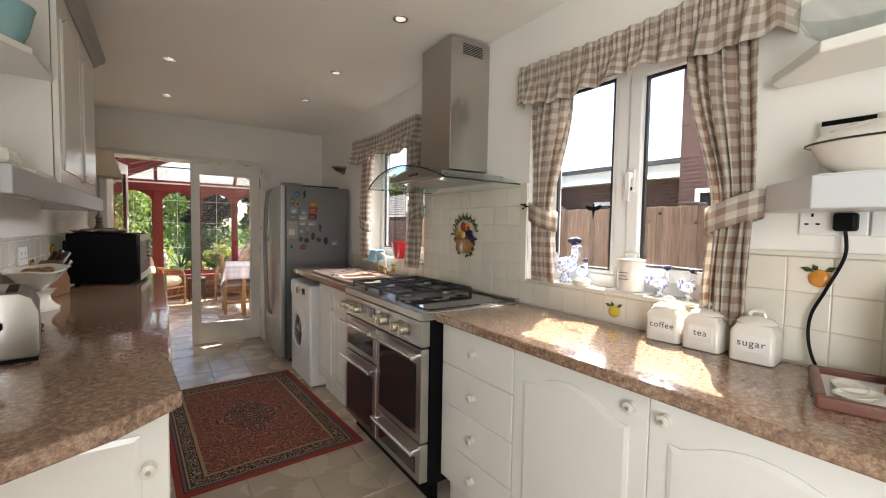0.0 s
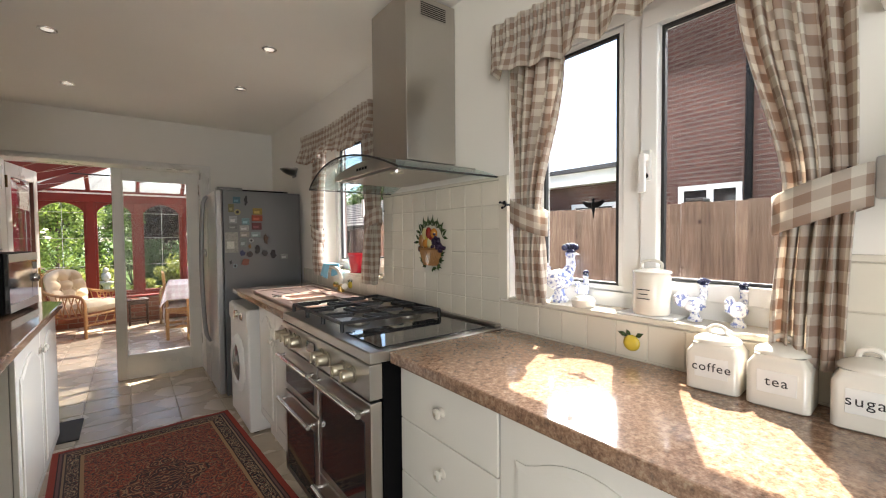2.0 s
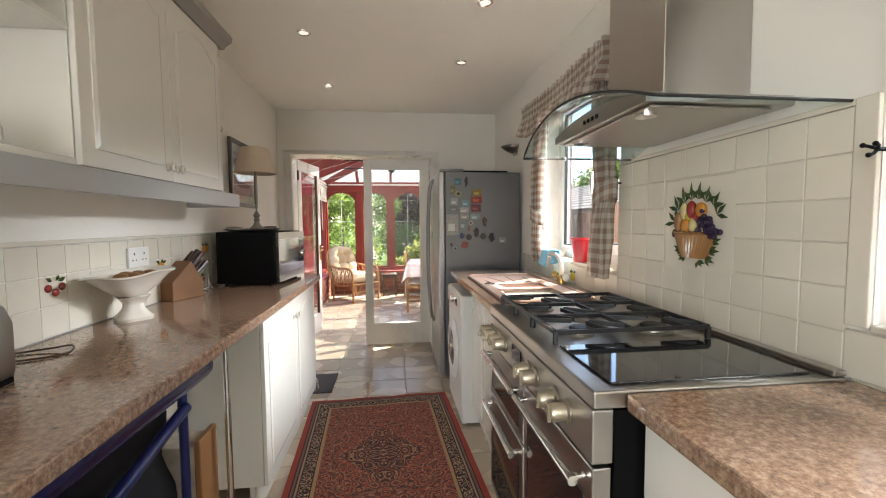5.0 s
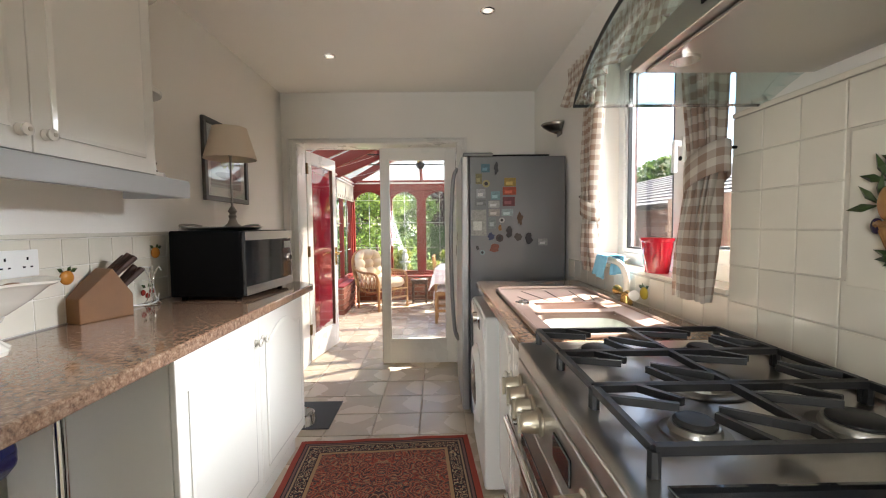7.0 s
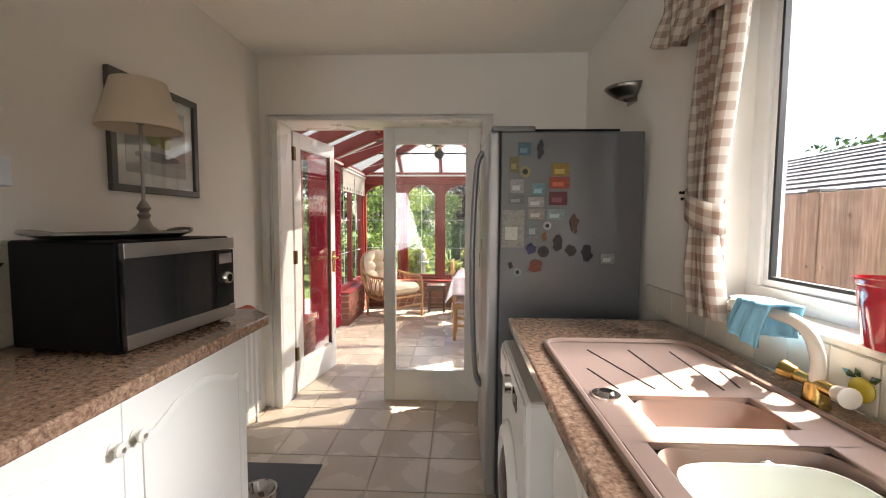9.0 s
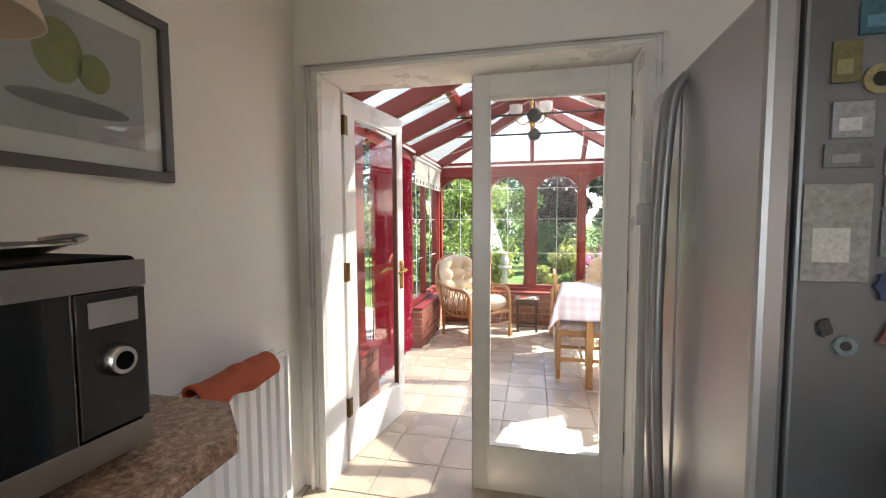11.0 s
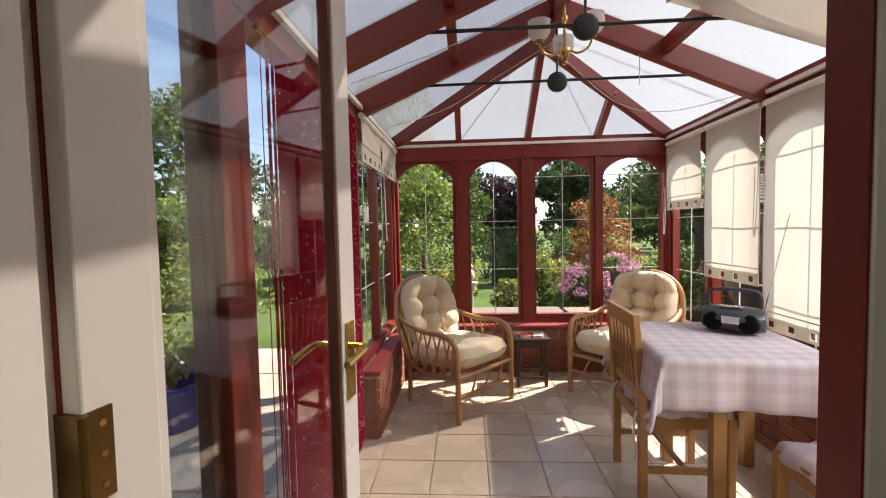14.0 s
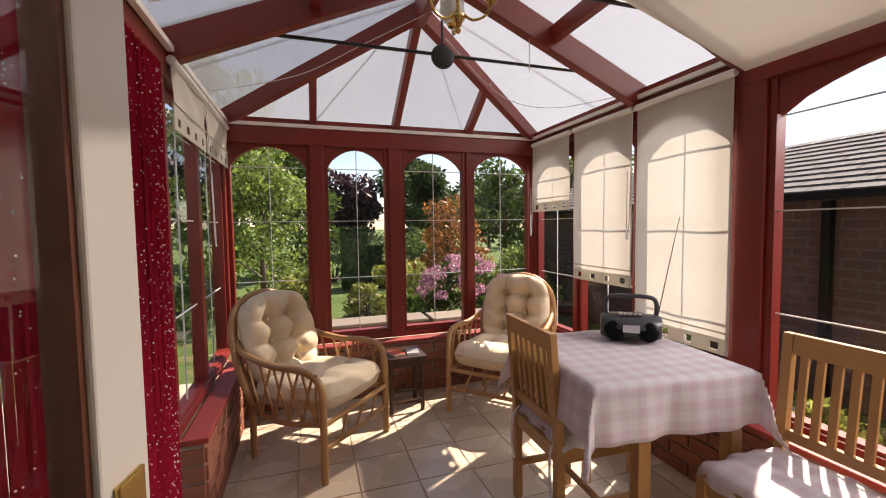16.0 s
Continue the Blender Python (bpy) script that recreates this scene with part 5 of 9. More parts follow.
def rooster(at, turn, s, label, tail):
    r = thing("rooster_figurine", at, label, "figurine", "sill figurines", turn=turn)
    bm = bmesh.new()
    lathe(bm, [(0, 0), (0.034, 0), (0.036, 0.01), (0.022, 0.03), (0.018, 0.05), (0, 0.05)], 20)
    ball(bm, (0, 0, 0.085), 0.048, 18, (0.8, 1.25, 0.85))
    sweep(bm, arc_pts([(0, -0.03, 0.10), (0, -0.05, 0.135), (0, -0.048, 0.17)], 5), 0.026, 12, taper=[1, .95, .9, .85, .8, .75, .72, .7, .68, .66, .64])
    ball(bm, (0, -0.05, 0.185), 0.021, 14)
    rod(bm, (0, -0.068, 0.185), (0, -0.09, 0.18), 0.008, 0.001, 8)
    # fan tail, a scalloped plate on edge
    prism(bm, [((0.040 + 0.003 * math.cos(k * math.pi)) * math.cos(k * math.pi / 14), (0.040 + 0.003 * math.cos(k * math.pi)) * math.sin(k * math.pi / 14)) for k in range(28)], 0.012, Matrix(((0, 0, 1, -0.006), (1, 0, 0, 0.078), (0, 1, 0, 0.118), (0, 0, 0, 1))))
    for k in range(5):
        ball(bm, (0, -0.074 + k * 0.013, 0.208 + 0.007 * math.sin(k * 0.8)), 0.0125, 8)
    bmesh.ops.scale(bm, vec=(s, s, s), verts=bm.verts)
    fig = part("figure", bm, M_ROOSTER, r, smooth=True)
    fig.data.materials.append(M_COMB)
    for f in fig.data.polygons:
        if f.center.z > 0.186 * s:
            f.material_index = 1


def rooster_material():
    m, nt, b = nodes_of("delft_glaze")
    v = coords(nt)
    n = noisy(nt, v, 85, 3)
    col = ramp(nt, n, [(0.5, (0.78, 0.80, 0.84)), (0.6, (0.16, 0.21, 0.46))])
    nt.links.new(col, b.inputs["Base Color"])
    b.inputs["Roughness"].default_value = 0.12
    return m


# bird-shaped ornament stuck to the window glass
og = thing("window_ornament", (2.188, 2.146, 1.436), "dark bird-shaped ornament stuck to the window glass", "ornament")
bm = bmesh.new()
ball(bm, (0, 0, 0), 0.011, 12, (0.45, 0.8, 2.2))
ball(bm, (0, 0, 0.026), 0.007, 10, (0.6, 1, 1))
rod(bm, (0, 0, -0.02), (0, 0, -0.045), 0.004, 0.0015, 8)
rod(bm, (0.002, 0, 0.004), (0.012, 0, 0.004), 0.006, n=10)
part("body", bm, M_BLACK, og, smooth=True)
for d in (-1, 1):
    bm = bmesh.new()
    prism(bm, [(d * 0.005, -0.006), (d * 0.03, 0.000), (d * 0.047, 0.016), (d * 0.04, 0.024), (d * 0.02, 0.018), (d * 0.005, 0.016)][::d], 0.004, Matrix(((0, 0, 1, -0.002), (1, 0, 0, 0), (0, 1, 0, 0), (0, 0, 0, 1))))
    part("wing", bm, M_BLACK, og, "spread dark wing", 0.001)
M_ROOSTER = rooster_material()
M_COMB = surface("navy_glaze", (0.012, 0.015, 0.05), 0.15, vary=0.1)
SZ = SILL + 0.008
rooster((2.115, 2.245, SZ), 70.0, 1.0, "blue and white ceramic rooster on the sill", True)
rooster((2.135, 2.155, SZ), 100.0, 0.55, "small blue and white ceramic hen", False)
rooster((2.12, 1.765, SZ), 60.0, 0.56, "small navy and white ceramic bird", True)
rooster((2.12, 1.655, SZ), 80.0, 0.54, "tiny navy and white ceramic bird", True)
bm = bmesh.new()
lathe(bm, [(0, 0), (0.036, 0), (0.04, 0.006), (0.042, 0.025), (0.036, 0.03), (0.03, 0.036), (0, 0.037)], 26)
single("trinket_box", bm, M_CERAMIC, "round cream ceramic trinket box", "box", smooth=True, m=Matrix.Translation((2.085, 2.12, SZ)))


def canister_round():
    c = thing("storage_canister", (2.105, 1.885, SZ), "round cream enamel canister with a lid", "canister")
    bm = boxes(((-0.05, -0.09, 0), (0.045, 0.09, 0.006)))
    part("board", bm, M_PVC, c, bevel=0.002)
    bm = bmesh.new()
    lathe(bm, [(0, 0.007), (0.052, 0.007), (0.055, 0.012), (0.055, 0.128), (0.05, 0.135), (0, 0.135)], 32)
    part("pot", bm, M_CERAMIC, c, smooth=True)
    bm = bmesh.new()
    lathe(bm, [(0, 0.150), (0.03, 0.149), (0.056, 0.141), (0.058, 0.136), (0, 0.136)], 32)
    lid = part("lid", bm, M_CERAMIC, c, smooth=True)
    bm = bmesh.new()
    sweep(bm, arc_pts([(0, -0.03, 0.147), (0, -0.03, 0.167), (0, 0, 0.175), (0, 0.03, 0.167), (0, 0.03, 0.147)], 5), 0.005, 8)
    part("lid_handle", bm, M_CERAMIC, lid, smooth=True)
    bm = boxes(*[((-0.0556, -0.02 + 0.006 * (k % 2), 0.085 - k * 0.014), (-0.0548, 0.02 - 0.006 * (k % 2), 0.088 - k * 0.014)) for k in range(3)])
    part("printed_mark", bm, M_IRON, c, "small dark printed mark")


canister_round()


def text_part(words, parent, m, size, material):
    cu = bpy.data.curves.new("lettering", "FONT")
    cu.body, cu.size, cu.extrude, cu.align_x, cu.align_y = words, size, 0.0004, "CENTER", "CENTER"
    cu.space_character = 1.15
    tmp = bpy.data.objects.new("lettering", cu)
    me = bpy.data.meshes.new_from_object(tmp)
    bpy.data.objects.remove(tmp)
    me.materials.clear()
    me.materials.append(material)
    o = new("lettering", me)
    o.parent = parent
    o.matrix_basis = m
    return tagged(o, "dark printed word " + words)


def storage_jar(y, words, x=1.985, turn=0.0):
    j = thing("storage_jar", (x, y, WT), "square cream ceramic jar lettered " + words, "jar", "lettered jars", turn=turn)
    w = 0.058
    bm = bmesh.new()
    lev = [(0, 0.9, 0.0), (0.004, 1.0, 0.0), (0.095, 1.0, 0.0), (0.108, 0.86, 0.0), (0.114, 0.80, 0), (0.118, 0.80, 0)]
    rings = []
    for z, k, _ in lev:
        ring = []
        rr = 0.014 * k
        for cx, cy, a0 in ((1, 1, 0), (-1, 1, 90), (-1, -1, 180), (1, -1, 270)):
            for i in range(5):
                a = radians(a0 + 22.5 * i)
                ring.append(bm.verts.new((cx * (w * k - rr) + rr * math.cos(a), cy * (w * k - rr) + rr * math.sin(a), z)))
        rings.append(ring)
    for u, v in zip(rings, rings[1:]):
        for k in range(len(u)):
            bm.faces.new((u[k], u[(k + 1) % len(u)], v[(k + 1) % len(u)], v[k]))
    bm.faces.new(rings[0][::-1])
    bm.faces.new(rings[-1])
    body = part("jar_body", bm, M_CERAMIC, j, smooth=True)
    bm = bmesh.new()
    lathe(bm, [(0, 0.142), (0.02, 0.140), (0.045, 0.130), (0.052, 0.124), (0.053, 0.119), (0, 0.119)], 28)
    lid = part("lid", bm, M_CERAMIC, j, smooth=True)
    bm = bmesh.new()
    sweep(bm, arc_pts([(0, -0.02, 0.138), (0, -0.016, 0.152), (0, 0, 0.158), (0, 0.016, 0.152), (0, 0.02, 0.138)], 5), 0.006, 8)
    part("lid_knob", bm, M_CERAMIC, lid, smooth=True)
    part("label_panel", boxes(((-w - 0.001, -0.036, 0.036), (-w + 0.002, 0.036, 0.086))), M_PAPER, body, "raised cream label panel", 0.0006)
    text_part(words, body, Matrix(((0, 0, -1, -w - 0.0014), (-1, 0, 0, 0), (0, 1, 0, 0.062), (0, 0, 0, 1))), 0.030, M_IRON)


storage_jar(1.66, "coffee", 1.992, 5)
storage_jar(1.527, "tea", 1.990, 3)
storage_jar(1.382, "sugar", 1.985, 6)

tray = thing("tray", (1.868, 1.06, WT), "wooden tray with a pale top on the worktop", "tray", turn=17)
part("base", boxes(((-0.13, -0.17, 0.0), (0.13, 0.13, 0.012))), M_PAPER, tray, "pale speckled tray top")
for a, b in (((-0.15, -0.19, 0), (-0.13, 0.15, 0.03)), ((0.13, -0.19, 0), (0.15, 0.15, 0.03)), ((-0.13, -0.19, 0), (0.13, -0.17, 0.03)), ((-0.13, 0.13, 0), (0.13, 0.15, 0.03))):
    part("tray_edge", boxes((a, b)), M_DARKRED, tray, "reddish brown wooden edge", 0.004)
for k, (px, py, tz) in enumerate(((1.86, 1.14, 20), (1.80, 1.115, -25))):
    bm = bmesh.new()
    n = 20
    rings = []
    for r, z in ((0.35, 0.003), (0.8, 0.004), (1.0, 0.012), (1.02, 0.010), (0.78, 0.0)):
        rings.append([bm.verts.new((0.055 * r * math.cos(2 * math.pi * i / n) * (1 + 0.12 * math.cos(6 * math.pi * i / n)), 0.034 * r * math.sin(2 * math.pi * i / n), z)) for i in range(n)])
    for u, v in zip(rings, rings[1:]):
        for i in range(n):
            bm.faces.new((u[i], u[(i + 1) % n], v[(i + 1) % n], v[i]))
    bm.faces.new(rings[0])
    single("spoon_rest", bm, M_CERAMIC, "small scalloped white spoon rest", "dish", smooth=True, group="spoon rests", m=pose(px, py, WT + 0.0125, 0, 0, tz))
pt = thing("paper_towel", (1.925, 1.02, WT + 0.012), "white kitchen roll on a wooden holder", "kitchen roll")
bm = bmesh.new()
lathe(bm, [(0.02, 0.012), (0.058, 0.012), (0.06, 0.02), (0.06, 0.235), (0.058, 0.245), (0.02, 0.245)], 36)
part("roll", bm, M_PAPER, pt, smooth=True)
bm = bmesh.new()
lathe(bm, [(0, 0), (0.07, 0), (0.07, 0.01), (0.012, 0.011), (0.012, 0.25), (0.02, 0.258), (0.016, 0.275), (0, 0.28)], 24)
part("holder", bm, M_OAK, pt, smooth=True)

# sockets and cable
so = thing("double_socket", (XR - 0.001, 1.235, 1.375), "white double wall socket with a black plug", "socket")
part("face_plate", boxes(((-0.012, -0.075, -0.043), (0, 0.075, 0.043))), M_WHITEPL, so, bevel=0.003)
part("face_plate", boxes(((-0.012, -0.228, -0.043), (0, -0.08, 0.043))), M_WHITEPL, so, "blank white plate", 0.003)
bm = bmesh.new()
for y in (0.045,):
    for a, b in (((-0.0125, y - 0.003, 0.012), (-0.0119, y + 0.003, 0.022)), ((-0.0125, y - 0.018, -0.012), (-0.0119, y - 0.008, -0.007)), ((-0.0125, y + 0.008, -0.012), (-0.0119, y + 0.018, -0.007))):
        box(bm, a, b)
part("pin_holes", bm, M_BLACK, so)
pl = part("plug", boxes(((-0.05, -0.058, -0.03), (-0.0125, -0.008, 0.022))), M_BLACK, so, "black mains plug", 0.008)
bm = bmesh.new()
sweep(bm, arc_pts([(-0.03, -0.033, -0.03), (-0.032, -0.036, -0.10), (-0.03, 0.0, -0.20), (-0.03, 0.03, -0.28), (-0.035, 0.03, -0.36), (-0.05, 0.0, -0.43), (-0.10, -0.08, -0.452), (-0.18, -0.2, -0.452), (-0.20, -0.35, -0.455)], 6), 0.0045, 8)
part("flex", bm, M_BLACK, so, "black curling flex", smooth=True)

# shelves to the right of the window
shl = thing("corner_shelves", (XR, 1.385, 1.40), "white corner shelves with angled fronts", "shelf")
for z, k in ((0.0, 1), (0.39, 1)):
    bm = bmesh.new()
    prism(bm, [(-0.002, 0.0), (-0.06, 0.0), (-0.25, -0.16), (-0.25, -0.75), (-0.002, -0.75)], 0.03 if z else 0.085, Matrix.Translation((0, 0, z)))
    part("shelf", bm, M_CAB if z else M_GREYWHITE, shl, bevel=0.004)
part("shelf_top", boxes(((-0.245, -0.75, 0.0855), (-0.003, -0.17, 0.088))), M_CAB, shl)
tu = thing("tureen", (1.90, 1.10, 1.489), "white ceramic serving dish on the shelf", "dish")
bm = bmesh.new()
lathe(bm, [(0, 0.0), (0.06, 0), (0.085, 0.03), (0.10, 0.075), (0.106, 0.078), (0.09, 0.10), (0.05, 0.125), (0.02, 0.13), (0.02, 0.145), (0, 0.15)], 32)
part("dish_body", bm, M_CERAMIC, tu, smooth=True, m=Matrix.Diagonal((1, 1.55, 1, 1)))
bm = bmesh.new()
sweep(bm, [(0.1065 * math.cos(a), 0.165 * math.sin(a), 0.079) for a in [2 * math.pi * k / 40 for k in range(40)]], 0.003, 6, closed=True)
part("rim_line", bm, M_IRON, tu, "dark line round the rim")
bm = bmesh.new()
lathe(bm, [(0, 0), (0.07, 0), (0.10, 0.05), (0.12, 0.11), (0.126, 0.112), (0.108, 0.055), (0.07, 0.008), (0, 0.008)], 32)
single("mixing_bowl", bm, M_GLASSWARE, "large clear glass bowl on the upper shelf", "bowl", smooth=True, m=Matrix.Translation((1.91, 1.12, 1.821)) @ Matrix.Diagonal((1, 1.5, 1, 1)))
bk = thing("recipe_card", (2.035, 1.21, 1.489), "printed card leaning on the shelf", "card", turn=0)
part("card", boxes(((-0.004, -0.06, 0), (0.0, 0.06, 0.175))), M_PAPER, bk)
part("card_print", boxes(((-0.0052, -0.058, 0.158), (-0.0041, 0.058, 0.172))), M_BLACK, bk, "dark header bar")
for k in range(5):
    part("card_line", boxes(((-0.0052, -0.05, 0.09 + k * 0.012), (-0.0041, 0.05 - 0.012 * (k % 3), 0.094 + k * 0.012))), M_GREYTRIM, bk)
part("card_print", boxes(((-0.0052, -0.02, 0.05), (-0.0041, 0.05, 0.075))), M_TERRA, bk, "red block")

# ---- left worktop ----
mw = thing("microwave_oven", (0.30, 4.235, WT), "black microwave with a steel framed door", "microwave", turn=84.6)
mw.scale = (0.925, 1, 1)
part("body", boxes(((0, 0.012, 0.012), (0.52, 0.365, 0.325))), M_BLACK, mw, bevel=0.008)
part("vent_hump", boxes(((0.06, 0.366, 0.06), (0.46, 0.395, 0.28))), M_BLACK, mw, bevel=0.01)
d = part("door", boxes(((0.004, -0.008, 0.02), (0.405, 0.011, 0.32))), M_BGLASS, mw, "dark glass door", 0.004)
part("door_trim", boxes(((0.004, -0.011, 0.278), (0.516, -0.0085, 0.32))), M_STEEL, d, "brushed steel strip", 0.001)
part("door_trim", boxes(((0.004, -0.011, 0.02), (0.516, -0.0085, 0.062))), M_STEEL, d, "brushed steel strip", 0.001)
cp = part("control_panel", boxes(((0.407, -0.008, 0.064), (0.516, 0.011, 0.276))), M_BGLASS, mw, "glossy dark control panel", 0.003)
bm = bmesh.new()
lathe(bm, [(0, 0.018), (0.020, 0.018), (0.024, 0.012), (0.025, 0.0), (0, 0)], 24)
part("dial", bm, M_CHROME, cp, "chrome dial", smooth=True, m=pose(0.463, -0.0085, 0.17, 90, 0, 0))
bm = bmesh.new()
lathe(bm, [(0, 0.019), (0.014, 0.019), (0.014, 0.0185)], 20)
part("dial_cap", bm, M_BLACK, cp, m=pose(0.463, -0.0085, 0.17, 90, 0, 0))
part("display", boxes(((0.425, -0.0105, 0.225), (0.50, -0.0082, 0.262))), M_GREYTRIM, cp, "grey display")
for x in (0.04, 0.48):
    for y in (0.05, 0.32):
        bm = bmesh.new()
        rod(bm, (x, y, 0), (x, y, 0.013), 0.015)
        part("foot", bm, M_BLACK, mw)
ty = thing("serving_tray", (0.085, 4.50, WT + 0.326), "oval pewter tray lying on the microwave", "tray", turn=84.6)
bm = bmesh.new()
n = 44
rings = []
for r, z in ((0.02, 0.003), (0.82, 0.003), (0.92, 0.014), (1.0, 0.018), (1.0, 0.015), (0.82, 0.0), (0.02, 0.0)):
    rings.append([bm.verts.new((0.27 * r * math.cos(2 * math.pi * i / n) * (1 + 0.03 * math.cos(4 * math.pi * i / n)), 0.15 * r * math.sin(2 * math.pi * i / n), z)) for i in range(n)])
for u, v in zip(rings, rings[1:]):
    for i in range(n):
        bm.faces.new((u[i], u[(i + 1) % n], v[(i + 1) % n], v[i]))
part("plate", bm, M_PEWTER2, ty, smooth=True)
for s in (-1, 1):
    bm = bmesh.new()
    sweep(bm, arc_pts([(s * 0.255, -0.05, 0.018), (s * 0.282, -0.035, 0.024), (s * 0.288, 0, 0.026), (s * 0.282, 0.035, 0.024), (s * 0.255, 0.05, 0.018)], 5), 0.006, 8)
    part("tray_handle", bm, M_PEWTER2, ty, smooth=True)
lm = thing("table_lamp", (0.065, 4.63, WT + 0.329), "pewter candlestick lamp with a beige shade", "lamp")
bm = bmesh.new()
lathe(bm, [(0, 0), (0.062, 0), (0.064, 0.008), (0.05, 0.014), (0.026, 0.035), (0.016, 0.06), (0.022, 0.075), (0.014, 0.085), (0.024, 0.10), (0.014, 0.118), (0.006, 0.13), (0.006, 0.40), (0.013, 0.405), (0.013, 0.44), (0, 0.44)], 28)
part("lamp_base", bm, M_PEWTER2, lm, smooth=True)
bm = bmesh.new()
lathe(bm, [(0.135, 0.385), (0.087, 0.555), (0.084, 0.555), (0.132, 0.385), (0.135, 0.385)], 40)
part("shade", bm, M_SHADE, lm, "beige linen shade", smooth=True)

pic = thing("framed_picture", (XL + 0.001, 4.98, 1.435), "pale fruit print under glass in a thin dark grey frame", "picture")
W_, H_, R_ = 0.27, 0.48, 0.03
for a, b in (((0, -W_, 0), (0.022, W_, R_)), ((0, -W_, H_ - R_), (0.022, W_, H_)), ((0, -W_, R_), (0.022, -W_ + R_, H_ - R_)), ((0, W_ - R_, R_), (0.022, W_, H_ - R_))):
    part("frame_rail", boxes((a, b)), M_DARKFRAME, pic, bevel=0.003)
part("mount", boxes(((0.002, -W_ + R_, R_), (0.006, W_ - R_, H_ - R_))), M_PAPER, pic, "off-white mount")
part("print", boxes(((0.0062, -W_ + 0.085, 0.085), (0.0075, W_ - 0.085, H_ - 0.085))), M_PRINT, pic, "pale grey printed sheet")
for yy, zz, ry, rz, mm in ((-0.03, 0.285, 0.055, 0.075, M_PRINTFRUIT), (0.05, 0.255, 0.042, 0.048, M_PRINTFRUIT), (0.0, 0.165, 0.14, 0.022, M_PRINTSHADE)):
    bm = bmesh.new()
    prism(bm, [(yy + ry * math.cos(2 * math.pi * k / 20), zz + rz * math.sin(2 * math.pi * k / 20)) for k in range(20)], 0.0006, Matrix(((0, 0, 1, 0.0076), (1, 0, 0, 0), (0, 1, 0, 0), (0, 0, 0, 1))))
    part("print_shape", bm, mm, pic, "printed shape")
g = part("pane", boxes(((0.011, -W_ + R_, R_), (0.013, W_ - R_, H_ - R_))), M_PICGLASS, pic, "picture glass")
g.visible_shadow = False

kb = thing("knife_block", (-0.072, 3.88, WT), "slanted wooden knife block with five knives", "knife block", turn=-20)
bm = bmesh.new()
prism(bm, [(-0.10, 0), (0.085, 0), (0.085, 0.085), (0.015, 0.19), (-0.10, 0.09)], 0.095, Matrix(((0, 0, 1, -0.048), (1, 0, 0, 0), (0, 1, 0, 0), (0, 0, 0, 1))))
part("block", bm, M_KNIFEWOOD, kb, bevel=0.004)
for k, (x, u) in enumerate(((-0.03, 0.25), (0.0, 0.25), (0.03, 0.25), (-0.02, 0.72), (0.02, 0.72))):
    bm = bmesh.new()
    y, z = 0.015 + u * 0.07, 0.19 - u * 0.105
    rod(bm, (x, y - 0.005, z - 0.005), (x, y + 0.075, z + 0.06 + 0.01 * (k % 2)), 0.011, 0.013, 8)
    kn = part("knife_handle", bm, M_DARKWOOD, kb, "dark wooden knife handle")
bw = thing("pedestal_bowl", (-0.028, 3.41, WT), "white footed ceramic bowl with a wide rim", "bowl")
bm = bmesh.new()
n = 32
rings = []
for r, z, wob in ((0.004, 0.0, 0), (0.062, 0.0, 0.10), (0.064, 0.012, 0.12), (0.050, 0.026, 0.10), (0.036, 0.045, 0.12), (0.034, 0.065, 0.10), (0.045, 0.082, 0.12), (0.056, 0.093, 0.10), (0.004, 0.095, 0)):
    rings.append([bm.verts.new((r * math.cos(2 * math.pi * i / n) * (1 + wob * math.cos(8 * math.pi * i / n)), 1.15 * r * math.sin(2 * math.pi * i / n) * (1 + wob * math.cos(8 * math.pi * i / n)), z)) for i in range(n)])
for u, v in zip(rings, rings[1:]):
    for i in range(n):
        bm.faces.new((u[i], u[(i + 1) % n], v[(i + 1) % n], v[i]))
part("foot", bm, M_CERAMIC, bw, "scrolled ceramic foot", smooth=True)
bm = bmesh.new()
n = 48
rings = []
for r, z in ((0.22, 0.094), (0.34, 0.10), (0.62, 0.135), (0.86, 0.172), (1.0, 0.182), (1.01, 0.189), (0.86, 0.18), (0.60, 0.147), (0.30, 0.112), (0.03, 0.106)):
    ring = []
    for i in range(n):
        c, s = math.cos(2 * math.pi * i / n), math.sin(2 * math.pi * i / n)
        k = r / (abs(c) ** 3.2 + abs(s) ** 3.2) ** (1 / 3.2)
        ring.append(bm.verts.new((0.098 * k * c, 0.205 * k * s, z + 0.004 * r * math.cos(8 * math.pi * i / n))))
    rings.append(ring)
for u, v in zip(rings, rings[1:]):
    for i in range(n):
        bm.faces.new((u[i], u[(i + 1) % n], v[(i + 1) % n], v[i]))
part("dish", bm, M_CERAMIC, bw, "wide squared white dish", smooth=True)
bm = bmesh.new()
for k in range(5):
    ball(bm, (-0.01 + 0.03 * math.sin(k * 2.1), -0.05 + 0.035 * k, 0.172), 0.026, 10, (1, 1.2, 0.6))
part("contents", bm, M_KNIFEWOOD, bw, "brown dried fruit in the dish", smooth=True)
ws = thing("wire_stand", (-0.075, 4.16, WT), "thin chrome wire stand beside the microwave", "wire stand")
ws.scale = (0.7, 0.7, 0.7)
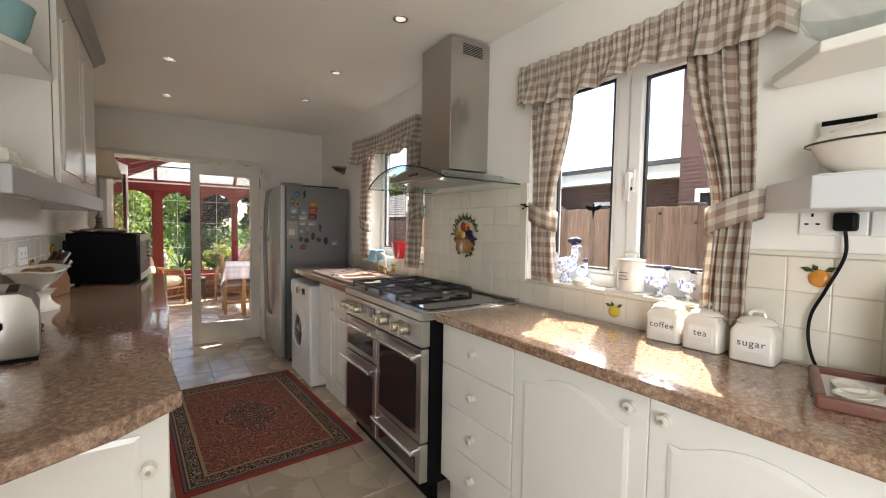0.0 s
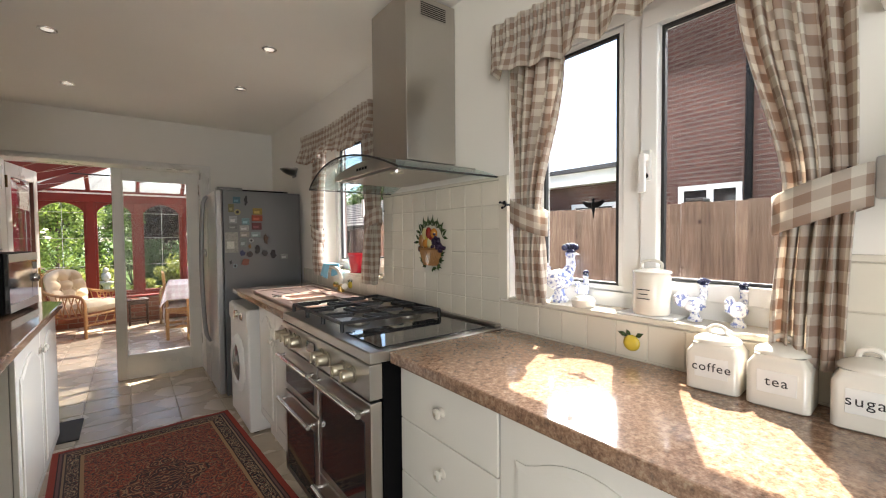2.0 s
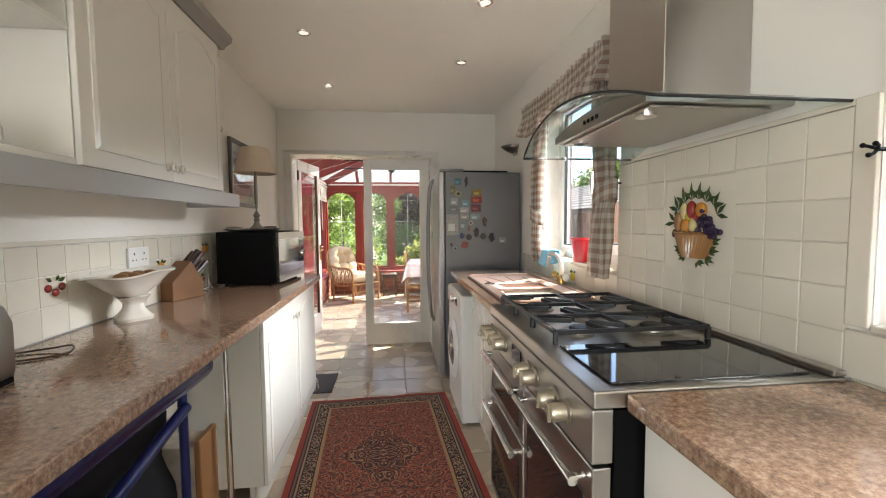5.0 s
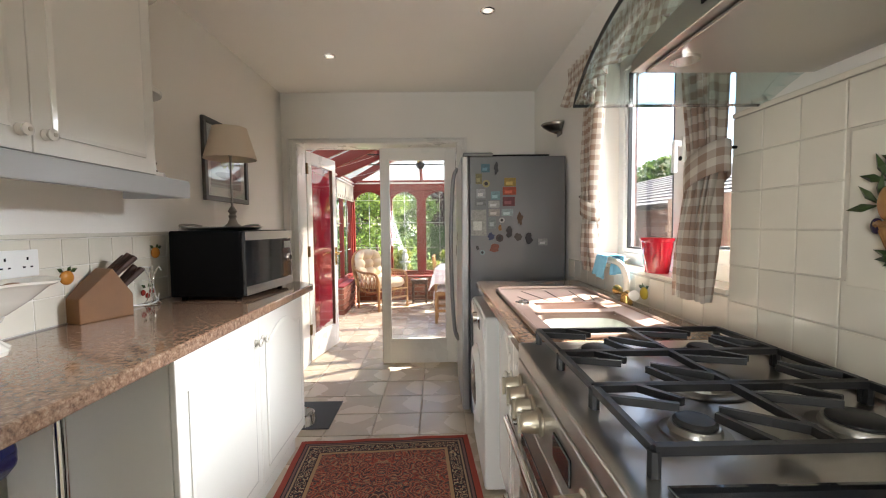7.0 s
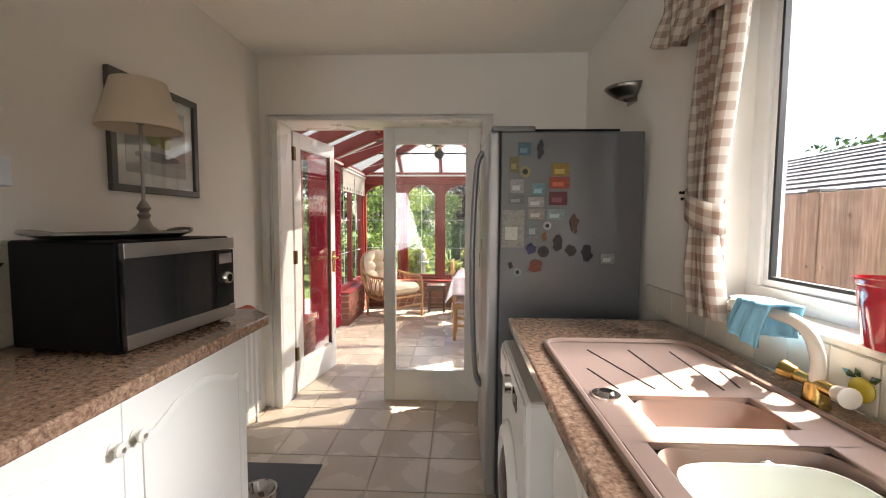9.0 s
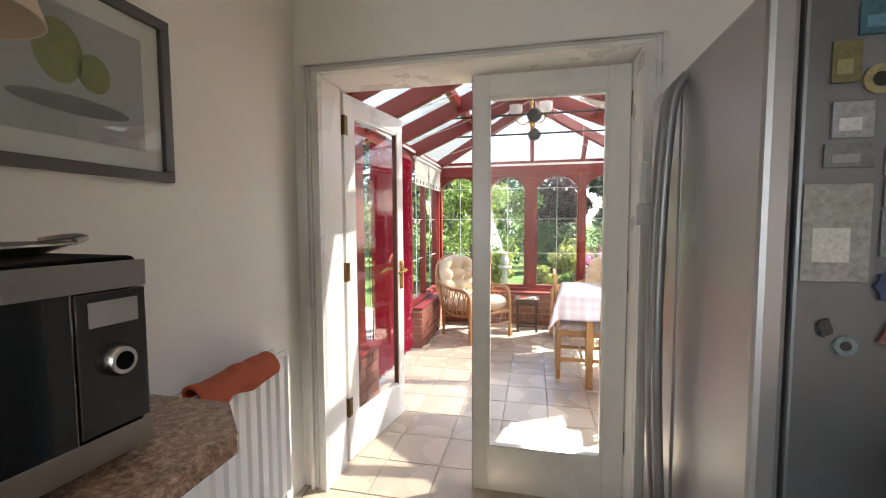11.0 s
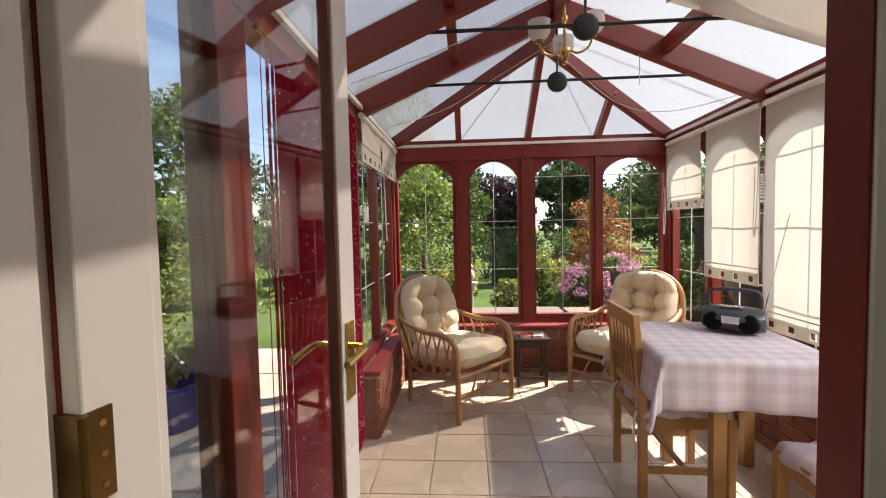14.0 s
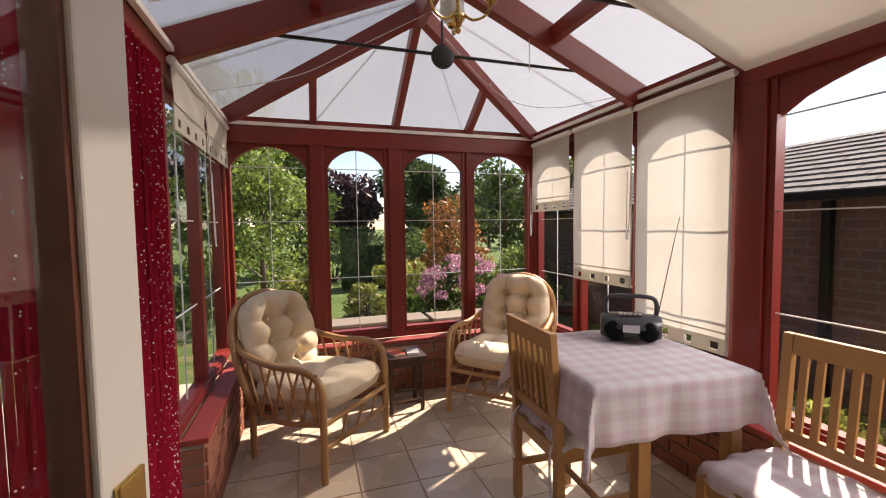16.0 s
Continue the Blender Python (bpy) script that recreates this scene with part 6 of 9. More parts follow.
for k in range(4):
    a = math.pi / 2 * k + 0.4
    bm = bmesh.new()
    sweep(bm, arc_pts([(0.05 * math.cos(a), 0.05 * math.sin(a), 0.003), (0.02 * math.cos(a), 0.02 * math.sin(a), 0.05), (0.012 * math.cos(a), 0.012 * math.sin(a), 0.16), (0.04 * math.cos(a), 0.04 * math.sin(a), 0.24), (0.055 * math.cos(a), 0.055 * math.sin(a), 0.215)], 6), 0.0028, 6)
    part("wire_arm", bm, M_CHROME, ws, smooth=True)
bm = bmesh.new()
sweep(bm, [(0.052 * math.cos(2 * math.pi * i / 20), 0.052 * math.sin(2 * math.pi * i / 20), 0.003) for i in range(20)], 0.003, 6, closed=True)
part("base_ring", bm, M_CHROME, ws, smooth=True)
ut = thing("kitchen_tool", (0.07, 4.873, WT), "black handled kitchen tool with a steel rod", "kitchen tool")
bm = bmesh.new()
sweep(bm, arc_pts([(0.02, 0.0, 0.185), (0.015, -0.012, 0.198), (0.005, -0.03, 0.19), (-0.01, -0.055, 0.14), (-0.03, -0.085, 0.05), (-0.035, -0.09, 0.0)], 6), 0.012, 10)
part("handle", bm, M_BLACK, ut, "moulded black handle", smooth=True)
bm = bmesh.new()
rod(bm, (0.022, 0.0, 0.18), (0.022, 0.008, 0.0), 0.003, n=8)
part("rod", bm, M_CHROME, ut, smooth=True)
part("foot", boxes(((-0.02, -0.05, 0.0), (0.03, 0.012, 0.006))), M_BLACK, ut, bevel=0.002)
ut.scale = (1.1, 1.1, 0.64)
ts = thing("toaster", (0.035, 2.60, WT), "brushed steel two-slot toaster", "toaster", turn=10)
bm = bmesh.new()
prism(bm, [(-0.08, 0), (0.08, 0), (0.085, 0.02), (0.085, 0.13), (0.07, 0.17), (0.045, 0.185), (-0.045, 0.185), (-0.07, 0.17), (-0.085, 0.13), (-0.085, 0.02)], 0.27, Matrix(((1, 0, 0, 0), (0, 0, 1, -0.135), (0, 1, 0, 0.012), (0, 0, 0, 1))))
part("shell", bm, M_STEEL, ts, bevel=0.006, smooth=True)
for x in (-0.03, 0.03):
    part("slot", boxes(((x - 0.012, -0.1, 0.192), (x + 0.012, 0.1, 0.1985))), M_BLACK, ts, "dark toast slot")
part("base", boxes(((-0.08, -0.13, 0.0), (0.08, 0.13, 0.012))), M_BLACK, ts)
part("lever", boxes(((-0.012, -0.152, 0.10), (0.012, -0.136, 0.118))), M_BLACK, ts, bevel=0.003)
sl = thing("double_socket", (XL + 0.001, 3.62, 1.165), "white double wall socket above the worktop", "socket")
part("face_plate", boxes(((0.012, -0.073, -0.043), (0.022, 0.073, 0.043))), M_WHITEPL, sl, bevel=0.003)
part("back_box", boxes(((0.0, -0.07, -0.04), (0.012, 0.07, 0.04))), M_WHITEPL, sl)
for y in (-0.035, 0.035):
    bm = boxes(((0.0218, y - 0.003, 0.010), (0.0226, y + 0.003, 0.02)), ((0.0218, y - 0.016, -0.014), (0.0226, y - 0.008, -0.009)), ((0.0218, y + 0.008, -0.014), (0.0226, y + 0.016, -0.009)))
    part("pin_holes", bm, M_BLACK, sl)

for pts, mt, lab in (([(-0.118, 4.24, 1.09), (-0.112, 4.14, 1.10), (-0.115, 4.075, 1.03), (-0.110, 4.075, 0.955), (-0.09, 4.12, WT + 0.006), (-0.085, 4.20, WT + 0.006), (-0.10, 4.245, 0.97)], M_WHITEPL, "white flex looped behind the microwave"),
                     ([(-0.10, 2.86, WT + 0.004), (0.0, 2.90, WT + 0.004), (0.06, 2.95, WT + 0.004), (0.045, 2.99, WT + 0.016), (-0.02, 2.99, WT + 0.008), (-0.10, 2.96, WT + 0.004)], M_DARKWOOD, "thin brown flex lying on the worktop")):
    bm = bmesh.new()
    sweep(bm, arc_pts(pts, 6), 0.003, 6)
    single("flex", bm, mt, lab, "cable", smooth=True)
for y0 in (3.02, 3.42):
    bm = bmesh.new()
    sweep(bm, arc_pts([(-0.05, y0, 1.452), (-0.03, y0 + 0.03, 1.43), (0.0, y0 + 0.10, 1.415), (0.02, y0 + 0.18, 1.43), (0.03, y0 + 0.21, 1.452)], 6), 0.003, 6)
    single("light_flex", bm, M_CERAMIC, "cream flex sagging under the wall cabinet", "cable", group="cabinet light cables", smooth=True)

# things on the open shelves
bm = bmesh.new()
lathe(bm, [(0, 0), (0.05, 0), (0.075, 0.06), (0.09, 0.13), (0.093, 0.135), (0.086, 0.13), (0.07, 0.06), (0.045, 0.01), (0, 0.01)], 28)
single("teal_bowl", bm, M_TEALPOT, "deep teal glazed bowl on the open shelf", "bowl", smooth=True, m=Matrix.Translation((0.02, 2.72, 1.866)))
bd = thing("butter_dish", (0.0, 2.74, 1.496), "white lidded butter dish with a decorated knob", "dish")
part("plate", boxes(((-0.07, -0.1, 0), (0.07, 0.1, 0.01))), M_CERAMIC, bd, bevel=0.004)
part("cover", boxes(((-0.05, -0.08, 0.011), (0.05, 0.08, 0.065))), M_CERAMIC, bd, bevel=0.015)
bm = bmesh.new()
sweep(bm, arc_pts([(0, -0.02, 0.064), (0, -0.012, 0.085), (0, 0.012, 0.085), (0, 0.02, 0.064)], 5), 0.006, 8)
part("knob", bm, M_BRASS, bd, "golden decorated knob", smooth=True)

# trolley kept under the worktop
tr = thing("shopping_trolley", (0.24, 2.78, 0), "folded navy trolley stored under the worktop", "trolley")
bm = bmesh.new()
prism(bm, [(-0.05, -0.045), (0.01, -0.05), (0.034, -0.022), (0.036, 0.018), (0.018, 0.034), (-0.05, 0.034)], 0.93, Matrix(((1, 0, 0, 0.125), (0, 0, 1, -0.62), (0, 1, 0, 0.85), (0, 0, 0, 1))))
part("padded_bar", bm, M_NAVY, tr, "navy padded bar", 0.014, True)
for a, b, r in (((0.115, -0.56, 0.60), (0.115, 0.205, 0.745), 0.017), ((0.10, 0.215, 0.16), (0.10, 0.215, 0.80), 0.014), ((0.10, 0.20, 0.16), (0.10, -0.46, 0.14), 0.014)):
    bm = bmesh.new()
    sweep(bm, [a, b], r, 10)
    part("frame_tube", bm, M_BLUE, tr, smooth=True)
# slack fabric bag hung in the frame
bm = bmesh.new()
grid = []
for j in range(15):
    v = j / 14
    row = []
    for i in range(25):
        u = i / 24
        y = -0.60 + 0.805 * u
        top = 0.79 - 0.02 * math.sin(u * 9)
        z = 0.15 + (top - 0.15) * v
        x = 0.075 + 0.022 * math.sin(u * 13 + v * 4) * (1 - v) + 0.014 * math.sin(v * 17 + u * 5) - 0.03 * v
        row.append(bm.verts.new((x, y, z)))
    grid.append(row)
for j in range(14):
    for i in range(24):
        bm.faces.new((grid[j][i], grid[j][i + 1], grid[j + 1][i + 1], grid[j + 1][i]))
bmesh.ops.solidify(bm, geom=bm.faces[:], thickness=0.03)
part("fabric_bag", bm, M_BAGCLOTH, tr, "black creased fabric bag", smooth=True)
for y in (-0.43, 0.2):
    bm = bmesh.new()
    lathe(bm, [(0, -0.02), (0.055, -0.02), (0.075, -0.01), (0.075, 0.01), (0.055, 0.02), (0, 0.02)], 24)
    part("wheel", bm, M_BLACK, tr, "black wheel", smooth=True, m=pose(0.11, y, 0.076, 0, 90, 0))
wlg = thing("steel_pole", (0.405, 3.165, 0), "slim chrome pole standing under the worktop", "pole")
bm = bmesh.new()
rod(bm, (0, 0, 0.006), (0, 0, WT - 0.042), 0.011, n=14)
part("tube", bm, M_CHROME, wlg, smooth=True)
bm = bmesh.new()
rod(bm, (0, 0, 0), (0, 0, 0.008), 0.024, n=18)
part("foot_plate", bm, M_BLACK, wlg)
bg = thing("carrier_bag", (0.255, 3.115, 0), "patterned paper carrier bag under the worktop", "bag")
bm = bmesh.new()
prism(bm, [(-0.09, -0.06), (0.09, -0.06), (0.10, 0.0), (0.09, 0.06), (-0.09, 0.06), (-0.10, 0.0)], 0.58)
part("bag_body", bm, M_BAG, bg, bevel=0.006)
part("bag_edge", boxes(((0.085, -0.065, 0.05), (0.105, 0.065, 0.60))), M_KNIFEWOOD, bg, "brown worn edge", 0.004)

# ---- radiator and floor things ----
rd = thing("radiator", (XL + 0.002, 5.415, 0.15), "white ribbed panel radiator on the wall", "radiator")
for x0 in (0.028, 0.088):
    pts = [(x0, -0.272)]
    y = -0.272
    while y < 0.26:
        pts += [(x0 + 0.014, y + 0.006), (x0 + 0.014, y + 0.034), (x0 + 0.004, y + 0.042), (x0 + 0.004, y + 0.053)]
        y += 0.0595
    pts += [(x0 + 0.014, 0.27), (x0, 0.272)]
    bm = bmesh.new()
    prism(bm, pts, 0.585, Matrix.Translation((0, 0, 0.02)))
    pn = part("panel", bm, M_TRIM, rd)
    part("top_rail", boxes(((x0 - 0.002, -0.274, 0.604), (x0 + 0.012, 0.274, 0.63))), M_TRIM, pn, bevel=0.005)
for y in (-0.2, 0.2):
    part("bracket", boxes(((0, y - 0.02, 0.1), (0.087, y + 0.02, 0.5))), M_TRIM, rd)
bm = bmesh.new()
sweep(bm, [(0.05, 0.27, 0.05), (0.05, 0.31, 0.05), (0.05, 0.31, -0.148)], 0.008, 8)
rod(bm, (0.05, 0.31, 0.03), (0.05, 0.31, 0.1), 0.014)
part("valve", bm, M_WHITEPL, rd, smooth=True)
rows, uvs = [], []
for i in range(25):
    a = i / 24
    row, uv = [], []
    for j in range(37):
        s = j / 36
        y = 5.185 + s * 0.37 + 0.012 * math.sin(a * 5 + 1)
        lift = 0.004 * math.sin(s * 17 + a * 4) + 0.005 * math.sin(s * 7 + 1)
        if a < 0.3:            # behind the panel
            x, z = XL + 0.066 + lift * 0.5, 0.735 + 0.06 * a / 0.3
        elif a < 0.5:          # over the top
            b_ = (a - 0.3) / 0.2
            x, z = XL + 0.066 + 0.068 * b_, 0.793 + 0.010 * math.sin(math.pi * b_) + abs(lift)
        else:                  # hanging down in front
            b_ = (a - 0.5) / 0.5
            x, z = XL + 0.134 + 0.018 * math.sin(math.pi * b_) + lift * 1.5 * b_, 0.797 - b_ * (0.065 + 0.010 * (1 - s) + 0.01 * math.sin(s * 11))
        row.append((x, y, z))
        uv.append((s, a))
    rows.append(row)
    uvs.append(uv)
tw = thing("tea_towel", (0, 0, 0), "rust orange cloth folded over the radiator", "cloth")
cloth_part("cloth", rows, uvs, M_TERRA, tw, thick=0.007)
bm = boxes(((0.06, 4.86, 0.001), (0.50, 5.27, 0.008)))
single("feeding_mat", bm, M_MAT, "dark grey rubber mat on the tiles", "mat", 0.002)
bm = bmesh.new()
lathe(bm, [(0, 0.012), (0.055, 0.012), (0.075, 0.055), (0.084, 0.058), (0.10, 0.0), (0.06, 0.002), (0, 0.006)], 30)
single("pet_bowl", bm, M_CHROME, "shiny steel bowl on the grey mat", "bowl", smooth=True, m=Matrix.Translation((0.30, 4.96, 0.008)))


def rug_material():
    m, nt, b = nodes_of("woven_rug")
    v = coords(nt)
    s = xyz(nt, v)
    ax, ay = calc(nt, "ABSOLUTE", s[0]), calc(nt, "ABSOLUTE", s[1])
    dx, dy = calc(nt, "SUBTRACT", 0.49, ax), calc(nt, "SUBTRACT", 0.77, ay)
    d = calc(nt, "MINIMUM", dx, dy)          # distance to the edge
    # mirrored flower field
    cmb = nt.nodes.new("ShaderNodeCombineXYZ")
    nt.links.new(ax, cmb.inputs[0])
    nt.links.new(ay, cmb.inputs[1])
    wv = noisy(nt, cmb.outputs[0], 13, 1, 0.4)
    w2 = noisy(nt, cmb.outputs[0], 27, 1, 0.4)
    curl = calc(nt, "FRACT", calc(nt, "MULTIPLY", wv, 9.0))
    fine = calc(nt, "FRACT", calc(nt, "MULTIPLY", w2, 7.0))
    field = ramp(nt, curl, [(0.0, (0.045, 0.025, 0.028)), (0.16, (0.05, 0.03, 0.035)), (0.34, (0.045, 0.03, 0.04)), (0.38, (0.33, 0.05, 0.03)), (0.62, (0.42, 0.07, 0.032)), (0.68, (0.42, 0.27, 0.15)), (0.80, (0.40, 0.25, 0.14)), (0.84, (0.20, 0.04, 0.03)), (1.0, (0.24, 0.05, 0.03))])
    specks = ramp(nt, fine, [(0.0, (0.03, 0.02, 0.03)), (0.36, (0.04, 0.03, 0.05)), (0.40, (0.38, 0.055, 0.03)), (0.78, (0.41, 0.075, 0.035)), (0.84, (0.45, 0.32, 0.19)), (1.0, (0.40, 0.27, 0.15))])
    field = mixed(nt, 0.42, field, specks)
    # central medallion, a diamond ring pattern
    dia = calc(nt, "ADD", calc(nt, "MULTIPLY", ax, 1.35), ay)
    med = calc(nt, "LESS_THAN", calc(nt, "ADD", dia, calc(nt, "MULTIPLY", wv, 0.12)), 0.36)
    dark_f = ramp(nt, curl, [(0.0, (0.03, 0.02, 0.025)), (0.45, (0.05, 0.03, 0.035)), (0.5, (0.42, 0.28, 0.16)), (0.62, (0.40, 0.25, 0.14)), (0.68, (0.26, 0.05, 0.03)), (1.0, (0.05, 0.03, 0.03))])
    field = mixed(nt, calc(nt, "MULTIPLY", med, 0.85), field, dark_f)
    # border bands by distance from the edge
    along = calc(nt, "FRACT", calc(nt, "MULTIPLY", calc(nt, "ADD", s[0], s[1]), 22.0))
    bandpat = ramp(nt, fine, [(0.0, (0.02, 0.018, 0.022)), (0.5, (0.035, 0.025, 0.03)), (0.55, (0.46, 0.36, 0.23)), (0.8, (0.42, 0.30, 0.18)), (0.85, (0.25, 0.05, 0.03)), (1.0, (0.05, 0.03, 0.03))])
    col = field
    for edge, c in ((0.15, (0.42, 0.25, 0.13)), (0.132, (0.03, 0.02, 0.022)), (0.126, bandpat), (0.072, (0.04, 0.028, 0.03)), (0.066, (0.36, 0.24, 0.15)), (0.056, (0.05, 0.03, 0.035)), (0.048, (0.19, 0.10, 0.09)), (0.036, (0.035, 0.02, 0.02)), (0.03, (0.34, 0.05, 0.032))):
        col = mixed(nt, calc(nt, "LESS_THAN", d, edge), col, c)
    grain = noisy(nt, v, 500, 2)
    col = mixed(nt, calc(nt, "MULTIPLY", grain, 0.14), col, (0.10, 0.05, 0.04))
    nt.links.new(col, b.inputs["Base Color"])
    b.inputs["Roughness"].default_value = 0.95
    bump(nt, b, grain, 0.6, 0.003)
    return m


rg = thing("rug", (0.92, 3.955, 0.001), "red oriental patterned rug with dark borders", "rug", turn=3.2)
bm = bmesh.new()
nx, ny = 26, 40
grid = [[bm.verts.new((-0.49 + 0.98 * i / nx, -0.77 + 1.54 * j / ny, 0.009 + 0.0025 * math.sin(i * 0.7 + j * 0.33) * math.sin(j * 0.5))) for i in range(nx + 1)] for j in range(ny + 1)]
for j in range(ny):
    for i in range(nx):
        bm.faces.new((grid[j][i], grid[j][i + 1], grid[j + 1][i + 1], grid[j + 1][i]))
es = [e for e in bm.edges if len(e.link_faces) == 1]
out = bmesh.ops.extrude_edge_only(bm, edges=es)
for v in [g for g in out["geom"] if isinstance(g, bmesh.types.BMVert)]:
    v.co.z = 0.0
part("woven_field", bm, rug_material(), rg, smooth=True)

# ---- lamps, switches, magnets ----
for x, y in ((0.485, 4.25), (1.478, 3.81), (1.483, 4.607), (0.482, 5.20), (1.49, 2.86)):
    dl = thing("downlight", (x, y, H), "recessed chrome ceiling spotlight", "ceiling light", "ceiling spots")
    bm = bmesh.new()
    lathe(bm, [(0.028, -0.003), (0.034, -0.006), (0.041, -0.004), (0.042, 0.0), (0.028, 0.0)], 28)
    part("bezel", bm, M_CHROME, dl, "chrome bezel", smooth=True)
    bm = bmesh.new()
    lathe(bm, [(0, -0.0015), (0.027, -0.0028), (0.0275, -0.0005), (0, -0.0005)], 24)
    part("lens", bm, M_BULB, dl, "frosted lamp glass")
wl = thing("wall_uplighter", (XR - 0.001, 5.21, 1.94), "pewter scalloped wall uplighter", "wall light")
bm = bmesh.new()
n = 16
rings = []
for k in range(6):
    u = k / 5
    rings.append([bm.verts.new((-0.13 * u ** 0.7 * math.sin(math.pi * i / n) - 0.004, -0.11 * u ** 0.6 * math.cos(math.pi * i / n), -0.035 + 0.058 * u ** 1.5)) for i in range(n + 1)])
for u, v in zip(rings[1:], rings[2:]):
    for i in range(n):
        bm.faces.new((u[i], u[i + 1], v[i + 1], v[i]))
o = part("bowl", bm, M_PEWTER2, wl, smooth=True)
o.modifiers.new("thickness", "SOLIDIFY").thickness = 0.006
part("back_plate", boxes(((-0.008, -0.05, -0.05), (0, 0.05, 0.04))), M_PEWTER2, wl)
for i, (z, y) in enumerate(((1.50, 0.0), (1.42, 0.0), (1.335, 0.0))):
    sw = thing("light_switch", (1.415 - 0.006 * i, YF - 0.031, z), "white light switch on the wall", "switch", "light switches")
    part("face_plate", boxes(((-0.043, -0.012 - 0.02 * (i == 1), -0.04), (0.043, 0, 0.04))), M_WHITEPL, sw, bevel=0.003)
    for x in (-0.016, 0.016):
        part("rocker", boxes(((x - 0.006, -0.016 - 0.02 * (i == 1), -0.012), (x + 0.006, -0.0121 - 0.02 * (i == 1), 0.012))), M_WHITEPL, sw, bevel=0.001)

mag = random.Random(21)
MAGS = [(178, 180, 62, 60, "card", (0.10, 0.26, 0.34)), (255, 180, 40, 120, "figure", (0.05, 0.05, 0.06)), (130, 255, 46, 75, "card", (0.30, 0.27, 0.10)), (183, 290, 54, 52, "round", (0.62, 0.55, 0.25)),
        (355, 280, 84, 62, "card", (0.55, 0.38, 0.06)), (350, 343, 96, 56, "card", (0.60, 0.10, 0.03)), (345, 418, 88, 66, "card", (0.25, 0.05, 0.06)), (145, 360, 66, 66, "card", (0.62, 0.64, 0.66)),
        (250, 375, 66, 60, "card", (0.30, 0.52, 0.58)), (142, 425, 80, 44, "card", (0.32, 0.33, 0.33)), (238, 437, 80, 50, "card", (0.70, 0.69, 0.66)), (240, 495, 80, 52, "card", (0.60, 0.55, 0.50)),
        (335, 497, 84, 52, "card", (0.45, 0.58, 0.58)), (128, 568, 110, 185, "card", (0.62, 0.62, 0.55)), (225, 570, 54, 84, "card", (0.36, 0.42, 0.42)), (295, 552, 40, 40, "round", (0.78, 0.78, 0.76)),
        (283, 605, 32, 60, "figure", (0.45, 0.22, 0.06)), (215, 668, 66, 66, "figure", (0.06, 0.08, 0.22)), (278, 680, 56, 56, "round", (0.10, 0.06, 0.06)), (345, 640, 56, 110, "figure", (0.06, 0.05, 0.05)),
        (412, 672, 70, 66, "figure", (0.10, 0.08, 0.07)), (425, 540, 60, 110, "figure", (0.18, 0.10, 0.05)), (492, 680, 66, 110, "figure", (0.05, 0.04, 0.05)), (592, 712, 66, 48, "card", (0.55, 0.58, 0.56)),
        (118, 748, 36, 46, "figure", (0.08, 0.08, 0.08)), (153, 783, 38, 38, "round", (0.40, 0.55, 0.58)), (243, 755, 100, 78, "figure", (0.42, 0.12, 0.07))]
for k, (cx, cy, w, h, kind_, col) in enumerate(MAGS):
    x, z = 1.41 + (cx - 65) / 1113, 1.715 - (cy - 95) / 1113
    w, h = w / 1113, h / 1113
    mm = surface("magnet_print", [c * 0.55 for c in col], 0.35, vary=0.5, coarse=90, fine=300, relief=0.05)
    t_ = thing("fridge_magnet", (x, 4.989, z), {"card": "printed picture magnet on the fridge side", "round": "round printed magnet on the fridge side", "figure": "small shaped souvenir magnet on the fridge"}[kind_], "magnet", "fridge magnets")
    bm = bmesh.new()
    if kind_ == "card":
        box(bm, (-w / 2, -0.004, -h / 2), (w / 2, 0, h / 2))
        part("picture", bm, mm, t_, bevel=0.001)
        part("picture_band", boxes(((-w * 0.35, -0.0048, -h * 0.3), (w * 0.2, -0.0041, h * 0.05))), surface("magnet_motif", [min(0.6, c * 0.9 + 0.04) for c in col], 0.4, vary=0.4, coarse=150), t_)
    elif kind_ == "round":
        rod(bm, (0, -0.005, 0), (0, 0, 0), w / 2, n=20)
        part("disc", bm, mm, t_)
        bm = bmesh.new()
        rod(bm, (0, -0.0058, 0), (0, -0.0051, 0), w / 4, n=12)
        part("motif", bm, M_IRON, t_)
    else:
        n = 14
        prism(bm, [(w / 2 * math.cos(2 * math.pi * i / n) * mag.uniform(0.45, 1.0), h / 2 * math.sin(2 * math.pi * i / n) * mag.uniform(0.6, 1.0)) for i in range(n)], 0.007, Matrix(((1, 0, 0, 0), (0, 0, -1, 0), (0, 1, 0, 0), (0, 0, 0, 1))))
        part("figure", bm, mm, t_, bevel=0.001)

# ---- conservatory things ----


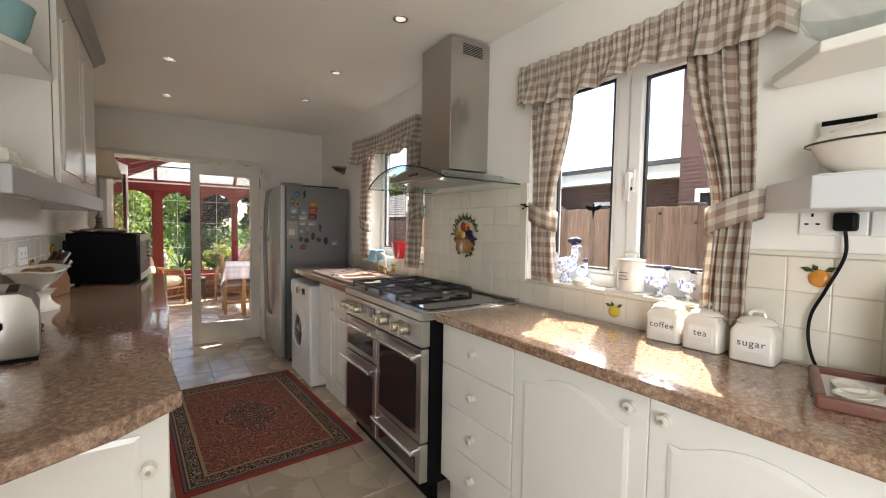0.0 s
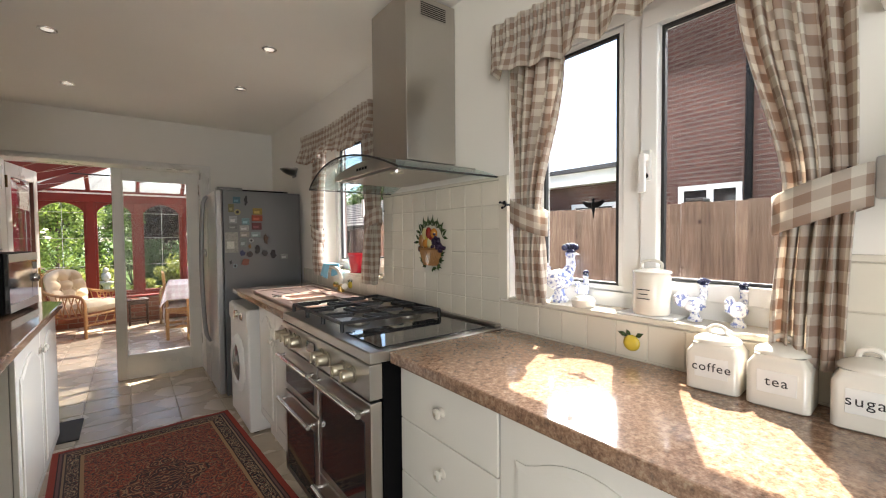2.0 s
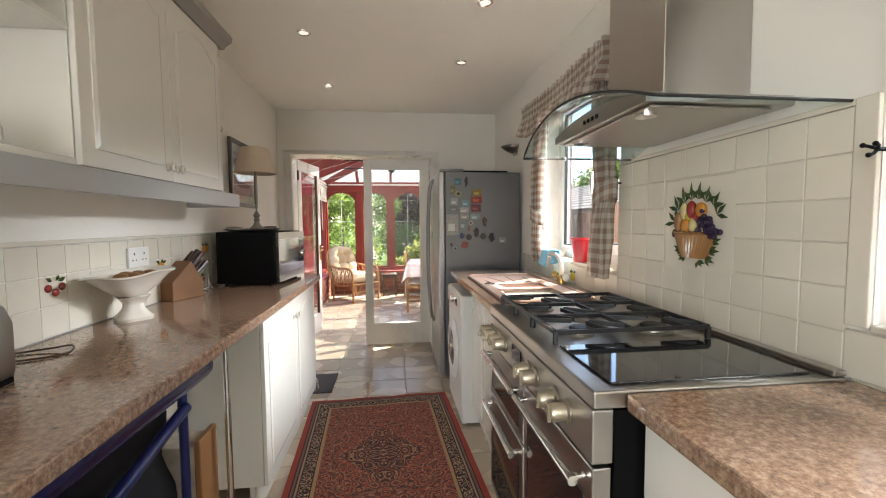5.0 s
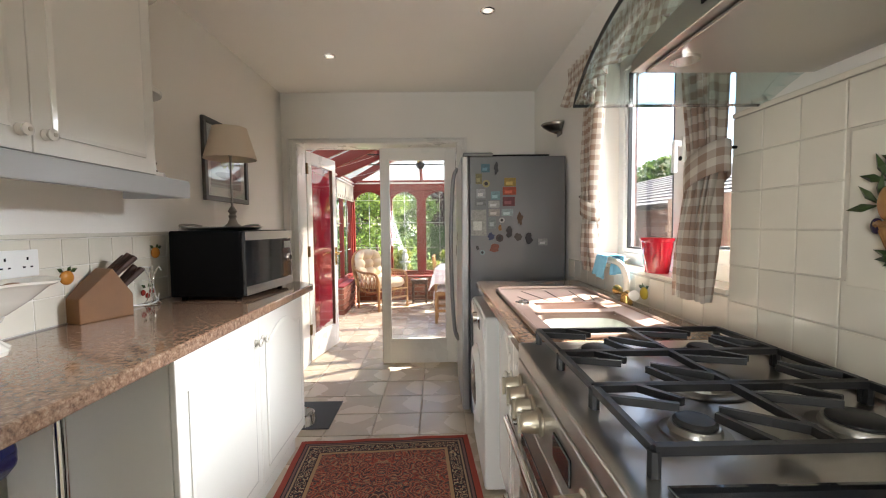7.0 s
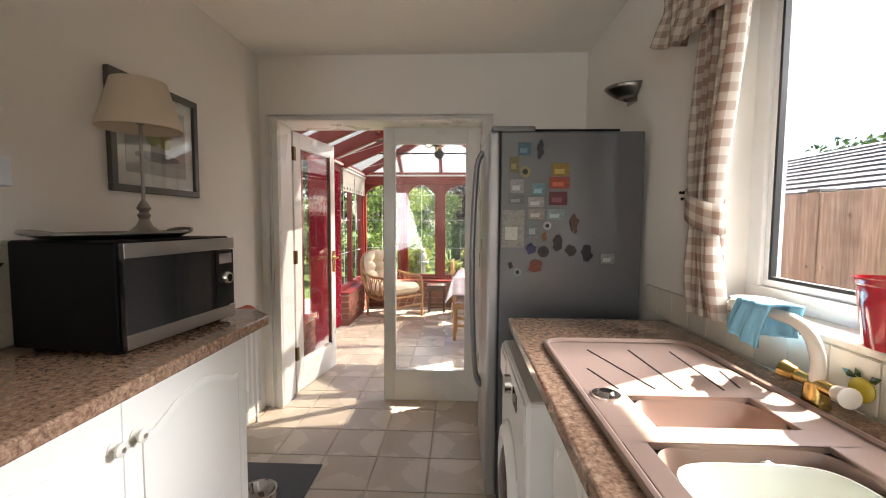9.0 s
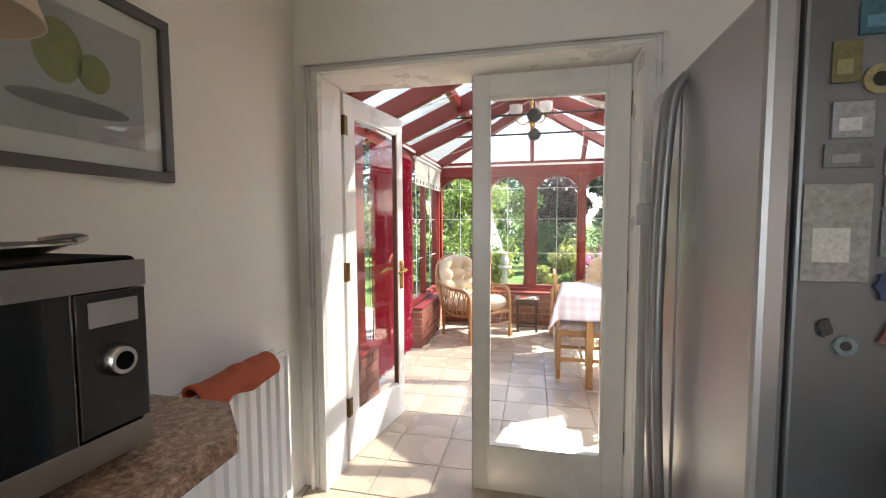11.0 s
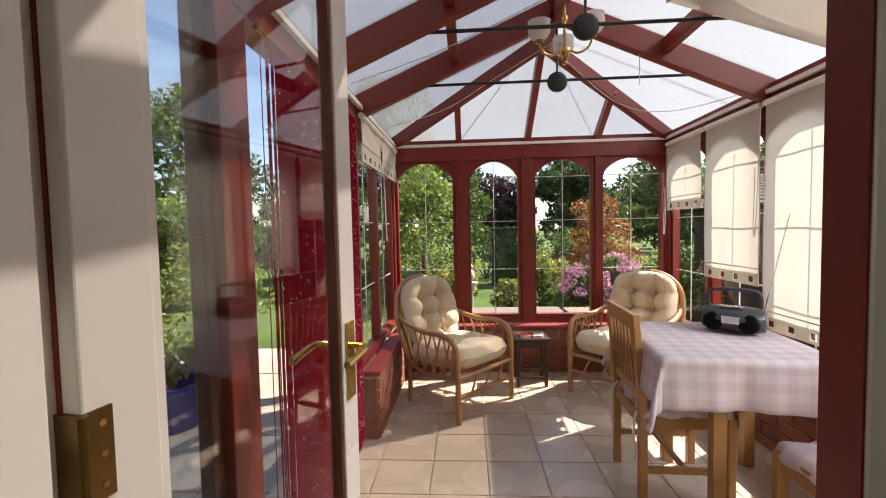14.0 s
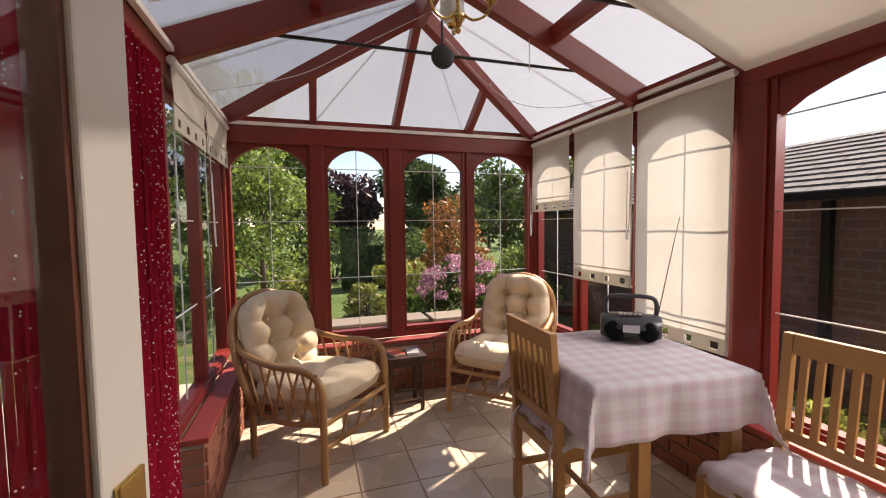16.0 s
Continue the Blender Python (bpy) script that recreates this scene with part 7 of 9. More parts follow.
def puff(bm, size, at, m, n=22, buttons=(), corner=0.13):
    """A stuffed cushion: an upholstered box with rounded edges and button dimples on its top face."""
    sx, sy, sz = size
    vs_all = []
    for side in (1, -1):
        grid = []
        for j in range(n + 1):
            row = []
            for i in range(n + 1):
                u, v = -1 + 2 * i / n, -1 + 2 * j / n
                rr = 0.88 if abs(u) > 0.7 and abs(v) > 0.7 else 1.0
                ex = max(0.0, 1 - abs(u) ** 6) ** 0.45 * max(0.0, 1 - abs(v) ** 6) ** 0.45
                z = side * sz * ex
                if side > 0:
                    for bu, bv in buttons:
                        d2 = ((u - bu) * sx) ** 2 + ((v - bv) * sy) ** 2
                        z -= sz * 0.75 * math.exp(-d2 / 0.0028)
                        z -= sz * 0.30 * (math.exp(-((u - bu) * sx) ** 2 / 0.0005) + math.exp(-((v - bv) * sy) ** 2 / 0.0005)) * math.exp(-d2 / 0.03)
                    z += 0.005 * math.sin(u * 9 + v * 4)
                # round the corners of the outline
                k = 1 - corner * (u * u) * (v * v)
                row.append(bm.verts.new(m @ Vector((at[0] + u * sx * k, at[1] + v * sy * k, at[2] + z))))
            grid.append(row)
        for j in range(n):
            for i in range(n):
                q = (grid[j][i], grid[j][i + 1], grid[j + 1][i + 1], grid[j + 1][i])
                bm.faces.new(q if side > 0 else q[::-1])
    bmesh.ops.remove_doubles(bm, verts=bm.verts, dist=1e-4)


def cane_armchair():
    """Rattan armchair, front towards -y."""
    c = thing("rattan_armchair", (0, 0, 0), "curved rattan armchair with buttoned cream cushions", "armchair", "rattan armchairs")
    fw, bw_, dp = 0.29, 0.25, 0.29
    for s in (-1, 1):
        bm = bmesh.new()
        sweep(bm, arc_pts([(s * fw, -dp, 0), (s * fw, -dp, 0.30), (s * fw, -dp + 0.005, 0.47), (s * (fw + 0.01), -dp + 0.05, 0.545), (s * (fw + 0.015), -dp + 0.16, 0.57), (s * (fw + 0.005), 0.05, 0.565), (s * (bw_ + 0.03), 0.26, 0.60), (s * (bw_ + 0.0), 0.36, 0.66)], 6), 0.019, 10)
        part("arm", bm, M_RATTAN, c, smooth=True)
        bm = bmesh.new()
        sweep(bm, arc_pts([(s * bw_, 0.24, 0), (s * bw_, 0.25, 0.25), (s * (bw_ + 0.0), 0.27, 0.38)], 5), 0.018, 10)
        part("leg", bm, M_RATTAN, c, smooth=True)
        bm = bmesh.new()
        sweep(bm, arc_pts([(s * fw, -dp + 0.01, 0.30), (s * (fw + 0.005), 0.0, 0.27), (s * bw_, 0.25, 0.29)], 6), 0.014, 8)
        part("side_rail", bm, M_RATTAN, c, smooth=True)
        for k in range(5):
            y0 = -dp + 0.04 + k * 0.095
            for dy in (0.085, -0.085):
                bm = bmesh.new()
                y1 = min(max(y0 + dy, -dp + 0.03), 0.24)
                sweep(bm, [(s * (fw - 0.002), y0, 0.285), (s * (fw + 0.01), (y0 + y1) / 2, 0.43), (s * (fw + 0.01), y1, 0.56)], 0.0075, 6)
                part("lattice_cane", bm, M_RATTAN, c, smooth=True)
    bm = bmesh.new()
    hoop = [(-bw_ - 0.01, 0.25, 0.33), (-bw_ - 0.04, 0.31, 0.55), (-bw_ + 0.0, 0.385, 0.76), (-bw_ + 0.11, 0.42, 0.865), (0, 0.43, 0.895), (bw_ - 0.11, 0.42, 0.865), (bw_ - 0.0, 0.385, 0.76), (bw_ + 0.04, 0.31, 0.55), (bw_ + 0.01, 0.25, 0.33)]
    sweep(bm, arc_pts(hoop, 7), 0.019, 10)
    part("back_hoop", bm, M_RATTAN, c, smooth=True)
    bm = bmesh.new()
    hoop2 = [(p[0] * 0.86, p[1] + 0.012, 0.33 + (p[2] - 0.33) * 0.93) for p in hoop]
    sweep(bm, arc_pts(hoop2, 6), 0.011, 8)
    part("back_hoop", bm, M_RATTAN, c, smooth=True)
    for k in range(7):
        x = -0.18 + k * 0.06
        bm = bmesh.new()
        top = 0.86 - 2.2 * x * x
        sweep(bm, [(x * 0.8, 0.25, 0.31), (x, 0.36, 0.6), (x * 1.05, 0.415, top)], 0.008, 6)
        part("back_cane", bm, M_RATTAN, c, smooth=True)
    for z, y0 in ((0.30, -dp), (0.17, -dp + 0.005)):
        bm = bmesh.new()
        sweep(bm, [(-fw, y0, z), (0, y0 - 0.015, z + 0.005), (fw, y0, z)], 0.014, 8)
        part("front_rail", bm, M_RATTAN, c, smooth=True)
    for k in range(3):
        x = -0.14 + 0.14 * k
        bm = bmesh.new()
        sweep(bm, [(x - 0.03, -dp - 0.01, 0.175), (x + 0.03, -dp - 0.01, 0.30)], 0.008, 6)
        part("lattice_cane", bm, M_RATTAN, c, smooth=True)
    bm = bmesh.new()
    sweep(bm, [(-bw_, 0.25, 0.29), (bw_, 0.25, 0.29)], 0.014, 8)
    part("back_rail", bm, M_RATTAN, c, smooth=True)
    bm = bmesh.new()
    puff(bm, (0.285, 0.295, 0.085), (0, -0.03, 0.39), Matrix.Translation((0, 0, 0.385)) @ pose(0, 0, 0, -4, 0, 0) @ Matrix.Translation((0, 0, -0.385)), buttons=[(-0.4, -0.1), (0.4, -0.1)])
    part("seat_cushion", bm, M_CUSHION, c, "plump cream seat cushion", smooth=True)
    bm = bmesh.new()
    bt = [(-0.33, 0.42), (0.33, 0.42), (-0.33, -0.05), (0.33, -0.05), (-0.33, -0.52), (0.33, -0.52)]
    puff(bm, (0.265, 0.285, 0.078), (0, 0, 0), Matrix.Translation((0, 0.27, 0.635)) @ pose(0, 0, 0, 73, 0, 0), n=30, buttons=bt, corner=0.22)
    bc = part("back_cushion", bm, M_CUSHION, c, "tufted cream back cushion", smooth=True)
    for u, v in bt:
        bm = bmesh.new()
        ball(bm, (Matrix.Translation((0, 0.275, 0.63)) @ pose(0, 0, 0, 73, 0, 0)) @ Vector((u * 0.265, v * 0.285, 0.024)), 0.011, 8)
        part("button", bm, M_CUSHION, bc, smooth=True)
    return c


ac = cane_armchair()
ac.matrix_basis = pose(0.30, 8.85, 0, 0, 0, 48)
ac2 = copy_thing(ac, pose(1.585, 8.99, 0, 0, 0, -47))
tagged(ac2, "curved rattan armchair beside the dining table")


def dining_chair():
    """Slatted oak chair facing +x, back posts at x=0."""
    c = thing("dining_chair", (0, 0, 0), "oak dining chair with a checked seat pad", "chair", "chairs round the table")
    w = 0.18
    for s in (-1, 1):
        bm = bmesh.new()
        prism(bm, [(-0.018, 0), (0.018, 0), (0.018, 0.44), (-0.02, 0.88), (-0.05, 0.88), (-0.018, 0.44)], 0.034, Matrix(((1, 0, 0, 0), (0, 0, -1, s * w + 0.017), (0, 1, 0, 0), (0, 0, 0, 1))))
        part("back_leg", bm, M_OAK, c, bevel=0.003)
        part("front_leg", boxes(((0.36, s * w - 0.018, 0), (0.396, s * w + 0.018, 0.42))), M_OAK, c, bevel=0.004)
        part("side_rail", boxes(((0.018, s * w - 0.011, 0.36), (0.36, s * w + 0.011, 0.42))), M_OAK, c, bevel=0.002)
        part("stretcher", boxes(((0.018, s * w - 0.009, 0.15), (0.36, s * w + 0.009, 0.18))), M_OAK, c, bevel=0.002)
    part("front_rail", boxes(((0.366, -w + 0.018, 0.36), (0.39, w - 0.018, 0.42))), M_OAK, c, bevel=0.002)
    part("back_rail", boxes(((-0.012, -w + 0.017, 0.36), (0.012, w - 0.017, 0.42))), M_OAK, c, bevel=0.002)
    part("cross_stretcher", boxes(((0.18, -w + 0.009, 0.155), (0.2, w - 0.009, 0.178))), M_OAK, c, bevel=0.002)
    part("seat", boxes(((0.012, -w + 0.012, 0.421), (0.40, w - 0.012 + 0.0, 0.436))), M_OAK, c, bevel=0.004)
    bm = bmesh.new()
    prism(bm, [(0.0, 0), (-0.024, 0), (-0.032, 0.075), (-0.008, 0.075)], 2 * w - 0.034, Matrix(((1, 0, 0, -0.018), (0, 0, 1, -w + 0.017), (0, 1, 0, 0.805), (0, 0, 0, 1))))
    part("top_rail", bm, M_OAK, c, bevel=0.003)
    part("lower_rail", boxes(((-0.012, -w + 0.017, 0.49), (0.010, w - 0.017, 0.53))), M_OAK, c, bevel=0.002)
    for k in range(6):
        y = -0.125 + k * 0.05
        bm = bmesh.new()
        prism(bm, [(0.006, 0.53), (-0.006, 0.53), (-0.036, 0.81), (-0.022, 0.81)], 0.024, Matrix(((1, 0, 0, 0), (0, 0, -1, y + 0.012), (0, 1, 0, 0), (0, 0, 0, 1))))
        part("slat", bm, M_OAK, c)
    rows, uvs = [], []
    n = 22
    for j in range(n + 1):
        row, uv = [], []
        for i in range(n + 1):
            u, v = -1 + 2 * i / n, -1 + 2 * j / n
            ex = (max(0.0, 1 - abs(u) ** 5) * max(0.0, 1 - abs(v) ** 5)) ** 0.4
            z = 0.44 + 0.038 * ex + 0.004 * math.sin(u * 7 + v * 5)
            flare = 1 + 0.04 * math.sin(u * 11) * (abs(v) > 0.9) + 0.04 * math.sin(v * 9) * (abs(u) > 0.9)
            row.append((0.205 + u * 0.205 * flare, v * 0.205 * flare, z - 0.02 * (1 - ex)))
            uv.append((u * 0.2, v * 0.2))
        rows.append(row)
        uvs.append(uv)
    cloth_part("seat_pad", rows, uvs, M_CLOTH, c, "pink checked seat pad", 0.012)
    for s in (-1, 1):
        bm = bmesh.new()
        sweep(bm, arc_pts([(0.0, s * 0.16, 0.45), (-0.03, s * 0.165, 0.40), (-0.035, s * 0.17, 0.28), (-0.025, s * 0.165, 0.2)], 4), 0.005, 6)
        part("pad_tie", bm, M_CLOTH, c)
    return c


ch = dining_chair()
ch.matrix_basis = pose(1.185, 7.86, 0, 0, 0, -2)
ch2 = copy_thing(ch, pose(1.93, 7.19, 0, 0, 0, 180))
tagged(ch2, "oak dining chair with a sunlit checked pad")

TX, TY, TT = 1.53, 7.76, -6.0
tb = thing("dining_table", (TX, TY, 0), "small oak dining table with square legs", "table", turn=TT)
part("tabletop", boxes(((-0.325, -0.33, 0.72), (0.325, 0.33, 0.745))), M_OAK, tb, bevel=0.004)
for x in (-0.10, 0.295):
    for y in (-0.27, 0.29):
        part("leg", boxes(((x - 0.026, y - 0.026, 0), (x + 0.026, y + 0.026, 0.65))), M_OAK, tb, bevel=0.004)
part("apron", boxes(((-0.12, -0.30, 0.65), (0.32, 0.31, 0.719))), M_OAK, tb, bevel=0.003)
rows, uvs = [], []
n = 56
hx, hy, drop = 0.33, 0.335, 0.20
for j in range(n + 1):
    row, uv = [], []
    for i in range(n + 1):
        u = (-1 + 2 * i / n) * (hx + drop)
        v = (-1 + 2 * j / n) * (hy + drop)
        du, dv = max(0.0, abs(u) - hx), max(0.0, abs(v) - hy)
        su, sv = (1 if u > 0 else -1), (1 if v > 0 else -1)
        wave_u = 0.012 * math.sin(v * 19 + su) + 0.007 * math.sin(v * 41)
        wave_v = 0.012 * math.sin(u * 17 + sv) + 0.007 * math.sin(u * 37)
        m_ = min(du, dv)
        x = su * (min(abs(u), hx) + (0.01 + du * 0.05 + wave_u * du / drop if du else 0) + (0.30 * m_ if du else 0))
        y = sv * (min(abs(v), hy) + (0.01 + dv * 0.05 + wave_v * dv / drop if dv else 0) + (0.30 * m_ if dv else 0))
        if du and dv:
            z = -(max(du, dv) + 0.38 * m_)
            if du > dv:
                y -= sv * 0.10 * m_
            else:
                x -= su * 0.10 * m_
        else:
            z = -(du + dv)
        z += 0.0 if (du or dv) else 0.0012 * math.sin(u * 30) * math.sin(v * 24)
        row.append((x, y, 0.751 + z))
        uv.append((u, v))
    rows.append(row)
    uvs.append(uv)
tcl = thing("tablecloth", (TX, TY, 0), "pale pink gingham tablecloth hanging over the edges", "tablecloth", turn=TT)
cloth_part("cloth", rows, uvs, M_CLOTH, tcl, thick=0.003)

# radio on the table
ra = thing("radio", (1.68, 7.86, 0.757), "grey portable radio with a raised aerial", "radio", turn=-40)
bm = bmesh.new()
n = 28
rings = []
for x, k in ((-0.13, 0.30), (-0.125, 0.62), (-0.10, 0.88), (-0.05, 0.98), (0, 1.0), (0.05, 0.98), (0.10, 0.88), (0.125, 0.62), (0.13, 0.30)):
    rings.append([bm.verts.new((x, 0.085 * k * math.cos(2 * math.pi * i / n), max(0.0, 0.062 + 0.062 * (0.55 + 0.45 * k) * math.sin(2 * math.pi * i / n)))) for i in range(n)])
for u, v in zip(rings, rings[1:]):
    for i in range(n):
        bm.faces.new((u[i], u[(i + 1) % n], v[(i + 1) % n], v[i]))
bm.faces.new(rings[0][::-1])
bm.faces.new(rings[-1])
part("case", bm, M_RADIO, ra, smooth=True)
for s in (-1, 1):
    bm = bmesh.new()
    lathe(bm, [(0, 0.01), (0.03, 0.012), (0.042, 0.004), (0.044, 0)], 24)
    part("speaker", bm, M_BLACK, ra, "round black speaker grille", smooth=True, m=Matrix.Translation((s * 0.07, -0.073, 0.055)) @ pose(0, 0, 0, 75, 0, 0))
part("tuner_panel", boxes(((-0.035, -0.088, 0.05), (0.035, -0.078, 0.085))), M_SILVER, ra, "silver tuner panel", 0.002)
for k in range(5):
    part("key", boxes(((-0.05 + k * 0.02, -0.05, 0.121), (-0.035 + k * 0.02, -0.025, 0.128))), M_SILVER, ra, "silver key")
bm = bmesh.new()
sweep(bm, arc_pts([(-0.105, 0.01, 0.10), (-0.105, 0.0, 0.175), (-0.07, -0.005, 0.20), (0.07, -0.005, 0.20), (0.105, 0.0, 0.175), (0.105, 0.01, 0.10)], 5), 0.010, 10)
part("carry_handle", bm, M_RADIO, ra, smooth=True)
bm = bmesh.new()
rod(bm, (0.115, 0.04, 0.10), (0.20, 0.06, 0.56), 0.003, 0.0018, 8)
part("aerial", bm, M_CHROME, ra, "thin chrome aerial")

# side table with books
stt = thing("side_table", (0.90, 9.21, 0), "small dark wooden side table with turned legs", "side table")
part("tabletop", boxes(((-0.14, -0.14, 0.375), (0.14, 0.14, 0.392))), M_DARKWOOD, stt, bevel=0.004)
for x in (-0.11, 0.11):
    for y in (-0.11, 0.11):
        bm = bmesh.new()
        lathe(bm, [(0, 0), (0.014, 0), (0.016, 0.05), (0.011, 0.08), (0.017, 0.14), (0.012, 0.2), (0.017, 0.28), (0.015, 0.374), (0, 0.374)], 14, (x, y, 0))
        part("leg", bm, M_DARKWOOD, stt, smooth=True)
for s in (-1, 1):
    part("stretcher", boxes(((-0.10, s * 0.11 - 0.008, 0.06), (0.10, s * 0.11 + 0.008, 0.08))), M_DARKWOOD, stt)
    part("apron", boxes(((-0.125, s * 0.115 - 0.008, 0.32), (0.125, s * 0.115 + 0.008, 0.3745))), M_DARKWOOD, stt)
for x, tz, mt, lab in ((-0.055, 12, M_TERRA, "orange paperback book on the side table"), (0.06, -8, M_CORNICE, "grey book on the side table")):
    b_ = thing("book", (0.90 + x, 9.17, 0.392), lab, "book", turn=tz)
    part("pages", boxes(((-0.04, -0.058, 0.002), (0.04, 0.058, 0.014))), M_PAPER, b_)
    part("cover", boxes(((-0.043, -0.06, 0.0145), (0.043, 0.06, 0.0165)), ((-0.043, -0.06, 0.0), (0.043, 0.06, 0.002))), mt, b_)


def roman_blind(name, axis_x, y0, y1, z_top, z_bot, s, label):
    """Flat cream blind; s is the side of the room that it faces."""
    b = thing(name, (axis_x, (y0 + y1) / 2, z_bot), label, "blind", "window blinds")
    L = (y1 - y0) / 2
    hh = z_top - z_bot
    rows, uvs = [], []
    for i in range(13):
        z = 0.075 + (hh - 0.075) * i / 12
        row = [(0.003 * math.sin(k * 0.9 + i * 0.5), -L + 2 * L * k / 10, z) for k in range(11)]
        rows.append(row)
        uvs.append([(0, 0)] * 11)
    cloth_part("fabric", rows, uvs, M_BLIND, b, thick=0.0)
    # hem with square eyelets
    n_ = max(2, round(L * 2 / 0.14))
    bm = bmesh.new()
    box(bm, (-0.002, -L, 0.055), (0.002, L, 0.0755))
    box(bm, (-0.002, -L, 0.0), (0.002, L, 0.02))
    step = 2 * L / n_
    for k in range(n_ + 1):
        a = -L if k == 0 else -L + k * step - step / 2 + 0.022
        e = L if k == n_ else -L + k * step + step / 2 - 0.022
        if k == 0:
            e = -L + step / 2 - 0.022
        box(bm, (-0.002, a, 0.02), (0.002, e, 0.055))
    part("hem", bm, M_BLIND, b, "hem strip with square eyelets")
    bm = bmesh.new()
    rod(bm, (0.0, -L - 0.005, hh + 0.012), (0.0, L + 0.005, hh + 0.012), 0.018, n=14)
    part("roller", bm, M_WHITEPL, b, "white roller tube", smooth=True)
    for i in (1,):
        bm = bmesh.new()
        rod(bm, (s * 0.004, -L, 0.075 + 0.03), (s * 0.004, L, 0.075 + 0.03), 0.004, n=6)
        part("batten", bm, M_BLIND, b)


for y0, y1, zb in ((8.955, 9.47, 1.40), (8.335, 8.90, 0.90), (7.72, 8.30, 0.665)):
    roman_blind("window_blind", CXR - 0.045, y0, y1, 1.95, zb, -1, "cream fabric blind lowered over a side window")
for y0, y1 in ((8.86, 9.46), (8.28, 8.83)):
    roman_blind("window_blind", CXL + 0.045, y0, y1, 1.96, 1.70, 1, "cream fabric blind pulled up over a side window")

# fabric shade under the roof: a cornered cloth with its tip towards the ridge
rows, uvs = [], []
for i in range(19):
    a = i / 18
    row = []
    for k in range(15):
        f = k / 14
        y0, y1 = 6.85 + 0.85 * a + 0.10 * math.sin(math.pi * a), 7.67 + 0.12 * a
        y = y0 + (y1 - y0) * f
        x = CXR - 0.05 + (1.33 - CXR + 0.05) * a
        z = EAVE - 0.055 + (RZ - EAVE) * (CXR - x) / (CXR - RX) - 0.10 - 0.04 * math.sin(math.pi * a) * math.sin(math.pi * f)
        row.append((x, y, z))
    rows.append(row)
    uvs.append([(0, 0)] * 15)
sh_ = thing("roof_shade", (0, 0, 0), "cream fabric sun shade slung under the roof", "sun shade")
cloth_part("fabric", rows, uvs, M_BLIND, sh_, thick=0.0)
bm = bmesh.new()
sweep(bm, [rows[-1][k] for k in range(15)], 0.007, 8)
part("hem", bm, M_BLIND, sh_, "rolled cream hem", smooth=True)

# red timber boarding along the house wall, added to block sun from the kitchen
bm = bmesh.new()
prism(bm, [(CXL + 0.07, EAVE - 0.06), (RX, RZ - 0.12), (CXR - 0.07, EAVE - 0.06), (CXR - 0.07, EAVE - 0.085), (RX, RZ - 0.145), (CXL + 0.07, EAVE - 0.085)], 0.36, Matrix(((1, 0, 0, 0), (0, 0, 1, 6.235), (0, 1, 0, 0), (0, 0, 0, 1))))
setting("roof_board", bm, M_RED, "dark red timber boarding beside the house wall", "roof board", 0.003)

# tie rods with black bosses
for y, zc in ((7.80, 2.215), (8.41, 2.175)):
    tr_ = thing("tie_rod", (RX, y, zc), "black iron tie rod across the roof", "tie rod", "roof tie rods")
    bm = bmesh.new()
    rod(bm, (-1.02, 0, 0.0), (1.02, 0, 0.0), 0.009, n=10)
    part("bar", bm, M_IRON, tr_, smooth=True)
    bm = bmesh.new()
    lathe(bm, [(0, -0.022), (0.035, -0.022), (0.058, -0.012), (0.062, 0), (0.058, 0.012), (0.05, 0.014), (0.045, 0.022), (0.02, 0.024), (0, 0.026)], 28)
    part("boss", bm, M_IRON, tr_, "round black boss", smooth=True, m=pose(0.02, 0, -0.01, 90, 0, 0))
    bm = bmesh.new()
    rod(bm, (0.02, 0, 0.04), (0.02, 0, RZ - zc - 0.12), 0.007, n=8)
    part("hanger", bm, M_IRON, tr_)

cl = thing("chandelier", (RX, 8.12, 2.18), "brass three-arm chandelier with glass shades", "ceiling light")
bm = bmesh.new()
lathe(bm, [(0, 0), (0.012, 0.004), (0.02, 0.02), (0.034, 0.04), (0.03, 0.055), (0.012, 0.07), (0.008, 0.10), (0.008, 0.20), (0.018, 0.21), (0.018, 0.23), (0.006, 0.24), (0.006, 0.28), (0, 0.28)], 24)
ball(bm, (0, 0, -0.012), 0.014, 12)
part("stem", bm, M_BRASS, cl, smooth=True)
for k in range(3):
    a = radians(90 * 0 + 120 * k + 200)
    ca, sa = math.cos(a), math.sin(a)
    bm = bmesh.new()
    sweep(bm, arc_pts([(0.02 * ca, 0.02 * sa, 0.06), (0.07 * ca, 0.07 * sa, 0.02), (0.13 * ca, 0.13 * sa, 0.03), (0.155 * ca, 0.155 * sa, 0.08)], 6), 0.006, 8)
    lathe(bm, [(0, 0), (0.022, 0.0), (0.026, 0.012), (0, 0.014)], 16, (0.155 * ca, 0.155 * sa, 0.075))
    arm = part("arm", bm, M_BRASS, cl, smooth=True)
    bm = bmesh.new()
    lathe(bm, [(0.022, 0.0), (0.045, 0.015), (0.058, 0.04), (0.06, 0.065), (0.055, 0.085), (0.06, 0.095), (0.057, 0.094), (0.051, 0.083), (0.055, 0.062), (0.04, 0.018)], 26, (0.155 * ca, 0.155 * sa, 0.09))
    part("glass_shade", bm, M_FROST, arm, "frosted white glass shade", smooth=True)
bm = bmesh.new()
rod(bm, (0, 0, 0.28), (0, 0, RZ - 2.18 - 0.14), 0.004, n=6)
part("chain", bm, M_BRASS, cl)

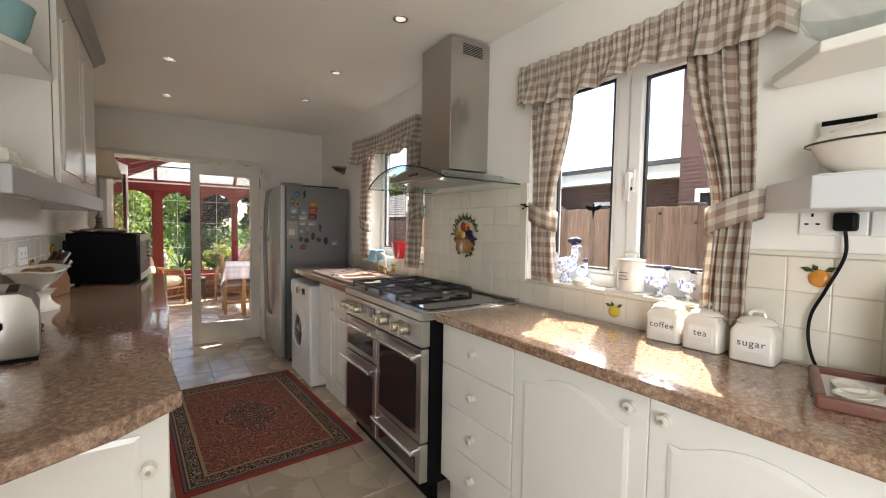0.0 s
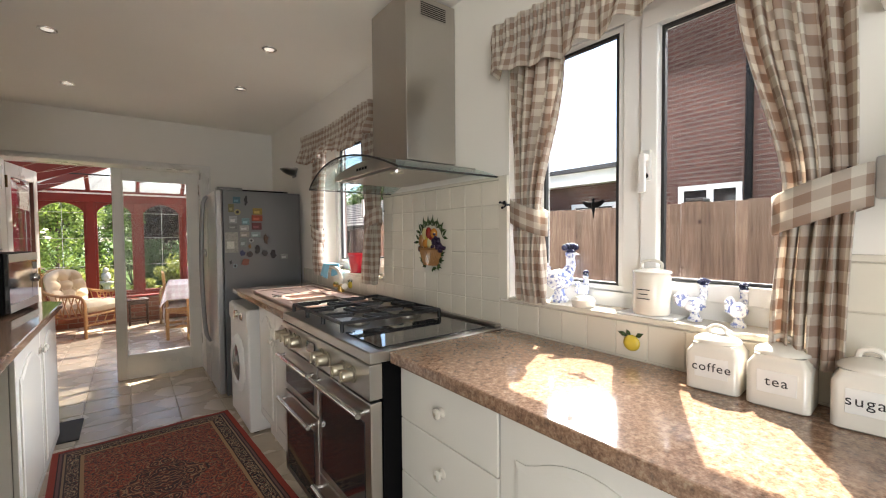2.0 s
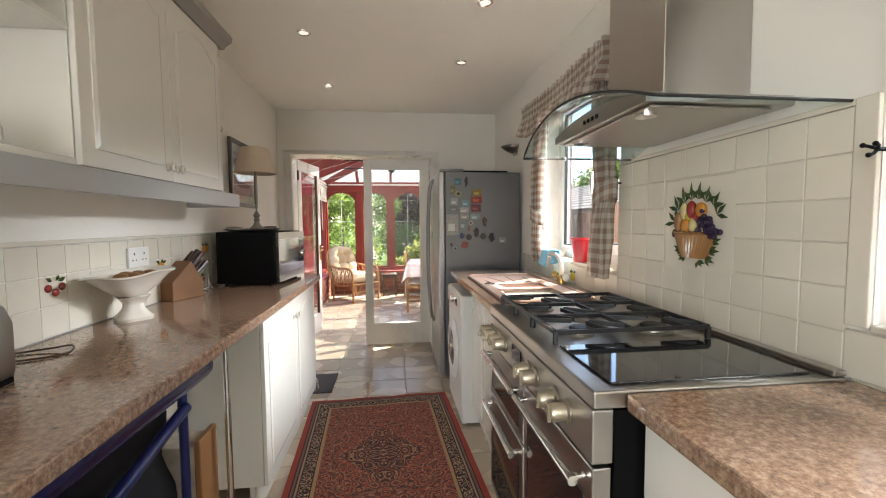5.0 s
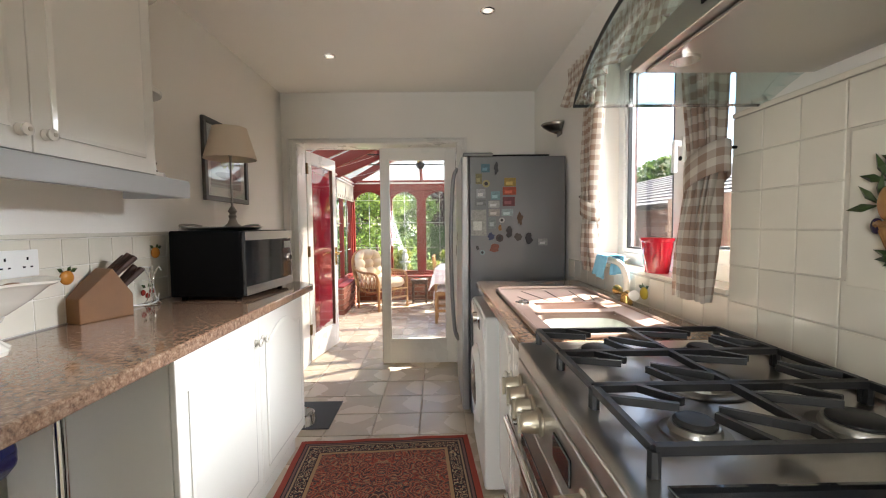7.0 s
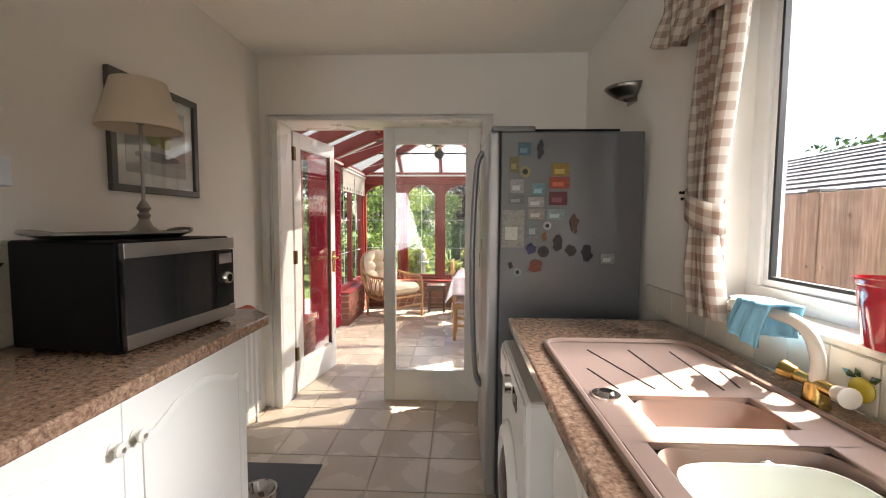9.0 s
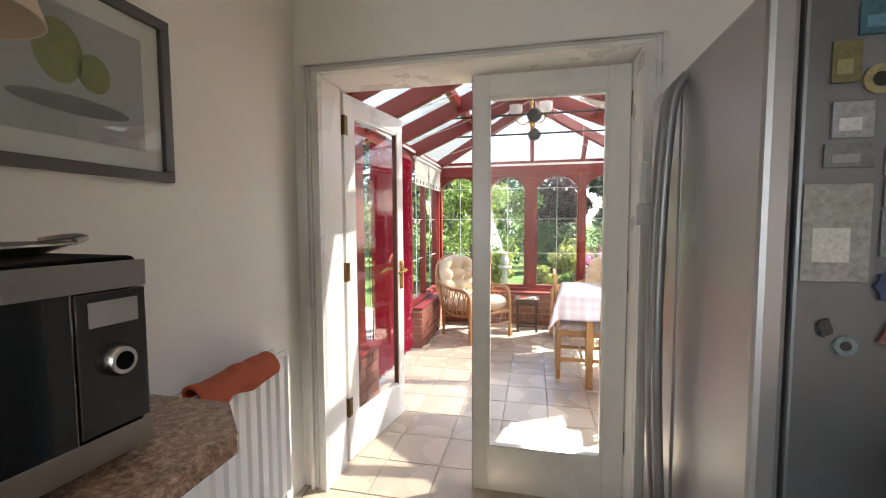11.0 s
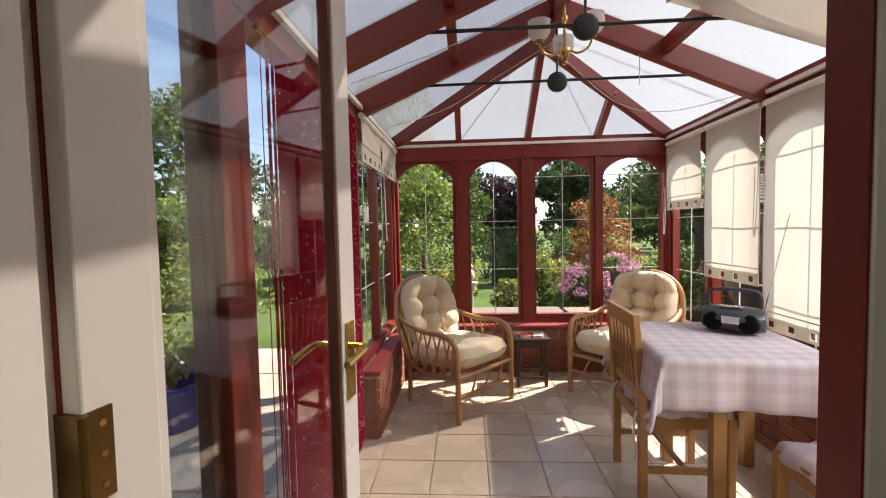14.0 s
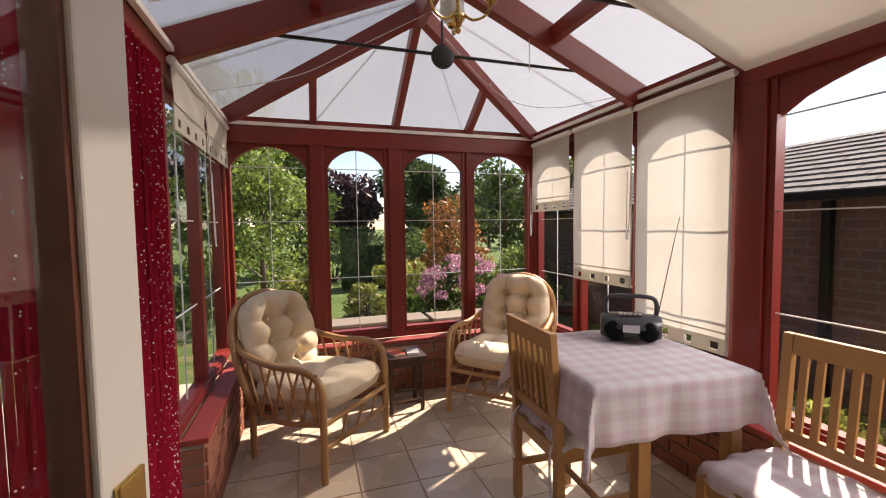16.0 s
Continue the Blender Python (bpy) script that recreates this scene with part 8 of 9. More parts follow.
# thin strings slung below the roof
for k, pts in enumerate([[(CXL + 0.06, 8.9, 2.04), (0.25, 8.75, 2.12), (0.6, 8.6, 2.27), (RX, 8.45, 2.42)], [(CXL + 0.06, 8.0, 2.06), (0.3, 7.95, 2.2), (0.9, 7.85, 2.42)],
                         [(CXR - 0.06, 8.32, 2.05), (1.75, 8.62, 2.02), (1.45, 8.75, 2.12), (1.1, 8.75, 2.42)], [(CXL + 0.06, 7.2, 2.06), (0.4, 7.2, 2.24), (0.92, 7.2, 2.45)], [(1.42, 8.32, 2.30), (1.42, 8.32, 2.10)]]):
    bm = bmesh.new()
    sweep(bm, arc_pts(pts, 8), 0.0022, 5)
    single("blind_cord", bm, M_PAPER, "thin white cord slung under the roof", "cord", group="roof cords")
for x, y in ((CXL + 0.05, 8.86), (CXR - 0.06, 9.44), (CXR - 0.06, 8.318)):
    bm = bmesh.new()
    s_ = 1 if x < 1 else -1
    sweep(bm, arc_pts([(x, y, 1.93), (x + 0.008 * s_, y, 1.6), (x + 0.012 * s_, y + 0.01, 1.25), (x + 0.016 * s_, y + 0.02, 1.2), (x + 0.012 * s_, y + 0.03, 1.25), (x + 0.006 * s_, y + 0.03, 1.6)], 5), 0.003, 5)
    single("blind_cord", bm, M_PAPER, "white looped blind cord", "cord", group="blind cords")

# string curtain in the patio doorway
sc = thing("string_curtain", (CXL + 0.03, 7.5, 0), "dark red glittering string door curtain", "door curtain")
bm = bmesh.new()
rod(bm, (0, -0.44, 1.915), (0, 0.66, 1.915), 0.009, n=10)
part("curtain_rod", bm, M_BRASS, sc, smooth=True)
rs = random.Random(5)
verts, faces = [], []
for k in range(900):
    y = rs.gauss(0.56, 0.04) if rs.random() < 0.3 else rs.triangular(-0.43, 0.55, 0.25)
    y = min(max(y, -0.43), 0.63)
    x = rs.uniform(-0.018, 0.018)
    r = rs.uniform(0.0015, 0.0028)
    sway = rs.uniform(-0.015, 0.015)
    base = len(verts)
    zs = [1.91, 1.4, 0.9, 0.45, rs.uniform(0.03, 0.12)]
    for i, z in enumerate(zs):
        yy = y + sway * (i / 4) ** 2
        for c_ in range(3):
            a = 2 * math.pi * c_ / 3
            verts.append((x + r * math.cos(a), yy + r * math.sin(a), z))
    for i in range(len(zs) - 1):
        for c_ in range(3):
            p, q = base + i * 3 + c_, base + i * 3 + (c_ + 1) % 3
            faces.append((p, q, q + 3, p + 3))
me = bpy.data.meshes.new("string_fringe")
me.from_pydata(verts, [], faces)
me.materials.append(M_STRING)
o = new("string_fringe", me)
o.parent = sc
tagged(o, "hanging dark red strings", kind="stuff")
# pale beads: the glints on the strings are put into their colour
verts, faces = [], []
for k in range(4600):
    y = rs.gauss(0.56, 0.045) if rs.random() < 0.35 else rs.triangular(-0.43, 0.55, 0.25)
    y = min(max(y, -0.43), 0.63)
    x, z, r = rs.uniform(-0.024, 0.024), rs.uniform(0.1, 1.88), rs.uniform(0.0018, 0.0034)
    b0 = len(verts)
    verts += [(x + r, y, z), (x - r, y, z), (x, y + r, z), (x, y - r, z), (x, y, z + r), (x, y, z - r)]
    faces += [(b0 + i, b0 + j, b0 + l) for i, j, l in ((0, 2, 4), (2, 1, 4), (1, 3, 4), (3, 0, 4), (2, 0, 5), (1, 2, 5), (3, 1, 5), (0, 3, 5))]
me = bpy.data.meshes.new("beads")
me.from_pydata(verts, [], faces)
me.materials.append(M_BEAD)
o = new("beads", me)
o.parent = sc
tagged(o, "small pale beads coloured to read as glints", kind="stuff")

# ---- garden ----
GZ = -0.12


def brick_wall_material(name, c1, c2, mortar, scale=1.0):
    m, nt, b = nodes_of(name)
    v = coords(nt)
    s = xyz(nt, v)
    cmb = nt.nodes.new("ShaderNodeCombineXYZ")
    nt.links.new(calc(nt, "ADD", s[0], s[1]), cmb.inputs[0])
    nt.links.new(s[2], cmb.inputs[1])
    br = add(nt, "ShaderNodeTexBrick", Scale=1.0)
    br.inputs["Brick Width"].default_value = 0.225 * scale
    br.inputs["Row Height"].default_value = 0.075 * scale
    br.inputs["Mortar Size"].default_value = 0.008
    br.inputs["Color1"].default_value = (*c1, 1)
    br.inputs["Color2"].default_value = (*c2, 1)
    br.inputs["Mortar"].default_value = (*mortar, 1)
    nt.links.new(cmb.outputs[0], br.inputs["Vector"])
    n = noisy(nt, v, 5, 5)
    nt.links.new(mixed(nt, calc(nt, "MULTIPLY", n, 0.5), br.outputs["Color"], [c * 0.45 for c in c1]), b.inputs["Base Color"])
    b.inputs["Roughness"].default_value = 0.9
    bump(nt, b, calc(nt, "SUBTRACT", 1.0, br.outputs["Fac"]), 0.5, 0.006)
    return m


def ground_material():
    m, nt, b = nodes_of("lawn_and_soil")
    v = coords(nt)
    g = ramp(nt, noisy(nt, v, 1.2, 6), [(0.3, (0.05, 0.10, 0.015)), (0.5, (0.085, 0.155, 0.025)), (0.7, (0.13, 0.19, 0.04))])
    fine = noisy(nt, v, 90, 3)
    nt.links.new(mixed(nt, calc(nt, "MULTIPLY", fine, 0.5), g, (0.04, 0.07, 0.012)), b.inputs["Base Color"])
    b.inputs["Roughness"].default_value = 0.95
    bump(nt, b, fine, 0.8, 0.03)
    return m


def board_material():
    """Sawn fence boards: upright grain, a few dark knots, each board its own tone."""
    m, nt, b = nodes_of("fence_board")
    v = coords(nt)
    mp = nt.nodes.new("ShaderNodeMapping")
    mp.inputs["Scale"].default_value = (1.0, 1.0, 0.06)
    info = nt.nodes.new("ShaderNodeObjectInfo")
    shift = nt.nodes.new("ShaderNodeVectorMath")
    shift.operation = "ADD"
    cmb = nt.nodes.new("ShaderNodeCombineXYZ")
    nt.links.new(calc(nt, "MULTIPLY", info.outputs["Random"], 37.0), cmb.inputs[2])
    nt.links.new(v, shift.inputs[0])
    nt.links.new(cmb.outputs[0], shift.inputs[1])
    nt.links.new(shift.outputs[0], mp.inputs["Vector"])
    grain = noisy(nt, mp.outputs[0], 90, 4)
    col = ramp(nt, grain, [(0.3, (0.19, 0.14, 0.11)), (0.5, (0.29, 0.22, 0.17)), (0.7, (0.38, 0.30, 0.235))])
    tone = ramp(nt, info.outputs["Random"], [(0.0, (0.62, 0.60, 0.58)), (1.0, (1.0, 0.98, 0.95))])
    col = mixed(nt, 1.0, col, tone, "MULTIPLY")
    vor = nt.nodes.new("ShaderNodeTexVoronoi")
    vor.inputs["Scale"].default_value = 7.0
    nt.links.new(shift.outputs[0], vor.inputs["Vector"])
    knot = ramp(nt, vor.outputs["Distance"], [(0.07, (1, 1, 1)), (0.13, (0, 0, 0))])
    col = mixed(nt, knot, col, (0.05, 0.03, 0.022))
    nt.links.new(col, b.inputs["Base Color"])
    b.inputs["Roughness"].default_value = 0.85
    bump(nt, b, grain, 0.4, 0.002)
    return m


def leaf_material(name, colour, through=0.45):
    m, nt, b = nodes_of(name)
    geo = nt.nodes.new("ShaderNodeNewGeometry")
    r = geo.outputs["Random Per Island"]
    col = ramp(nt, r, [(0.0, [c * 0.45 for c in colour]), (0.5, colour), (1.0, [min(1, c * 1.7) for c in colour])])
    nt.links.new(col, b.inputs["Base Color"])
    b.inputs["Roughness"].default_value = 0.5
    t_ = nt.nodes.new("ShaderNodeBsdfTranslucent")
    nt.links.new(col, t_.inputs[0])
    mx = nt.nodes.new("ShaderNodeMixShader")
    mx.inputs[0].default_value = through
    nt.links.new(b.outputs[0], mx.inputs[1])
    nt.links.new(t_.outputs[0], mx.inputs[2])
    nt.links.new(mx.outputs[0], nt.nodes["Material Output"].inputs[0])
    return m


M_LAWN = ground_material()
M_HOUSE = brick_wall_material("house_brick", (0.075, 0.028, 0.021), (0.115, 0.045, 0.032), (0.13, 0.105, 0.09), 0.76)
M_BOARD = board_material()
M_FENCE = surface("weathered_fence", (0.25, 0.20, 0.155), 0.85, vary=0.3, coarse=4, fine=50, relief=0.4, spread=0.5)
M_SLATE = surface("roof_slate", (0.085, 0.083, 0.085), 0.9, vary=0.3, coarse=8, fine=60, relief=0.3, spread=0.5, island=True)
M_SHED = brick_wall_material("shed_brick", (0.06, 0.032, 0.026), (0.085, 0.042, 0.034), (0.075, 0.065, 0.06))
M_BRICKFAR = brick_wall_material("planter_brick", (0.16, 0.07, 0.05), (0.20, 0.09, 0.06), (0.16, 0.14, 0.12))
M_PAVE = surface("paving_slab", (0.42, 0.38, 0.32), 0.8, vary=0.25, coarse=3, fine=70, relief=0.4, spread=0.3)
M_BARK = surface("bark", (0.10, 0.07, 0.05), 0.9, vary=0.3, coarse=12, fine=60, relief=0.6)
M_POTBLUE = surface("blue_glazed_pot", (0.01, 0.03, 0.30), 0.2, vary=0.2, relief=0.02, coat=0.4)
M_STONE = surface("garden_stone", (0.40, 0.37, 0.32), 0.85, vary=0.25, coarse=9, fine=60, relief=0.4)
M_LEAF = [leaf_material("leaf_green", (0.075, 0.125, 0.025)), leaf_material("leaf_light", (0.16, 0.22, 0.045)), leaf_material("leaf_dark", (0.04, 0.07, 0.022)),
          leaf_material("leaf_purple", (0.045, 0.022, 0.028)), leaf_material("leaf_rust", (0.26, 0.11, 0.03)), leaf_material("petal_pink", (0.50, 0.25, 0.34), 0.3), leaf_material("leaf_yellow", (0.22, 0.24, 0.05))]

bm = bmesh.new()
bmesh.ops.create_grid(bm, x_segments=40, y_segments=40, size=250, matrix=Matrix.Translation((0, 0, GZ - 0.02)))
setting("ground", bm, M_LAWN, "mown lawn with darker patches", "ground")
bm = boxes(((-5.5, 3.0, GZ - 0.05), (-0.42, 10.6, GZ + 0.0)), ((-0.42, 9.72, GZ - 0.05), (3.2, 10.6, GZ + 0.0)), ((2.42, -2.0, GZ - 0.05), (3.75, 9.72, GZ)))
setting("pavement", bm, M_FGROUT, "jointing bed of the garden paving", "pavement")


def leaves(centres, radii, count, size, rnd, flat=0.0):
    """Points and faces of leaf blades scattered through several clumps."""
    per = max(1, count // len(centres))
    out_v, out_f = [], []
    for (cx, cy, cz), r in zip(centres, radii):
        d = rnd.normal(size=(per, 3))
        d /= np.linalg.norm(d, axis=1)[:, None]
        rad = r * rnd.uniform(0.45, 1.05, per) ** 0.6
        p = d * rad[:, None] * np.array([1, 1, 0.85]) + np.array([cx, cy, cz])
        a = rnd.normal(size=(per, 3))
        a /= np.linalg.norm(a, axis=1)[:, None]
        b_ = np.cross(a, rnd.normal(size=(per, 3)))
        b_ /= np.linalg.norm(b_, axis=1)[:, None]
        s = size * rnd.uniform(0.5, 1.4, per)[:, None]
        quad = np.stack([p - a * s, p + b_ * s * 0.45, p + a * s, p - b_ * s * 0.45], axis=1).reshape(-1, 3)
        base = len(out_v) * 0 + sum(len(x) for x in out_v)
        out_v.append(quad)
        k = np.arange(per * 4).reshape(-1, 4) + base
        out_f.append(k)
    return np.concatenate(out_v), np.concatenate(out_f)


def leaf_mesh(name, v, f, material):
    me = bpy.data.meshes.new(name)
    me.vertices.add(len(v))
    me.vertices.foreach_set("co", v.astype(np.float32).ravel())
    me.loops.add(f.size)
    me.loops.foreach_set("vertex_index", f.astype(np.int32).ravel())
    me.polygons.add(len(f))
    me.polygons.foreach_set("loop_start", np.arange(0, f.size, 4, dtype=np.int32))
    me.update(calc_edges=True)
    me.materials.append(material)
    return me


def tree(at, high, spread, leaf, seed, count=5000, size=0.09, label="broad garden tree in full leaf", low=0.25, thin=False):
    rnd = np.random.default_rng(seed)
    t_ = thing("tree", at, label, "tree", "garden trees")
    bm = bmesh.new()
    trunk_top = high * 0.55
    sweep(bm, [(0, 0, -0.1), (0.03 * high * 0.2, 0, trunk_top * 0.5), (0, 0.02 * high, trunk_top)], 0.035 * high * 0.55, 10, taper=[1.2, 0.85, 0.5])
    cs, rs_ = [], []
    n = 22
    for k in range(n):
        ang = rnd.uniform(0, 2 * math.pi)
        h = low + (1 - low) * rnd.uniform(0, 1) ** 0.8
        prof = math.sin(math.pi * min(1, max(0.08, (h - low) / (1 - low) * 0.82 + 0.14))) ** 0.7
        r = spread * prof * rnd.uniform(0.25, 0.85)
        c = (r * math.cos(ang), r * math.sin(ang), h * high * 0.93)
        cs.append(c)
        rs_.append(spread * rnd.uniform(0.24, 0.42))
        if k < 12:
            z0 = min(trunk_top, c[2] * 0.7)
            sweep(bm, [(0, 0, z0), (c[0] * 0.5, c[1] * 0.5, (z0 + c[2]) / 2 + 0.05 * high), c], 0.012 * high * 0.5, 6, taper=[1.2, 0.8, 0.25])
    part("trunk", bm, M_BARK, t_, smooth=True)
    v, f = leaves(cs, rs_, count, size, rnd)
    o_ = new("crown", leaf_mesh("crown", v, f, M_LEAF[leaf]))
    o_.parent = t_
    return t_


def bush(at, r, high, leaf, seed, count=1800, size=0.05, label="rounded green garden shrub", flowers=None):
    rnd = np.random.default_rng(seed)
    t_ = thing("shrub", at, label, "shrub", "garden shrubs")
    bm = bmesh.new()
    cs, rs_ = [], []
    for k in range(14):
        ang, q = rnd.uniform(0, 2 * math.pi), rnd.uniform(0, 1) ** 0.5
        c = (r * 0.75 * q * math.cos(ang), r * 0.75 * q * math.sin(ang), high * rnd.uniform(0.25, 0.85) * (1 - 0.35 * q * q))
        cs.append(c)
        rs_.append(r * rnd.uniform(0.28, 0.45))
        sweep(bm, [(0, 0, -0.05), (c[0] * 0.4, c[1] * 0.4, c[2] * 0.5), c], 0.015, 5, taper=[1, 0.7, 0.3])
    part("stems", bm, M_BARK, t_)
    v, f = leaves(cs, rs_, count, size, rnd)
    o_ = new("foliage", leaf_mesh("foliage", v, f, M_LEAF[leaf]))
    o_.parent = t_
    if flowers is not None:
        cf, rf_ = [], []
        for k in range(60):
            d = rnd.normal(size=3)
            d /= np.linalg.norm(d)
            d[2] = abs(d[2])
            cf.append((r * 1.02 * d[0], r * 1.02 * d[1], high * 0.35 + high * 0.65 * d[2]))
            rf_.append(0.085)
        v, f = leaves(cf, rf_, 4200, 0.028, rnd)
        o_ = new("flower_heads", leaf_mesh("flower_heads", v, f, M_LEAF[flowers]))
        o_.parent = t_
    return t_


# far belt of trees
for k, (x, y, h, s, lf) in enumerate(((-13, 26, 8.5, 4.0, 0), (-7.5, 27, 7.5, 3.6, 2), (-2.6, 25, 5.6, 3.0, 3), (2.2, 28, 3.9, 2.4, 3), (5.2, 27, 4.7, 2.5, 2), (11.0, 30, 4.2, 3.0, 2), (17, 30, 5.2, 4.0, 0), (21, 24, 5.2, 3.4, 2), (-17, 18, 8, 4, 2), (-15, 9, 7, 4, 0), (11, 20, 4.0, 2.4, 0))):
    tree((x, y, GZ), h, s, lf, 40 + k, 6500, 0.16, "tall tree at the end of the garden")
tree((-1.5, 16.5, GZ), 5.4, 1.7, 1, 71, 7000, 0.075, "tall light green conifer in the garden", low=0.08)
tree((0.0, 19.5, GZ), 3.7, 1.5, 0, 72, 6000, 0.08, "broad green tree beside the lawn", low=0.15)
tree((4.3, 20.0, GZ), 3.4, 1.5, 2, 73, 6000, 0.09, "dark evergreen tree behind the flower bed", low=0.1)
tree((-0.45, 13.6, GZ), 2.6, 1.0, 1, 75, 4500, 0.05, "small weeping tree with fine leaves", low=0.15)
tree((3.0, 14.4, GZ), 1.9, 0.95, 4, 76, 4200, 0.045, "rust coloured maple by the flower bed", low=0.12)
tree((5.6, 17.0, GZ), 3.4, 1.5, 0, 77, 4500, 0.08, "green garden tree beyond the shrubs", low=0.12)
bush((2.35, 11.75, GZ), 0.62, 0.98, 0, 81, 2200, 0.05, "pink hydrangea bush in full flower", flowers=5)
for k, (x, y, r, h, lf) in enumerate(((0.25, 12.6, 0.45, 0.9, 6), (1.15, 12.9, 0.35, 0.55, 6), (1.75, 13.4, 0.5, 1.25, 6), (1.55, 11.6, 0.3, 0.5, 0), (3.5, 12.2, 0.7, 1.1, 1), (4.4, 13.2, 0.8, 1.3, 0), (-1.3, 13.4, 0.7, 0.9, 0),
                                      (3.1, 16.2, 0.9, 1.6, 0), (-2.6, 14.5, 0.9, 1.7, 2), (4.9, 11.6, 0.7, 1.0, 6), (-3.4, 11.6, 0.9, 1.4, 1), (0.9, 17.5, 0.9, 1.5, 2), (2.1, 18.2, 0.9, 1.6, 2), (3.05, 8.75, 0.32, 0.75, 1), (2.95, 7.7, 0.25, 0.55, 6))):
    bush((x, y, GZ), r, h, lf, 90 + k, 1700, 0.045)
# tall hedge beside the patio
for k in range(15):
    bush((-4.6 - 0.25 * (k % 2), 3.6 + k * 1.05, GZ), 0.85, 2.5, (0, 1, 0, 2)[k % 4], 120 + k, 3200, 0.06, "tall leafy hedge shrub beside the patio")
# stepped clipped hedge
tp = thing("topiary_hedge", (1.35, 16.2, GZ), "dark clipped hedge cut in steps", "hedge")
rnd0 = np.random.default_rng(7)
bm = boxes(((-0.35, -0.3, 0), (0.25, 0.3, 1.35)), ((0.25, -0.3, 0), (0.55, 0.3, 0.95)), ((0.55, -0.3, 0), (0.85, 0.3, 0.55)))
part("core", bm, M_LEAF[2], tp)
pts, fcs = [], []
for (x0, x1, h) in ((-0.35, 0.25, 1.35), (0.25, 0.55, 0.95), (0.55, 0.85, 0.55)):
    n_ = 1200
    p = np.stack([rnd0.uniform(x0 - 0.02, x1 + 0.02, n_), np.where(rnd0.uniform(size=n_) < 0.6, -0.31, rnd0.uniform(-0.3, 0.3, n_)), rnd0.uniform(0, h + 0.02, n_)], axis=1)
    top = rnd0.uniform(size=n_) < 0.25
    p[top, 2] = h + 0.02
    a = rnd0.normal(size=(n_, 3)) * 0.03
    b_ = rnd0.normal(size=(n_, 3)) * 0.02
    pts.append(np.stack([p - a, p + b_, p + a, p - b_], axis=1).reshape(-1, 3))
v = np.concatenate(pts)
o = new("foliage", leaf_mesh("foliage", v, np.arange(len(v)).reshape(-1, 4), M_LEAF[2]))
o.parent = tp
# bird statue, pot, troughs
bm = bmesh.new()
lathe(bm, [(0, 0), (0.12, 0), (0.12, 0.05), (0.06, 0.1), (0.05, 0.45), (0.09, 0.5), (0.13, 0.53), (0.13, 0.56), (0, 0.56)], 18)
ball(bm, (0, 0, 0.66), 0.10, 12, (0.8, 1, 1.1))
ball(bm, (0, -0.05, 0.80), 0.055, 10)
single("garden_statue", bm, M_STONE, "weathered grey stone garden ornament on a pedestal", "ornament", smooth=True, m=Matrix.Translation((0.42, 12.3, GZ)))
bm = bmesh.new()
lathe(bm, [(0, 0), (0.16, 0), (0.2, 0.04), (0.25, 0.3), (0.28, 0.33), (0.28, 0.36), (0.24, 0.36), (0.2, 0.1), (0, 0.1)], 28)
single("garden_pot", bm, M_POTBLUE, "large blue glazed garden pot on the patio", "pot", smooth=True, m=Matrix.Translation((-1.75, 8.6, GZ)))
bush((-1.75, 8.6, GZ + 0.32), 0.28, 0.5, 1, 150, 700, 0.04, "green plant growing in the blue pot")
for x, y in ((0.9, 10.9), (2.2, 10.85)):
    tg = thing("planter", (x, y, GZ), "weathered brick planter with flowers", "planter", "garden planters")
    part("trough", boxes(((-0.6, -0.15, 0), (0.6, 0.15, 0.36))), M_BRICKFAR, tg, bevel=0.01)
    part("coping", boxes(((-0.63, -0.18, 0.36), (0.63, 0.18, 0.39))), M_FENCE, tg, "weathered timber edge", 0.008)
gt = thing("garden_table", (-2.6, 7.3, GZ), "metal garden table frame on the patio", "garden table")
for x in (-0.5, 0.5):
    for y in (-0.35, 0.35):
        bm = bmesh.new()
        rod(bm, (x, y, 0), (x * 0.9, y * 0.9, 0.68), 0.014)
        part("leg", bm, M_IRON, gt)
part("tabletop", boxes(((-0.6, -0.42, 0.68), (0.6, 0.42, 0.70))), M_SLATE, gt, bevel=0.006)

# brick outer face of the kitchen wall, added to cut light bounced onto the fence
bm = bmesh.new()
box(bm, (X2 + 0.001, YB, 0), (X2 + 0.02, YF, SILL))
box(bm, (X2 + 0.001, YB, HEAD), (X2 + 0.02, YF, 2.335))
for a, b in ((YB, W1Y0), (W1Y1, W2Y0), (W2Y1, YF)):
    box(bm, (X2 + 0.001, a, SILL), (X2 + 0.02, b, HEAD))
setting("wall_outer", bm, M_HOUSE, "red brick skin added outside the kitchen wall against bounced light", "wall")

# ---- fence, shed and the house next door ----
FX = 3.62
fc = thing("fence", (FX, 2.4, GZ), "weathered upright board fence", "fence")
rf_ = random.Random(9)
bd_me = mesh_of("board", boxes(((-0.007, -0.0305, 0), (0.007, 0.0305, 1.645))), M_BOARD, 0.002)
y = -3.2
while y < 4.2:
    o = new("board", bd_me)
    o.parent = fc
    o.matrix_basis = pose(rf_.uniform(-0.003, 0.003), y, rf_.uniform(-0.004, 0.004), rf_.uniform(-0.15, 0.15), 0, 7 + rf_.uniform(-2, 2))
    y += 0.0605
for z in (0.35, 1.3):
    part("rail", boxes(((0.014, -3.3, z), (0.05, 4.3, z + 0.08))), M_BOARD, fc)
for k in range(5):
    ps = part("post", boxes(((-0.018, -3.77 + k * 1.84, 0), (0.08, -3.69 + k * 1.84, 1.65))), M_BOARD, fc, bevel=0.004)
    part("post_cap", boxes(((-0.026, -3.78 + k * 1.84, 1.651), (0.088, -3.68 + k * 1.84, 1.672))), M_SLATE, ps, "dark post cap", 0.004)

